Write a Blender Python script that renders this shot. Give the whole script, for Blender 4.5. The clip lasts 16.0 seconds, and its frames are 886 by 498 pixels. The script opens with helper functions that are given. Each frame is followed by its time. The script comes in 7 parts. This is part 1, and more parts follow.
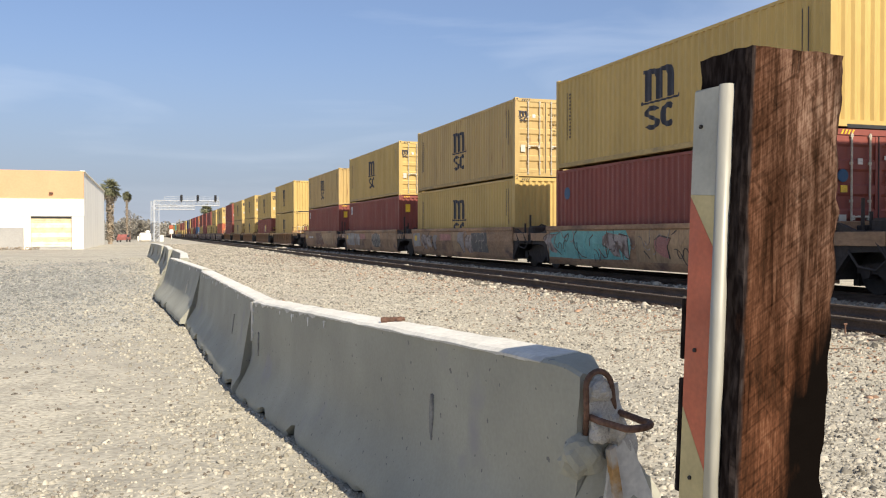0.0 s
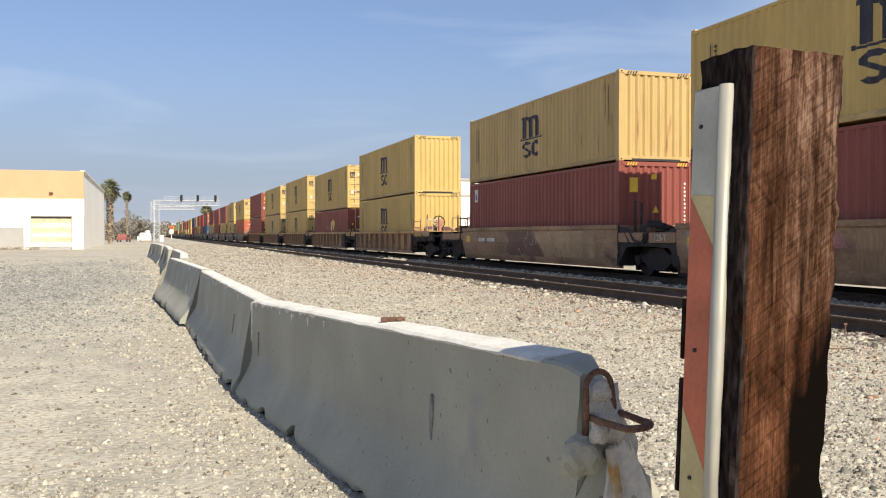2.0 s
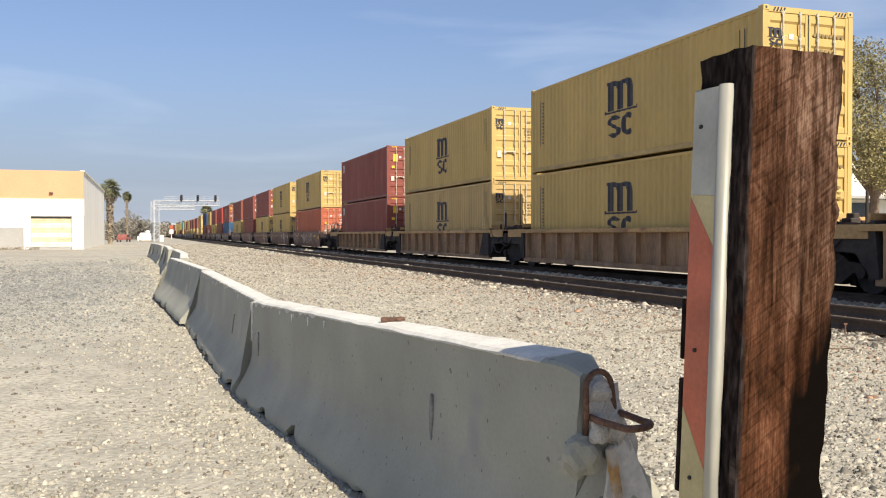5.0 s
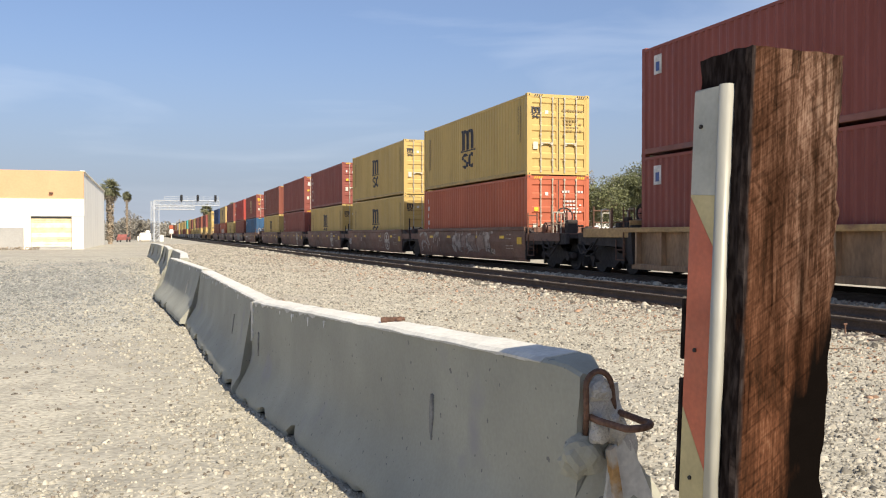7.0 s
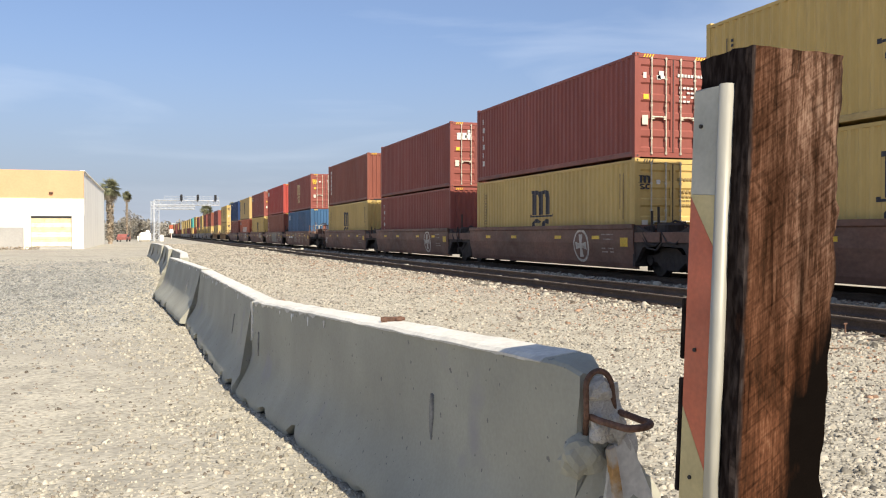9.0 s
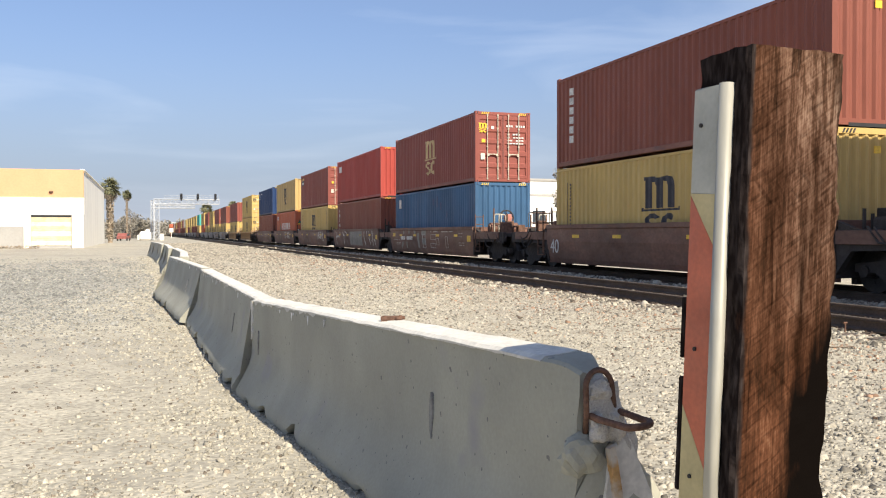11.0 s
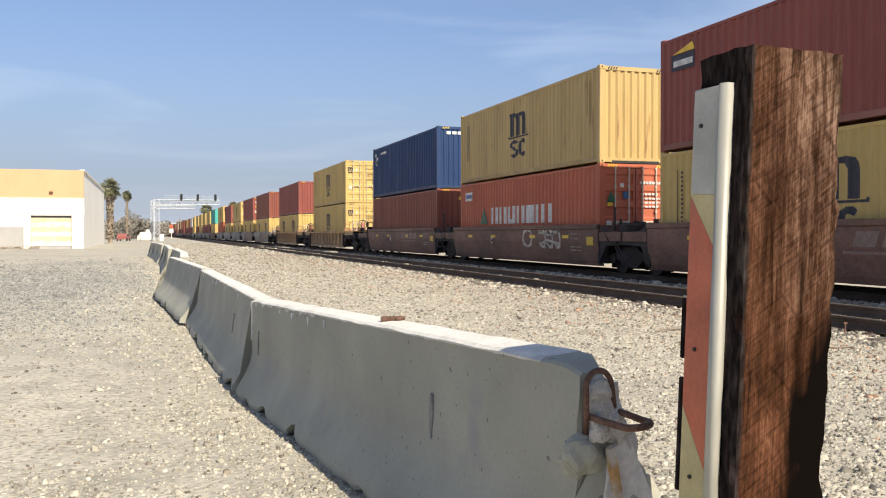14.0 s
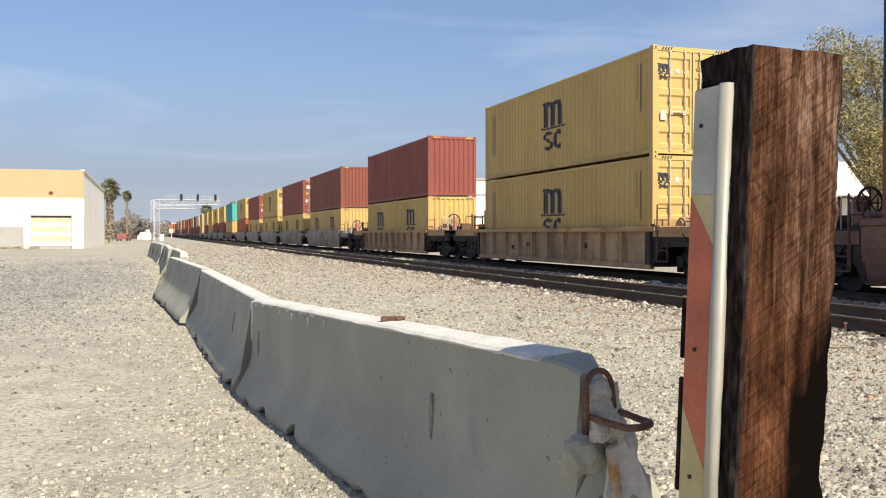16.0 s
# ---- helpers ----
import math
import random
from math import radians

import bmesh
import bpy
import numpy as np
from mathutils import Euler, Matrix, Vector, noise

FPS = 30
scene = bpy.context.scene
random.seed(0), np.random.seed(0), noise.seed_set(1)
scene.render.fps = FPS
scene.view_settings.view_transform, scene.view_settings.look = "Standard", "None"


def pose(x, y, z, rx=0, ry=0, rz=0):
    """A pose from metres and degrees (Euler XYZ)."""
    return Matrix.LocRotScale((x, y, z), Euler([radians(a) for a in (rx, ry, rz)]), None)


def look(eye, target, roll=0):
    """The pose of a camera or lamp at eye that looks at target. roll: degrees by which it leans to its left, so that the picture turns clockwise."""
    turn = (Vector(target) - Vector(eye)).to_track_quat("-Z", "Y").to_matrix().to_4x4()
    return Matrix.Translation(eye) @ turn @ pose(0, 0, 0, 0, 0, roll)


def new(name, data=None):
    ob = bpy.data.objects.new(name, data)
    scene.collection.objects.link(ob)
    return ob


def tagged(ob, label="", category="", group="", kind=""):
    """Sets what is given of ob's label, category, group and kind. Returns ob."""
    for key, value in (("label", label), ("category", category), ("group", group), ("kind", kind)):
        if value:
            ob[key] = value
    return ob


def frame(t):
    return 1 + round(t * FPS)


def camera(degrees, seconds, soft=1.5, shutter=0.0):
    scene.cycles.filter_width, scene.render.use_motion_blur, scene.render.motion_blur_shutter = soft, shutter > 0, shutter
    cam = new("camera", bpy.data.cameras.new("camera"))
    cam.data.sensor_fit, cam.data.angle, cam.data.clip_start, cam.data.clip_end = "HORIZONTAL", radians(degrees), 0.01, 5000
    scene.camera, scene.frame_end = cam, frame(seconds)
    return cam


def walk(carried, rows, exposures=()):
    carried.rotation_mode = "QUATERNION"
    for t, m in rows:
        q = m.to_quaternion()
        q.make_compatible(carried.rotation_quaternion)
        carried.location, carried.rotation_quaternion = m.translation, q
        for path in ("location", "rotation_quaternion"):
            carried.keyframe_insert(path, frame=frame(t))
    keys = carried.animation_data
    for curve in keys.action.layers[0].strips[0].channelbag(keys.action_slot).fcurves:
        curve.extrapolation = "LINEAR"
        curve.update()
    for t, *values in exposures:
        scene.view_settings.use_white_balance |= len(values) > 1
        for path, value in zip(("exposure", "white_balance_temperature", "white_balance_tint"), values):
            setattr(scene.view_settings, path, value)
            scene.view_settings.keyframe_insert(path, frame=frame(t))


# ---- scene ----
# ---- camera ----
EYE = (0.0, 0.0, 1.35)


def view(drop):
    """The camera's pose; drop: how far the aim sinks, in thousandths."""
    return look(EYE, (31.76 + 0.0, 94.82, 1.35 - 1.65 - drop * 0.1), -0.06)


cam = camera(53.5, 16.0, soft=1.12)
walk(cam, [(0, view(0)), (4, view(0)), (8.5, view(0.1)), (9.2, view(0.5)), (11.3, view(1.5)), (12, view(1.5)), (12.5, view(0.9)),
           (15, view(0.9)), (15.5, view(1.4)), (16, view(0.9))], exposures=[(0, 0.19), (4, 0.19), (7, 0.22), (9, 0.28), (12.5, 0.34), (14, 0.26), (15.5, 0.24), (16, 0.18)])

# ---- daylight ----
SUN = Vector((1.0, -3.44, 3.14)).normalized()
world = bpy.data.worlds.new("sky")
scene.world = world
world.use_nodes = True
wn, wl = world.node_tree.nodes, world.node_tree.links
wn.clear()
sky = wn.new("ShaderNodeTexSky")
sky.sky_type, sky.sun_disc = "NISHITA", False
sky.sun_elevation = math.asin(SUN.z)
sky.sun_rotation = math.atan2(SUN.x, SUN.y)
sky.air_density, sky.dust_density, sky.ozone_density = 1.0, 1.2, 4.5
coord, stretch, wisp, ramp, mix, back, out = [wn.new("ShaderNode" + n) for n in (
    "TexCoord", "Mapping", "TexNoise", "ValToRGB", "MixRGB", "Background", "OutputWorld")]
tint, haze, height, fade = [wn.new("ShaderNode" + n) for n in ("MixRGB", "MixRGB", "SeparateXYZ", "MapRange")]
tint.blend_type, tint.inputs[0].default_value = "MULTIPLY", 1.0
tint.inputs[2].default_value = (0.93, 0.965, 1.075, 1)
haze.inputs[2].default_value = (2.90, 3.26, 4.06, 1)
fade.inputs["From Min"].default_value, fade.inputs["From Max"].default_value = 0.0, 0.25
fade.inputs["To Min"].default_value, fade.inputs["To Max"].default_value = 0.85, 0.28
fade.interpolation_type = "SMOOTHSTEP"
stretch.inputs["Scale"].default_value = (1.6, 1.6, 9.0)
stretch.inputs["Rotation"].default_value = (0.12, 0.18, 0.4)
wisp.inputs["Scale"].default_value, wisp.inputs["Detail"].default_value = 1.7, 7.0
wisp.inputs["Distortion"].default_value = 0.5
ramp.color_ramp.elements[0].position, ramp.color_ramp.elements[1].position = 0.50, 0.85
ramp.color_ramp.elements[1].color = (0.30, 0.30, 0.30, 1)
mix.inputs[2].default_value = (7.5, 8.0, 8.8, 1)
back.inputs["Strength"].default_value = 0.116
wl.new(coord.outputs["Generated"], stretch.inputs["Vector"])
wl.new(stretch.outputs["Vector"], wisp.inputs["Vector"])
wl.new(wisp.outputs["Fac"], ramp.inputs["Fac"])
wl.new(ramp.outputs["Color"], mix.inputs[0])
wl.new(coord.outputs["Generated"], height.inputs[0])
wl.new(height.outputs["Z"], fade.inputs["Value"])
wl.new(fade.outputs["Result"], haze.inputs[0])
wl.new(sky.outputs["Color"], tint.inputs[1])
wl.new(tint.outputs["Color"], haze.inputs[1])
wl.new(haze.outputs["Color"], mix.inputs[1])
wl.new(mix.outputs["Color"], back.inputs["Color"])
wl.new(back.outputs["Background"], out.inputs["Surface"])
sun = new("sun", bpy.data.lights.new("sun", "SUN"))
sun.data.energy, sun.data.angle, sun.data.color = 6.45, radians(0.53), (1.0, 0.905, 0.755)
sun.matrix_world = look(SUN * 50, (0, 0, 0))


# ---- materials ----
def material(name, colour, rough=0.7, metal=0.0, dark=0.75, light=1.15, scale=2.0, fine=40.0, bump=0.15, grain=0.25,
             stain=None, stain_scale=1.0, stain_at=0.62, stain_width=0.1, stretch=(1, 1, 1), random=0.0, step=0.02, pits=None):
    """A painted or mineral surface: colour that drifts at a large and a small scale, stains with edges of their own, fine relief."""
    m = bpy.data.materials.new(name)
    m.use_nodes = True
    n, l = m.node_tree.nodes, m.node_tree.links
    b = n["Principled BSDF"]
    b.inputs["Roughness"].default_value, b.inputs["Metallic"].default_value = rough, metal
    tc, mp = n.new("ShaderNodeTexCoord"), n.new("ShaderNodeMapping")
    mp.inputs["Scale"].default_value = stretch
    l.new(tc.outputs["Object"], mp.inputs["Vector"])

    def tex(s, detail=6.0):
        t = n.new("ShaderNodeTexNoise")
        t.inputs["Scale"].default_value, t.inputs["Detail"].default_value = s, detail
        l.new(mp.outputs["Vector"], t.inputs["Vector"])
        return t.outputs["Fac"]

    def span(fac, a, c):
        r = n.new("ShaderNodeMapRange")
        r.inputs["From Min"].default_value, r.inputs["From Max"].default_value = 0.3, 0.7
        r.inputs["To Min"].default_value, r.inputs["To Max"].default_value = a, c
        l.new(fac, r.inputs["Value"])
        return r.outputs["Result"]

    def times(a, c):
        r = n.new("ShaderNodeMath")
        r.operation = "MULTIPLY"
        l.new(a, r.inputs[0])
        l.new(c, r.inputs[1])
        return r.outputs[0]

    small = tex(fine, 4.0)
    k = times(span(tex(scale), dark, light), span(small, 1 - grain, 1 + grain))
    if random:
        info = n.new("ShaderNodeNewGeometry")
        r = n.new("ShaderNodeMapRange")
        r.inputs["To Min"].default_value, r.inputs["To Max"].default_value = 1 - random, 1 + random
        l.new(info.outputs["Random Per Island"], r.inputs["Value"])
        k = times(k, r.outputs["Result"])
    v = n.new("ShaderNodeVectorMath")
    v.operation = "SCALE"
    v.inputs[0].default_value = colour
    l.new(k, v.inputs["Scale"])
    shade = v.outputs["Vector"]
    if stain:
        rp = n.new("ShaderNodeMapRange")
        rp.inputs["From Min"].default_value, rp.inputs["From Max"].default_value = stain_at, stain_at + stain_width
        l.new(tex(stain_scale, 8.0), rp.inputs["Value"])
        mx = n.new("ShaderNodeMixRGB")
        l.new(rp.outputs["Result"], mx.inputs[0])
        l.new(shade, mx.inputs[1])
        mx.inputs[2].default_value = (*stain, 1)
        shade = mx.outputs["Color"]
    if pits:
        hole = n.new("ShaderNodeMapRange")
        hole.inputs["From Min"].default_value, hole.inputs["From Max"].default_value = 0.73, 0.75
        l.new(tex(30, 1.0), hole.inputs["Value"])
        mh = n.new("ShaderNodeMixRGB")
        l.new(hole.outputs["Result"], mh.inputs[0])
        l.new(shade, mh.inputs[1])
        mh.inputs[2].default_value = (*pits, 1)
        shade = mh.outputs["Color"]
    l.new(shade, b.inputs["Base Color"])
    l.new(span(tex(scale * 3), max(0.05, rough - 0.12), min(1, rough + 0.12)), b.inputs["Roughness"])
    if bump:
        bp = n.new("ShaderNodeBump")
        bp.inputs["Strength"].default_value, bp.inputs["Distance"].default_value = bump, step
        l.new(small, bp.inputs["Height"])
        l.new(bp.outputs["Normal"], b.inputs["Normal"])
    return m


def wood_material():
    """Old sawn timber: long grain, slanting saw marks, weathering, painted shade."""
    m = bpy.data.materials.new("weathered_timber")
    m.use_nodes = True
    n, l = m.node_tree.nodes, m.node_tree.links
    b = n["Principled BSDF"]
    b.inputs["Roughness"].default_value, b.inputs["Specular IOR Level"].default_value = 0.9, 0.0
    tc = n.new("ShaderNodeTexCoord")

    def noise_at(sc, scale, detail=6.0, turn=(0, 0, 0)):
        mp = n.new("ShaderNodeMapping")
        mp.vector_type = "TEXTURE"
        mp.inputs["Scale"].default_value, mp.inputs["Rotation"].default_value = [1 / a for a in sc], turn
        l.new(tc.outputs["Object"], mp.inputs["Vector"])
        t = n.new("ShaderNodeTexNoise")
        t.inputs["Scale"].default_value, t.inputs["Detail"].default_value = scale, detail
        l.new(mp.outputs["Vector"], t.inputs["Vector"])
        return t.outputs["Fac"]

    def blend(a, b, k):
        m2 = n.new("ShaderNodeMath")
        m2.operation = "MULTIPLY_ADD"
        m2.inputs[1].default_value = k
        l.new(a, m2.inputs[0])
        l.new(b, m2.inputs[2])
        return m2.outputs[0]

    def spread(value, lo, hi, to_lo, to_hi):
        r = n.new("ShaderNodeMapRange")
        r.inputs["From Min"].default_value, r.inputs["From Max"].default_value = lo, hi
        r.inputs["To Min"].default_value, r.inputs["To Max"].default_value = to_lo, to_hi
        l.new(value, r.inputs["Value"])
        return r.outputs["Result"]

    def times(x, y):
        m2 = n.new("ShaderNodeMath")
        m2.operation = "MULTIPLY"
        l.new(x, m2.inputs[0])
        l.new(y, m2.inputs[1])
        return m2.outputs[0]

    grain = noise_at((1, 1, 0.07), 230, 10.0)
    streak = noise_at((1, 1, 0.09), 55, 6.0)
    fleck = noise_at((1, 1, 0.35), 200, 8.0)
    saw = noise_at((0.045, 1, 1), 150, 4.0, (0, -0.60, 0))
    saw_back = noise_at((0.06, 1, 1), 60, 3.0, (0, 0.85, 0))
    patch = noise_at((1, 1, 0.45), 7.5)
    zero = n.new("ShaderNodeValue")
    zero.outputs[0].default_value = 0.015
    mixed = blend(grain, blend(streak, blend(fleck, blend(saw, blend(saw_back, zero.outputs[0], 0.08), 0.14), 0.16), 0.36), 0.20)
    r1 = n.new("ShaderNodeValToRGB")
    e = r1.color_ramp.elements
    e[0].position, e[0].color = 0.33, (0.022, 0.011, 0.007, 1)
    e[1].position, e[1].color = 0.66, (0.25, 0.15, 0.092, 1)
    r1.color_ramp.elements.new(0.43).color = (0.062, 0.029, 0.016, 1)
    r1.color_ramp.elements.new(0.50).color = (0.112, 0.046, 0.024, 1)
    r1.color_ramp.elements.new(0.57).color = (0.182, 0.083, 0.045, 1)
    l.new(mixed, r1.inputs["Fac"])
    sep = n.new("ShaderNodeSeparateXYZ")
    l.new(tc.outputs["Object"], sep.inputs[0])
    # bleached grey towards the weather edge of the head
    bleach = n.new("ShaderNodeMixRGB")
    bleach.inputs[2].default_value = (0.36, 0.25, 0.185, 1)
    aged = times(times(spread(sep.outputs["X"], 0.0, 0.24, 0.1, 1.0), spread(sep.outputs["Z"], 0.90, 1.40, 0.0, 1.0)), spread(patch, 0.35, 0.62, 0.35, 1.0))
    l.new(times(aged, spread(mixed, 0.45, 0.56, 0.1, 0.85)), bleach.inputs[0])
    l.new(r1.outputs["Color"], bleach.inputs[1])
    # a dark run, wandering down the face
    wander = blend(noise_at((0.01, 0.01, 1), 5.0, 3.0), sep.outputs["X"], 0.07)
    run = times(times(spread(wander, 0.200, 0.222, 0.0, 1.0), spread(wander, 0.250, 0.228, 0.0, 1.0)), spread(sep.outputs["Z"], 1.42, 1.18, 0.0, 0.75))
    # thin saw cuts across the face, and drying cracks along it
    cuts = times(spread(noise_at((0.11, 1, 1), 95, 3.0, (0, -0.60, 0)), 0.54, 0.64, 1.0, 0.64), spread(noise_at((0.12, 1, 1), 40, 2.0, (0, 0.80, 0)), 0.62, 0.68, 1.0, 0.7))
    cracks = spread(noise_at((1, 1, 0.05), 62, 4.0), 0.60, 0.68, 1.0, 0.42)
    lift = times(times(spread(patch, 0.36, 0.64, 0.34, 0.78), spread(run, 0.0, 1.0, 1.0, 0.25)), times(cuts, cracks))
    sc = n.new("ShaderNodeVectorMath")
    sc.operation = "SCALE"
    l.new(bleach.outputs["Color"], sc.inputs[0])
    l.new(lift, sc.inputs["Scale"])
    # a cast shadow painted black up one edge of the foot
    foot = n.new("ShaderNodeMapRange")
    foot.inputs["From Min"].default_value, foot.inputs["From Max"].default_value = 1.10, 0.80
    foot.inputs["To Min"].default_value, foot.inputs["To Max"].default_value = -0.15, 0.0
    l.new(sep.outputs["Z"], foot.inputs["Value"])
    wob = n.new("ShaderNodeMath")
    wob.operation = "MULTIPLY_ADD"
    wob.inputs[1].default_value = 0.15
    l.new(noise_at((1, 1, 0.22), 30, 9.0), wob.inputs[0])
    l.new(sep.outputs["X"], wob.inputs[2])
    over = n.new("ShaderNodeMath")
    over.operation = "ADD"
    l.new(wob.outputs[0], over.inputs[0])
    l.new(foot.outputs["Result"], over.inputs[1])
    edge = n.new("ShaderNodeMapRange")
    edge.inputs["From Min"].default_value, edge.inputs["From Max"].default_value = 0.205, 0.262
    l.new(over.outputs[0], edge.inputs["Value"])
    mx = n.new("ShaderNodeMixRGB")
    l.new(edge.outputs["Result"], mx.inputs[0])
    l.new(sc.outputs["Vector"], mx.inputs[1])
    mx.inputs[2].default_value = (0.0048, 0.0036, 0.003, 1)
    # the face that carries the plate has its shade painted on, near black
    side_shade = n.new("ShaderNodeMapRange")
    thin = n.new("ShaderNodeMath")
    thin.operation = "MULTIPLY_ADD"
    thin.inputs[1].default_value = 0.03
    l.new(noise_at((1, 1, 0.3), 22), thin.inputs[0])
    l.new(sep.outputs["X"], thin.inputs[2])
    l.new(thin.outputs[0], side_shade.inputs["Value"])
    side_shade.inputs["From Min"].default_value, side_shade.inputs["From Max"].default_value = 0.034, 0.026
    shaded_side = n.new("ShaderNodeMixRGB")
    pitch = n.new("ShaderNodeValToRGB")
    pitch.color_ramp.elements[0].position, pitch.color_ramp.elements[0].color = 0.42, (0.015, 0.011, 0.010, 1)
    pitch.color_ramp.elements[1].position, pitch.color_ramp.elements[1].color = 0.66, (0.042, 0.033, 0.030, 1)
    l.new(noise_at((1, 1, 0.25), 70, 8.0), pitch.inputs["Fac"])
    l.new(pitch.outputs["Color"], shaded_side.inputs[2])
    l.new(side_shade.outputs["Result"], shaded_side.inputs[0])
    l.new(mx.outputs["Color"], shaded_side.inputs[1])
    l.new(shaded_side.outputs["Color"], b.inputs["Base Color"])
    bp = n.new("ShaderNodeBump")
    bp.inputs["Strength"].default_value, bp.inputs["Distance"].default_value = 0.6, 0.006
    l.new(mixed, bp.inputs["Height"])
    l.new(bp.outputs["Normal"], b.inputs["Normal"])
    return m


def sheen(m, level):
    m.node_tree.nodes["Principled BSDF"].inputs["Specular IOR Level"].default_value = level
    return m


SHADES = {}


def paint(name, colour, wear=(0.16, 0.07, 0.04), dirt=0.14):
    """Container enamel: sun-bleached, streaked down the wall, rust in small spots."""
    SHADES[name] = colour
    return sheen(material(name, colour, rough=0.55, dark=1 - dirt, light=1.06, scale=0.7, fine=9, grain=0.05, bump=0.02,
                    stain=wear, stain_scale=3.0, stain_at=0.73, stain_width=0.05, stretch=(1, 1, 0.3)), 0.25)


YELLOW = paint("yellow_enamel", (0.545, 0.382, 0.135))
YELLOW_OLD = material("rust_streaked_yellow_enamel", (0.50, 0.345, 0.13), rough=0.55, dark=0.8, light=1.06, scale=0.9, fine=9, grain=0.07, bump=0.02,
                      stain=(0.20, 0.085, 0.035), stain_scale=4.5, stain_at=0.63, stain_width=0.12, stretch=(1, 1, 0.12))
SHADES["rust_streaked_yellow_enamel"] = (0.50, 0.345, 0.13)
YELLOWS = (YELLOW, YELLOW_OLD)
FAINT = material("faint_olive_lettering", (0.27, 0.19, 0.07), 0.6, bump=0)
MAROON = paint("maroon_enamel", (0.255, 0.076, 0.058))
RED = paint("red_enamel", (0.385, 0.066, 0.050))
RUST = paint("rust_red_enamel", (0.235, 0.078, 0.052))
ORANGE = paint("orange_red_enamel", (0.45, 0.125, 0.065))
BLUE = paint("pale_blue_enamel", (0.055, 0.130, 0.240), dirt=0.35)
NAVY = paint("navy_enamel", (0.022, 0.049, 0.128))
TEAL = paint("teal_enamel", (0.08, 0.38, 0.33))
TEAL_DARK = material("dark_green_marking", (0.03, 0.10, 0.06), 0.6, bump=0)
IVORY = paint("ivory_enamel", (0.62, 0.58, 0.48))
SEAL = material("black_rubber_and_hole_shade", (0.03, 0.03, 0.03), 0.8, bump=0)
GALV = material("galvanised_steel", (0.50, 0.455, 0.36), 0.55, 0.1, scale=5, bump=0.05)
INK = material("dark_blue_lettering_paint", (0.024, 0.023, 0.033), 0.55, bump=0)
WHITE = material("white_marking_paint", (0.62, 0.60, 0.56), 0.6, bump=0, scale=4)
TAN_MARK = material("tan_marking_paint", (0.55, 0.40, 0.20), 0.6, bump=0)
SIGNAL_YELLOW = material("yellow_sticker", (0.75, 0.48, 0.03), 0.5, bump=0)
STICKER_BLUE = material("blue_sticker", (0.03, 0.07, 0.25), 0.5, bump=0)
TURQUOISE = material("turquoise_spray_paint", (0.16, 0.42, 0.38), 0.6, scale=3, bump=0, stain=(0.05, 0.05, 0.05), stain_scale=2.0)
PALE_SPRAY = material("pale_spray_paint", (0.37, 0.31, 0.27), 0.6, scale=3, bump=0, stain=(0.15, 0.10, 0.08), stain_scale=3.5, stain_at=0.47, stain_width=0.12)
PRIMER = material("pale_grey_primer", (0.26, 0.245, 0.205), 0.7, scale=2, bump=0)
FADED_MARK = material("faded_tan_marking", (0.27, 0.185, 0.145), 0.7, scale=3, bump=0, stain=(0.15, 0.085, 0.06), stain_scale=3.0, stain_at=0.55)
WHITE_SPRAY = material("white_spray_paint", (0.50, 0.46, 0.40), 0.6, scale=3, bump=0, stain=(0.30, 0.24, 0.20), stain_scale=4.0, stain_at=0.56)
BLACK_SPRAY = material("black_spray_paint", (0.03, 0.03, 0.035), 0.6, bump=0)
GRIME_SPRAY = material("faded_dark_spray_paint", (0.10, 0.075, 0.06), 0.7, bump=0, stain=(0.2, 0.13, 0.09), stain_scale=5.0, stain_at=0.52)
SAGE_SPRAY = material("sage_spray_paint", (0.21, 0.30, 0.25), 0.6, scale=3, bump=0, stain=(0.10, 0.09, 0.075), stain_scale=3.0, stain_at=0.52)
SLATE_SPRAY = material("slate_spray_paint", (0.115, 0.11, 0.10), 0.65, scale=3, bump=0, stain=(0.22, 0.18, 0.14), stain_scale=3.0, stain_at=0.56)
CHALK = material("chalky_repaint", (0.36, 0.335, 0.30), 0.7, scale=2, bump=0, stain=(0.23, 0.18, 0.14), stain_scale=2.5, stain_at=0.52, stain_width=0.15)
ROSE_SPRAY = material("rose_spray_paint", (0.40, 0.17, 0.14), 0.6, scale=3, bump=0)

CAR_TAN = material("tan_railcar_paint", (0.36, 0.215, 0.115), 0.65, dark=0.6, light=1.2, scale=1.3, fine=14, grain=0.2, bump=0.05,
                   stain=(0.11, 0.06, 0.045), stain_scale=1.6, stain_at=0.56, stain_width=0.16, stretch=(1, 0.5, 1))
CAR_DUN = material("dun_railcar_paint", (0.43, 0.285, 0.155), 0.65, dark=0.6, light=1.2, scale=1.3, fine=14, grain=0.2, bump=0.05,
                   stain=(0.20, 0.12, 0.075), stain_scale=1.6, stain_at=0.57, stain_width=0.16, stretch=(1, 1, 0.4))
CAR_OCHRE = material("ochre_railcar_paint", (0.36, 0.215, 0.112), 0.65, dark=0.6, light=1.2, scale=1.3, fine=14, grain=0.2, bump=0.05,
                     stain=(0.20, 0.12, 0.075), stain_scale=1.6, stain_at=0.57, stain_width=0.16, stretch=(1, 1, 0.4))
CHORD = material("ochre_chord_paint", (0.47, 0.29, 0.115), 0.65, dark=0.7, light=1.15, scale=1.3, fine=14, grain=0.2, bump=0.05,
                 stain=(0.26, 0.13, 0.065), stain_scale=2.2, stain_at=0.6, stain_width=0.1, stretch=(1, 0.5, 1))
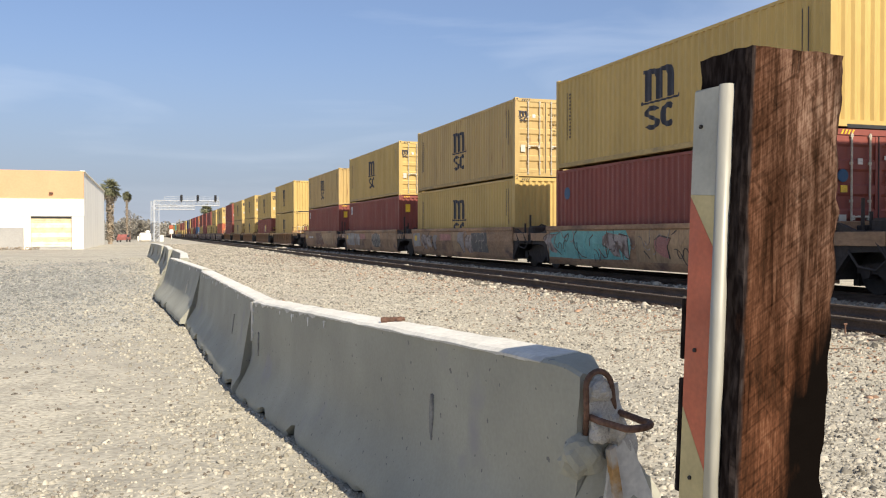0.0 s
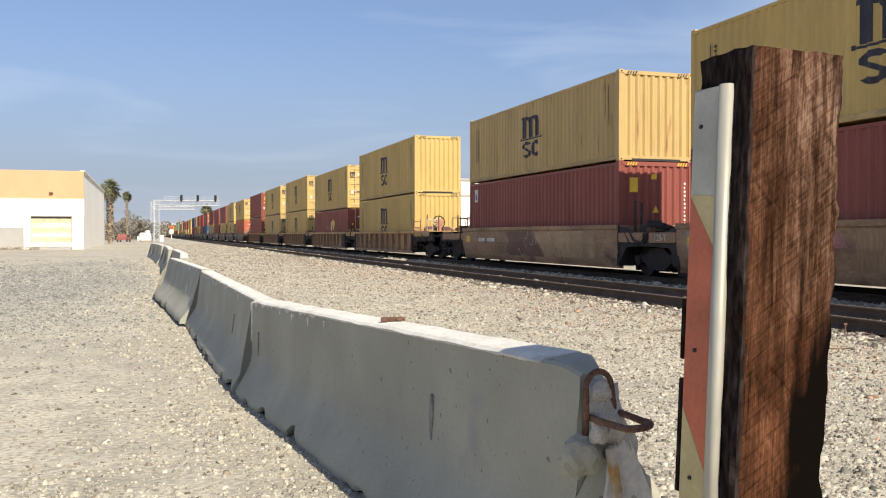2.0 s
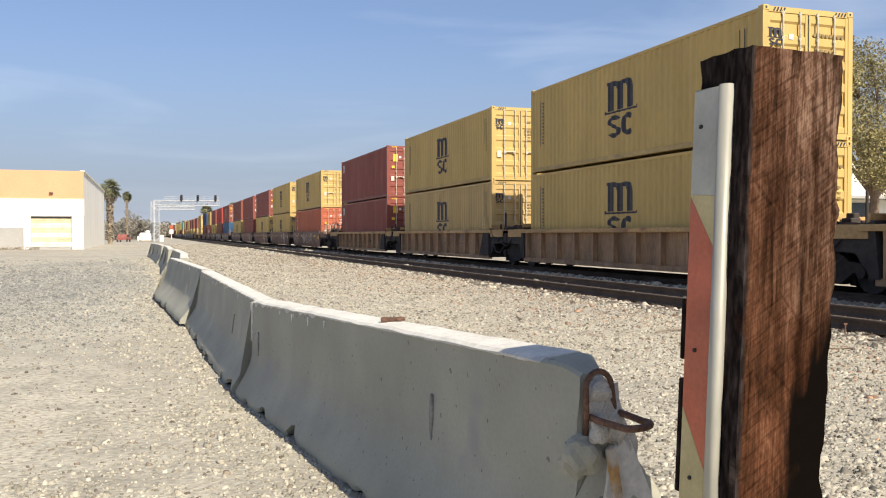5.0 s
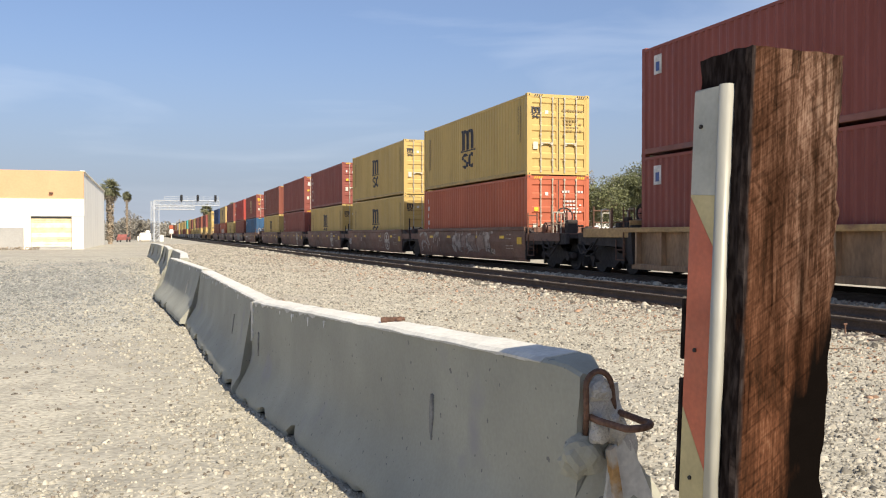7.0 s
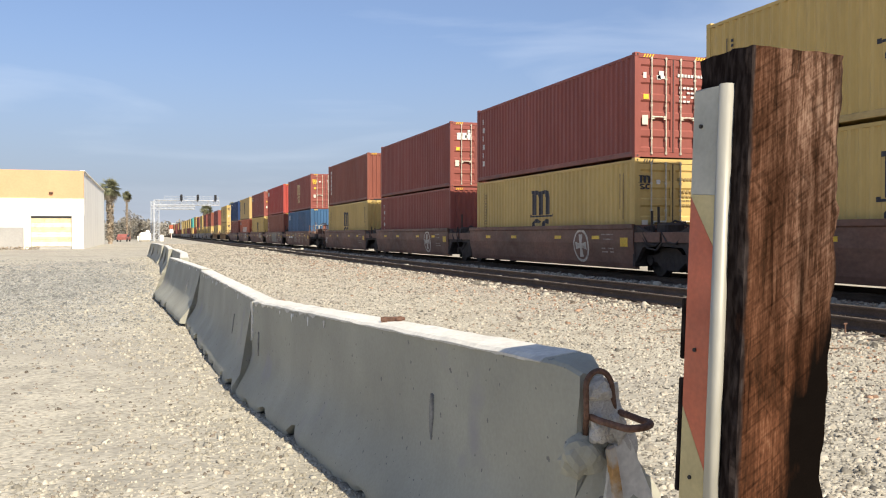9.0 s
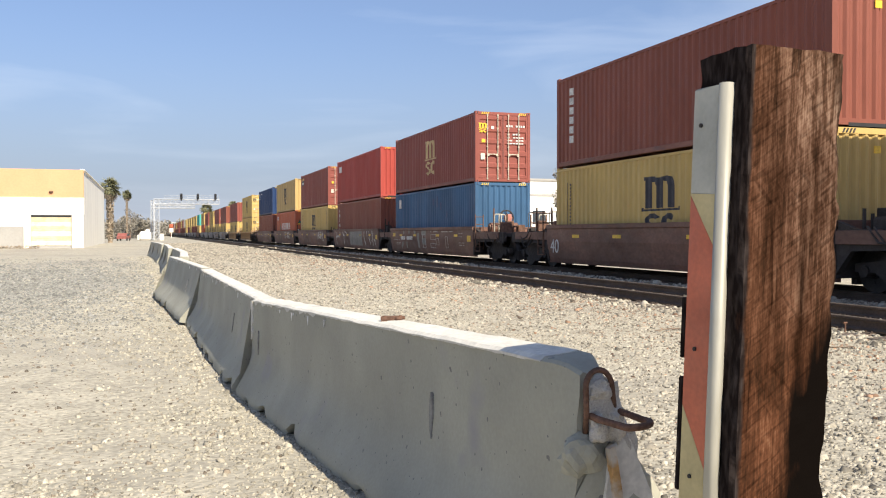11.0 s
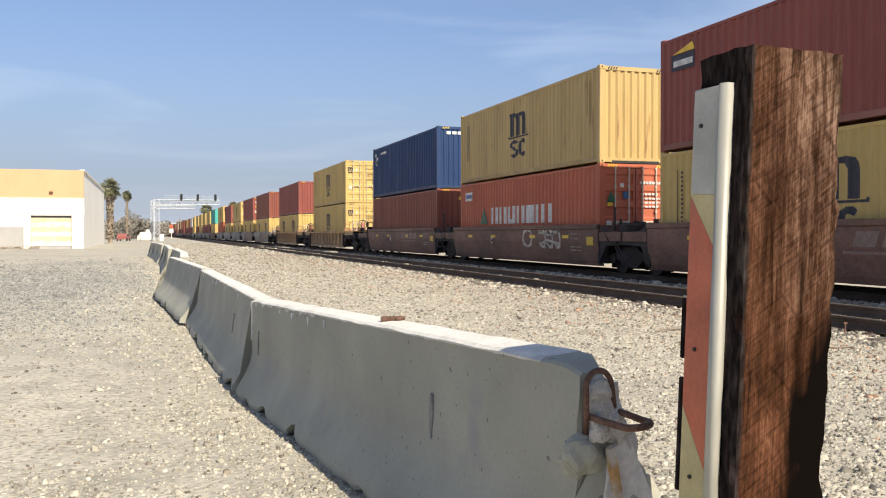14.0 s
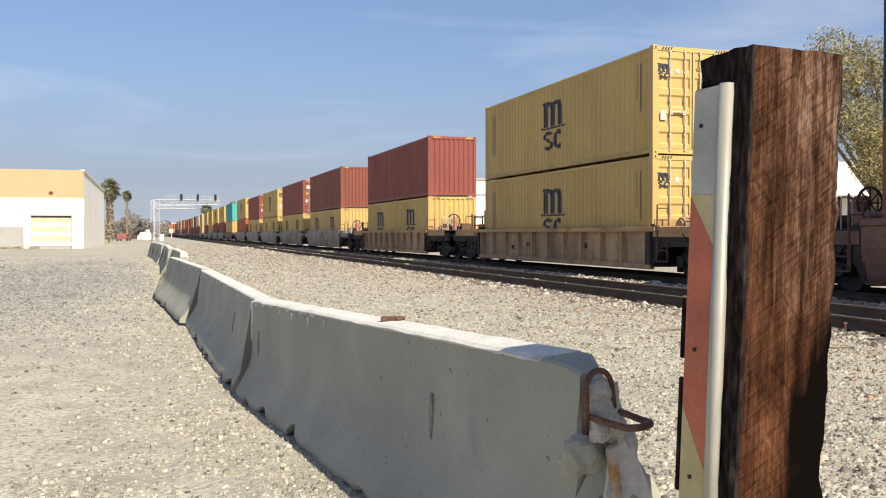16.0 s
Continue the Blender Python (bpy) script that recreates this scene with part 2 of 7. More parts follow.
CAR_BROWN = material("brown_railcar_paint", (0.165, 0.082, 0.055), 0.65, dark=0.65, light=1.25, scale=1.1, fine=14, grain=0.2, bump=0.05,
                     stain=(0.14, 0.074, 0.052), stain_scale=1.2, stain_at=0.6, stain_width=0.2, stretch=(1, 0.6, 1))
CAR_GREY = material("grey_railcar_paint", (0.26, 0.23, 0.21), 0.65, dark=0.6, light=1.25, scale=1.1, fine=14, grain=0.2, bump=0.05,
                    stain=(0.10, 0.07, 0.06), stain_scale=1.2, stain_at=0.6, stain_width=0.2)
UNDER = material("grimy_black_steel", (0.042, 0.033, 0.028), 0.85, 0.0, scale=3, bump=0.1)
WHEEL_STEEL = material("dark_wheel_steel", (0.03, 0.026, 0.024), 0.7, 0.1, scale=4, bump=0.05)
TREAD = material("dull_tread_steel", (0.17, 0.145, 0.12), 0.6, 0.3, bump=0)
RUSTY = material("rusted_iron", (0.14, 0.074, 0.048), 0.85, 0.1, dark=0.55, light=1.3, scale=9, fine=90, grain=0.35, bump=0.5, step=0.004)
RAIL_SIDE = material("rusty_rail_steel", (0.088, 0.060, 0.043), 0.9, 0.0, scale=1.5, bump=0.1)
TIE = material("tarred_timber", (0.11, 0.085, 0.068), 0.9, scale=4, bump=0.4)
CONCRETE = material("weathered_concrete", (0.348, 0.338, 0.272), 0.85, dark=0.84, light=1.08, scale=1.6, fine=60, grain=0.05, bump=0.14,
                    stain=(0.30, 0.29, 0.275), stain_scale=2.2, stain_at=0.63, stain_width=0.12, step=0.006, pits=(0.17, 0.165, 0.15))
BROKEN = material("broken_concrete", (0.50, 0.47, 0.42), 0.95, dark=0.8, light=1.1, scale=14, fine=130, grain=0.14, bump=0.8, step=0.008)
TAPE = material("white_paint_drips", (0.72, 0.71, 0.68), 0.7, bump=0.1)
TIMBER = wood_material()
ALU = material("brushed_aluminium", (0.41, 0.395, 0.335), 0.5, 0.2, scale=6, fine=60, grain=0.06, bump=0.02, stretch=(1, 1, 0.2))
SHEET_GREY = material("faded_reflective_sheet", (0.42, 0.41, 0.345), 0.45, scale=7, fine=80, grain=0.05, bump=0.02)
SHEET_CREAM = material("cream_reflective_sheet", (0.50, 0.41, 0.20), 0.45, scale=7, fine=80, grain=0.06, bump=0.02)
SHEET_ORANGE = material("orange_reflective_sheet", (0.50, 0.125, 0.06), 0.45, scale=5, fine=80, grain=0.08, bump=0.02)
STUCCO = material("white_stucco", (0.80, 0.77, 0.69), 0.9, scale=0.35, fine=6, dark=0.93, light=1.03, grain=0.04, bump=0.02,
                  stain=(0.58, 0.52, 0.44), stain_scale=0.5, stain_at=0.66, stretch=(1, 1, 0.3))
PEACH = material("peach_stucco", (0.66, 0.35, 0.19), 0.9, scale=0.3, fine=6, dark=0.93, light=1.04, grain=0.04, bump=0.1)
SLAT_CREAM = material("cream_door_slat", (0.70, 0.55, 0.34), 0.6, bump=0.02)
SLAT_PALE = material("pale_door_slat", (0.78, 0.70, 0.54), 0.6, bump=0.02)
GREY_WALL = material("grey_block_wall", (0.37, 0.355, 0.325), 0.9, dark=0.9, light=1.06, scale=0.6, fine=8, grain=0.06, bump=0.05)
GLASS_DARK = material("dark_window_glass", (0.05, 0.06, 0.07), 0.12, bump=0)
STEEL_PALE = material("pale_galvanised_lattice", (0.50, 0.52, 0.54), 0.6, 0.1, bump=0)
# signal heads, and painted shade over the door and under container sills
LAMP_BLACK = material("matt_black_housing_and_shade", (0.02, 0.02, 0.022), 0.7, bump=0)
BARK = material("grey_brown_bark", (0.20, 0.15, 0.11), 0.95, scale=3, fine=22, bump=0.6, stretch=(1, 1, 0.3))
PALM_BARK = material("palm_bark", (0.36, 0.28, 0.20), 0.95, scale=3, fine=12, bump=0.6)
LEAF = material("olive_green_leaf", (0.136, 0.146, 0.062), 0.7, random=0.45, bump=0)
LEAF_YELLOW = material("yellow_green_leaf", (0.29, 0.25, 0.105), 0.7, random=0.45, bump=0)
FROND = material("palm_frond_green", (0.20, 0.20, 0.11), 0.7, random=0.4, bump=0)
DRY = material("dry_palm_skirt", (0.33, 0.27, 0.195), 0.9, random=0.4, bump=0)
SCRUB = material("grey_green_scrub", (0.24, 0.22, 0.18), 0.9, random=0.4, bump=0)
GROUND = material("dusty_gravel_ground", (0.398, 0.364, 0.286), 0.95, dark=0.74, light=1.14, scale=1.7, fine=22, grain=0.38, bump=0.9, step=0.02,
                  stain=(0.31, 0.285, 0.235), stain_scale=0.16, stain_at=0.48, stain_width=0.16)
STONE = material("pale_gravel_stone", (0.345, 0.315, 0.248), 0.9, random=0.42, scale=9, fine=70, grain=0.15, bump=0.3, step=0.005)
BALLAST = material("mixed_ballast_stone", (0.30, 0.271, 0.216), 0.9, random=0.7, scale=9, fine=70, grain=0.15, bump=0.3, step=0.005,
                   stain=(0.225, 0.185, 0.135), stain_scale=0.45, stain_at=0.56, stain_width=0.2)
REDSTONE = material("rust_brown_gravel_stone", (0.25, 0.155, 0.10), 0.9, random=0.7, scale=9, fine=70, grain=0.15, bump=0.3, step=0.005)
GREYSTONE = material("grey_gravel_stone", (0.225, 0.222, 0.20), 0.9, random=0.45, scale=9, fine=70, grain=0.15, bump=0.3, step=0.005)
CLOD = material("dark_earth_clod", (0.17, 0.14, 0.105), 0.95, random=0.5, scale=9, fine=70, grain=0.2, bump=0.4, step=0.005)
CASTING_RED = material("faded_red_casting", (0.42, 0.17, 0.125), 0.7, scale=5, bump=0.05, stain=(0.16, 0.08, 0.05), stain_scale=6, stain_at=0.58)
CAR_RED = material("red_car_paint", (0.30, 0.10, 0.08), 0.5, bump=0)
HILL = material("hill_painted_haze", (0.42, 0.45, 0.47), 1.0, bump=0)


# ---- mesh tools ----
import collections

def box(bm, x0, x1, y0, y1, z0, z1, bevel=0.0):
    v = bmesh.ops.create_cube(bm, size=1.0, matrix=Matrix.Translation(((x0 + x1) / 2, (y0 + y1) / 2, (z0 + z1) / 2))
                              @ Matrix.Diagonal((abs(x1 - x0), abs(y1 - y0), abs(z1 - z0), 1)))["verts"]
    if bevel:
        edges = list({e for a in v for e in a.link_edges})
        bmesh.ops.bevel(bm, geom=edges, offset=bevel, segments=1, affect="EDGES", clamp_overlap=True)
    return v


def rod(bm, a, b, r, sides=8, r2=None):
    a, b = Vector(a), Vector(b)
    m = Matrix.Translation((a + b) / 2) @ (b - a).to_track_quat("Z", "Y").to_matrix().to_4x4()
    return bmesh.ops.create_cone(bm, cap_ends=True, segments=sides, radius1=r, radius2=r if r2 is None else r2, depth=(b - a).length, matrix=m)["verts"]


def tube(bm, points, r, sides=8):
    """A bent bar along points."""
    points = [Vector(p) for p in points]
    rings = []
    for i, p in enumerate(points):
        d = (points[min(i + 1, len(points) - 1)] - points[max(i - 1, 0)]).normalized()
        q = d.to_track_quat("Z", "Y")
        rings.append([bm.verts.new(p + q @ Vector((r * math.cos(2 * math.pi * k / sides), r * math.sin(2 * math.pi * k / sides), 0))) for k in range(sides)])
    for a, b in zip(rings, rings[1:]):
        for k in range(sides):
            bm.faces.new((a[k], a[(k + 1) % sides], b[(k + 1) % sides], b[k]))
    bm.faces.new(rings[0][::-1])
    bm.faces.new(rings[-1])


def prism(bm, outline, axis, a, b):
    """An outline in two axes, drawn out along the third (0, 1 or 2) from a to b."""
    def at(p, t):
        c = list(p)
        c.insert(axis, t)
        return bm.verts.new(c)
    lo, hi = [at(p, a) for p in outline], [at(p, b) for p in outline]
    n = len(outline)
    for k in range(n):
        bm.faces.new((lo[k], lo[(k + 1) % n], hi[(k + 1) % n], hi[k]))
    bm.faces.new(lo[::-1])
    bm.faces.new(hi)


def data(bm, name, mat, smooth=False):
    bmesh.ops.recalc_face_normals(bm, faces=bm.faces)
    me = bpy.data.meshes.new(name)
    bm.to_mesh(me)
    bm.free()
    me.materials.append(mat)
    if smooth:
        me.polygons.foreach_set("use_smooth", [True] * len(me.polygons))
    return me


def put(name, me, parent=None, mat=None, at=None, label=""):
    """An object on a mesh that may be shared; mat: its own paint."""
    ob = new(name, me)
    if parent:
        ob.parent = parent
    if mat:
        ob.material_slots[0].link = "OBJECT"
        ob.material_slots[0].material = mat
    if at is not None:
        ob.matrix_basis = at
    return tagged(ob, label)


def part(name, bm, mat, parent, label="", smooth=False):
    return put(name, data(bm, name, mat, smooth), parent, label=label)


def arrays(name, verts, faces, mat):
    """A mesh out of number arrays, for what is counted in tens of thousands."""
    me = bpy.data.meshes.new(name)
    verts, faces = np.asarray(verts, np.float32), np.asarray(faces, np.int32)
    me.vertices.add(len(verts))
    me.vertices.foreach_set("co", verts.ravel())
    k = faces.shape[1]
    me.loops.add(faces.size)
    me.loops.foreach_set("vertex_index", faces.ravel())
    me.polygons.add(len(faces))
    me.polygons.foreach_set("loop_start", np.arange(len(faces), dtype=np.int32) * k)
    me.update(calc_edges=True)
    me.materials.append(mat)
    return me


# ---- the ground ----
def rise(x, y):
    """The yard lifts a little towards the post, and rolls gently."""
    near = np.clip((8.2 - y) / 5.4, 0, 1.5)
    near = near * near * (3 - near) / 2 * 0.7 * np.clip((7.8 - x) / 2.5, 0, 1) * np.clip((x + 9) / 5, 0, 1)
    roll = 0.015 * np.sin(x * 0.9 + 1) * np.sin(y * 0.55) + 0.008 * np.sin(x * 2.3) * np.cos(y * 1.9 + 2)
    mound = 0.09 * np.clip((y - 10) / 8, 0, 1) * np.clip((5 - np.abs(x - 0.5)) / 3, 0, 1) * np.clip((75 - y) / 30, 0, 1)
    berm = 0.12 * np.exp(-((x - 11.95) / 0.42) ** 2) * np.clip((300 - y) / 100, 0, 1)
    return berm + 0.15 * near + mound + roll * np.clip((8.3 - np.abs(x)) / 2, 0, 1) - 0.01


def build_ground():
    xs = np.concatenate([np.array([-3000, -1200, -500, -200, -90, -50, -30]), np.arange(-20, 8.6, 0.35), np.array([9, 10.5, 11.2, 11.5, 11.75, 12, 12.3, 12.7, 13.2, 16, 20, 30, 60, 120, 300, 900, 3000])])
    ys = np.concatenate([np.array([-600, -200, -80, -40, -20, -10]), np.arange(-6, 30, 0.35), np.arange(31, 120, 4), np.array([150, 200, 300, 500, 900, 1800, 4000])])
    gx, gy = np.meshgrid(xs, ys)
    verts = np.stack([gx, gy, rise(gx, gy)], -1).reshape(-1, 3)
    w = len(xs)
    i = np.arange((len(ys) - 1) * w).reshape(-1, w)[:, :-1].ravel()
    me = arrays("ground", verts, np.stack([i, i + 1, i + w + 1, i + w], 1), GROUND)
    tagged(put("ground", me), "pale dusty gravel yard beside the railway", "ground", kind="structure")


def stones(name, label, count, place, size, mat, seed):
    """Loose stones, each a small irregular block half sunk in the ground."""
    rng = np.random.default_rng(seed)
    xy = place(rng, count)
    n = len(xy)
    s = size(rng, n, xy)
    cube = np.array([[-1, -1, -1], [1, -1, -1], [1, 1, -1], [-1, 1, -1], [-1, -1, 1], [1, -1, 1], [1, 1, 1], [-1, 1, 1]], float) * 0.5
    v = cube[None] * (1 + rng.uniform(-0.45, 0.45, (n, 8, 3)))
    v[:, 4:, :2] *= rng.uniform(0.35, 0.85, (n, 1, 1))
    v *= s[:, None, None] * np.stack([rng.uniform(0.7, 1.3, n), rng.uniform(0.7, 1.3, n), rng.uniform(0.4, 0.8, n)], 1)[:, None]
    a = rng.uniform(0, 6.28, n)
    c, d = np.cos(a)[:, None], np.sin(a)[:, None]
    x, y = v[..., 0] * c - v[..., 1] * d, v[..., 0] * d + v[..., 1] * c
    tilt = rng.uniform(-0.4, 0.4, (n, 1))
    z = v[..., 2] + x * tilt + s[:, None] * 0.12
    verts = np.stack([x + xy[:, :1], y + xy[:, 1:2], z + rise(xy[:, 0], xy[:, 1])[:, None]], -1).reshape(-1, 3)
    quad = np.array([[4, 5, 6, 7], [0, 1, 5, 4], [1, 2, 6, 5], [2, 3, 7, 6], [3, 0, 4, 7]])
    faces = (quad[None] + (np.arange(n) * 8)[:, None, None]).reshape(-1, 4)
    tagged(put(name, arrays(name, verts, faces, mat)), label, "gravel", kind="stuff")


def fence_line(y):
    """Where the foot of the concrete barriers runs."""
    return np.interp(y, [2.4, 7.85, 13.2, 18.5, 34, 57], [1.4, 0.94, 0.75, 0.50, 0.57, 0.0])


def sector(x_from, x_to, y0, y1, power=2.0, keep=None):
    """Random places, denser towards the camera, between two slanting lines of sight."""
    def place(rng, n):
        u = rng.uniform(0, 1, n)
        y = (y0 ** (2 - power) + u * (y1 ** (2 - power) - y0 ** (2 - power))) ** (1 / (2 - power)) if power != 2 else y0 * (y1 / y0) ** u
        x = x_from(y) + rng.uniform(0, 1, n) * (x_to(y) - x_from(y))
        ok = np.ones(n, bool) if keep is None else keep(x, y, rng)
        return np.stack([x[ok], y[ok]], 1)
    return place


def yard_gravel():
    def left_keep(x, y, rng):
        patch = np.sin(x * 1.1 + 0.9 * np.sin(y * 0.9)) * np.cos(y * 0.8 + 0.6 * x) + 0.5 * np.sin(x * 2.7 - y * 1.9)
        off = fence_line(y) - x
        thick = 0.015 + 0.95 * np.exp(-(off / (0.9 + 0.25 * np.sin(y * 1.3))) ** 2) + 0.75 * np.clip((4.9 - y + 0.5 * patch) / 1.1, 0, 1) * np.clip(1.6 - off * 0.35, 0.15, 1) + 0.14 * np.clip(patch - 0.25, -0.1, 1)
        return (rng.uniform(0, 1, len(x)) < np.clip(thick, 0.02, 1)) & (x < fence_line(y) - 0.2)
    stones("yard_gravel", "loose pale gravel and pebbles on the dusty yard", 84000,
           sector(lambda y: -0.18 * y - 1.0, lambda y: fence_line(y), 2.6, 50, 1.6, left_keep),
           lambda r, n, p: r.gamma(1.7, 0.0062, n) * (0.72 + p[:, 1] / 35) + 0.005, STONE, 3)
    stones("track_gravel", "pale crushed stone between barriers and track", 165000,
           sector(lambda y: np.maximum(fence_line(y) + 0.15, 0.6), lambda y: np.minimum(9.0, 1.05 * y + 1.6), 2.2, 130, 1.5, lambda x, y, rng: rng.uniform(0, 1, len(x)) > np.clip((y - 40) / 100, 0, 0.9)),
           lambda r, n, p: r.gamma(2.4, 0.0050, n) * (0.72 + p[:, 1] / 40) + 0.007, BALLAST, 4)


def grey_gravel():
    """A spread of grey gravel across the yard, and dark clods beside the barriers."""
    def keep(x, y, rng):
        across = (x + 0.10 * y + 1.2 + 0.6 * np.sin(y * 0.45)) / (0.10 * y + 1.1)
        along = (np.log(y) - np.log(22.0)) / 0.46
        patch = 0.25 * np.sin(x * 1.7 + y * 0.6) + 0.2 * np.sin(x * 0.8 - y * 1.1)
        return (rng.uniform(0, 1, len(x)) < (1.3 + patch) * np.exp(-across ** 2 - along ** 2)) & (x < fence_line(y) - 0.4)
    stones("grey_gravel", "patch of grey gravel spread on the yard", 150000,
           sector(lambda y: -0.30 * y - 1.5, lambda y: fence_line(y), 7.0, 52, 1.3, keep),
           lambda r, n, p: r.gamma(2.0, 0.0050, n) * (0.7 + p[:, 1] / 22) + 0.007, GREYSTONE, 12)
    stones("earth_clods", "dark clods and pebbles lying on the yard", 1700,
           sector(lambda y: -0.25 * y - 0.6, lambda y: fence_line(y) - 0.3, 3.2, 20, 1.5),
           lambda r, n, p: np.minimum(r.gamma(1.3, 0.0065, n), 0.028) + 0.007, CLOD, 13)
    # dry twigs blown against the track bed
    rng = random.Random(5)
    for x, y, turn, size in ((6.9, 10.6, 12, 0.55), (5.6, 12.9, 70, 0.5), (7.6, 8.4, 150, 0.6), (8.2, 12.2, 20, 0.4), (6.2, 9.1, 95, 0.35), (7.9, 15.5, 60, 0.5)):
        bm = bmesh.new()
        tube(bm, [(size * (k / 4 - 0.5), 0.03 * math.sin(k * 2 + x), 0.022 + 0.012 * math.sin(k * 1.7 + y)) for k in range(5)], 0.009, 5)
        for k in range(2):
            rod(bm, (size * (0.1 + 0.2 * k) - 0.1, 0, 0.02), (size * (0.1 + 0.2 * k), rng.choice((-1, 1)) * 0.12, 0.045), 0.006, 5, 0.003)
        ob = tagged(part("dry_twig", bm, BARK, None), "dry grey-brown twig lying on the gravel", "twig", "twigs by the track")
        ob.matrix_world = pose(x, y, float(rise(x, y)), 0, 0, turn)


def rusty_gravel():
    """Rust-stained stones and dark crumbs, thickest beside the near rail."""
    def keep(x, y, rng):
        return rng.uniform(0, 1, len(x)) < np.clip((x - 4.0) / 5.0, 0.06, 1) ** 1.5
    stones("rusty_gravel", "rust-brown stones strewn along the near rail", 26000,
           sector(lambda y: np.maximum(fence_line(y) + 0.3, 0.9), lambda y: np.minimum(9.05, 1.05 * y + 1.6), 2.6, 60, 1.5, keep),
           lambda r, n, p: r.gamma(2.6, 0.0055, n) * (0.8 + p[:, 1] / 40) + 0.008, REDSTONE, 9)


# ---- the two tracks ----
TRACKS = (9.95, 13.89)
RAIL_TOP = 0.20


def build_tracks():
    shape = [(-0.07, 0), (0.07, 0), (0.07, 0.02), (0.02, 0.04), (0.012, 0.06), (0.012, 0.125), (0.036, 0.138), (0.036, 0.165), (0.026, 0.175),
             (-0.026, 0.175), (-0.036, 0.165), (-0.036, 0.138), (-0.012, 0.125), (-0.012, 0.06), (-0.02, 0.04), (-0.07, 0.02)]
    bm = bmesh.new()
    prism(bm, shape, 1, -60, 900)
    rail = data(bm, "rail", RAIL_SIDE)
    rail.materials.append(TREAD)
    for p in rail.polygons:
        if p.normal.z > 0.99 and p.center.z > 0.17:
            p.material_index = 1
    bm = bmesh.new()
    box(bm, -1.3, 1.3, -0.11, 0.11, -0.14, 0.02, 0.01)
    tie = data(bm, "tie", TIE)
    bm = bmesh.new()
    box(bm, -0.18, 0.18, -0.10, 0.10, 0, 0.012)
    for sx in (-0.11, 0.11):
        rod(bm, (sx, -0.05, 0), (sx, -0.05, 0.03), 0.014, 6)
        rod(bm, (sx, 0.05, 0), (sx, 0.05, 0.03), 0.014, 6)
    plate = data(bm, "tie_plate", RAIL_SIDE)
    for x in TRACKS:
        track = tagged(new("track"), "standard-gauge track with rusty rails on timber ties", "track", "two parallel tracks", "structure")
        track.location = (x, 0, 0)
        for sx in (-0.754, 0.754):
            put("rail", rail, track, at=pose(sx, 0, RAIL_TOP - 0.175))
        for k in range(130):
            y = 2 + 0.52 * k
            put("tie", tie, track, at=pose(0.02 * math.sin(k * 7.1), y, -0.005, 0, 0, 0.8 * math.sin(k * 3.3)))
            if k < 60:
                for sx in (-0.754, 0.754):
                    put("tie_plate", plate, track, at=pose(sx, y, 0.013))
    # crushed stone shoulders and the bed between the rails
    def bed(rng, n):
        y = 6 * (90 / 6) ** rng.uniform(0, 1, n)
        x = rng.uniform(8.3, 16.5, n)
        near = np.min([np.abs(x - t - s) for t in TRACKS for s in (-0.754, 0.754)], 0)
        ok = near > 0.11
        return np.stack([x[ok], y[ok]], 1)
    stones("track_ballast", "grey crushed-stone ballast around the rails", 42000, bed, lambda r, n, p: r.gamma(4.0, 0.008, n) * (0.9 + p[:, 1] / 40) + 0.015, BALLAST, 5)
    # a few weed stalks and a spike by the near rail
    bm = bmesh.new()
    rod(bm, (8.95, 9.55, 0.0), (8.95, 9.55, 0.13), 0.012, 6)
    rod(bm, (8.92, 9.55, 0.13), (8.98, 9.55, 0.13), 0.012, 6)
    tagged(part("rail_spike", bm, RUSTY, None), "loose rusty spike standing beside the near rail", "spike")


# ---- concrete barriers ----
BARRIER_LENGTH = 5.25


def barrier_half(z):
    return np.interp(z, [0, 0.06, 0.12, 0.20, 0.28, 0.36, 0.55, 0.74, 0.80, 0.81], [0.305, 0.301, 0.262, 0.209, 0.163, 0.136, 0.110, 0.088, 0.082, 0.070])


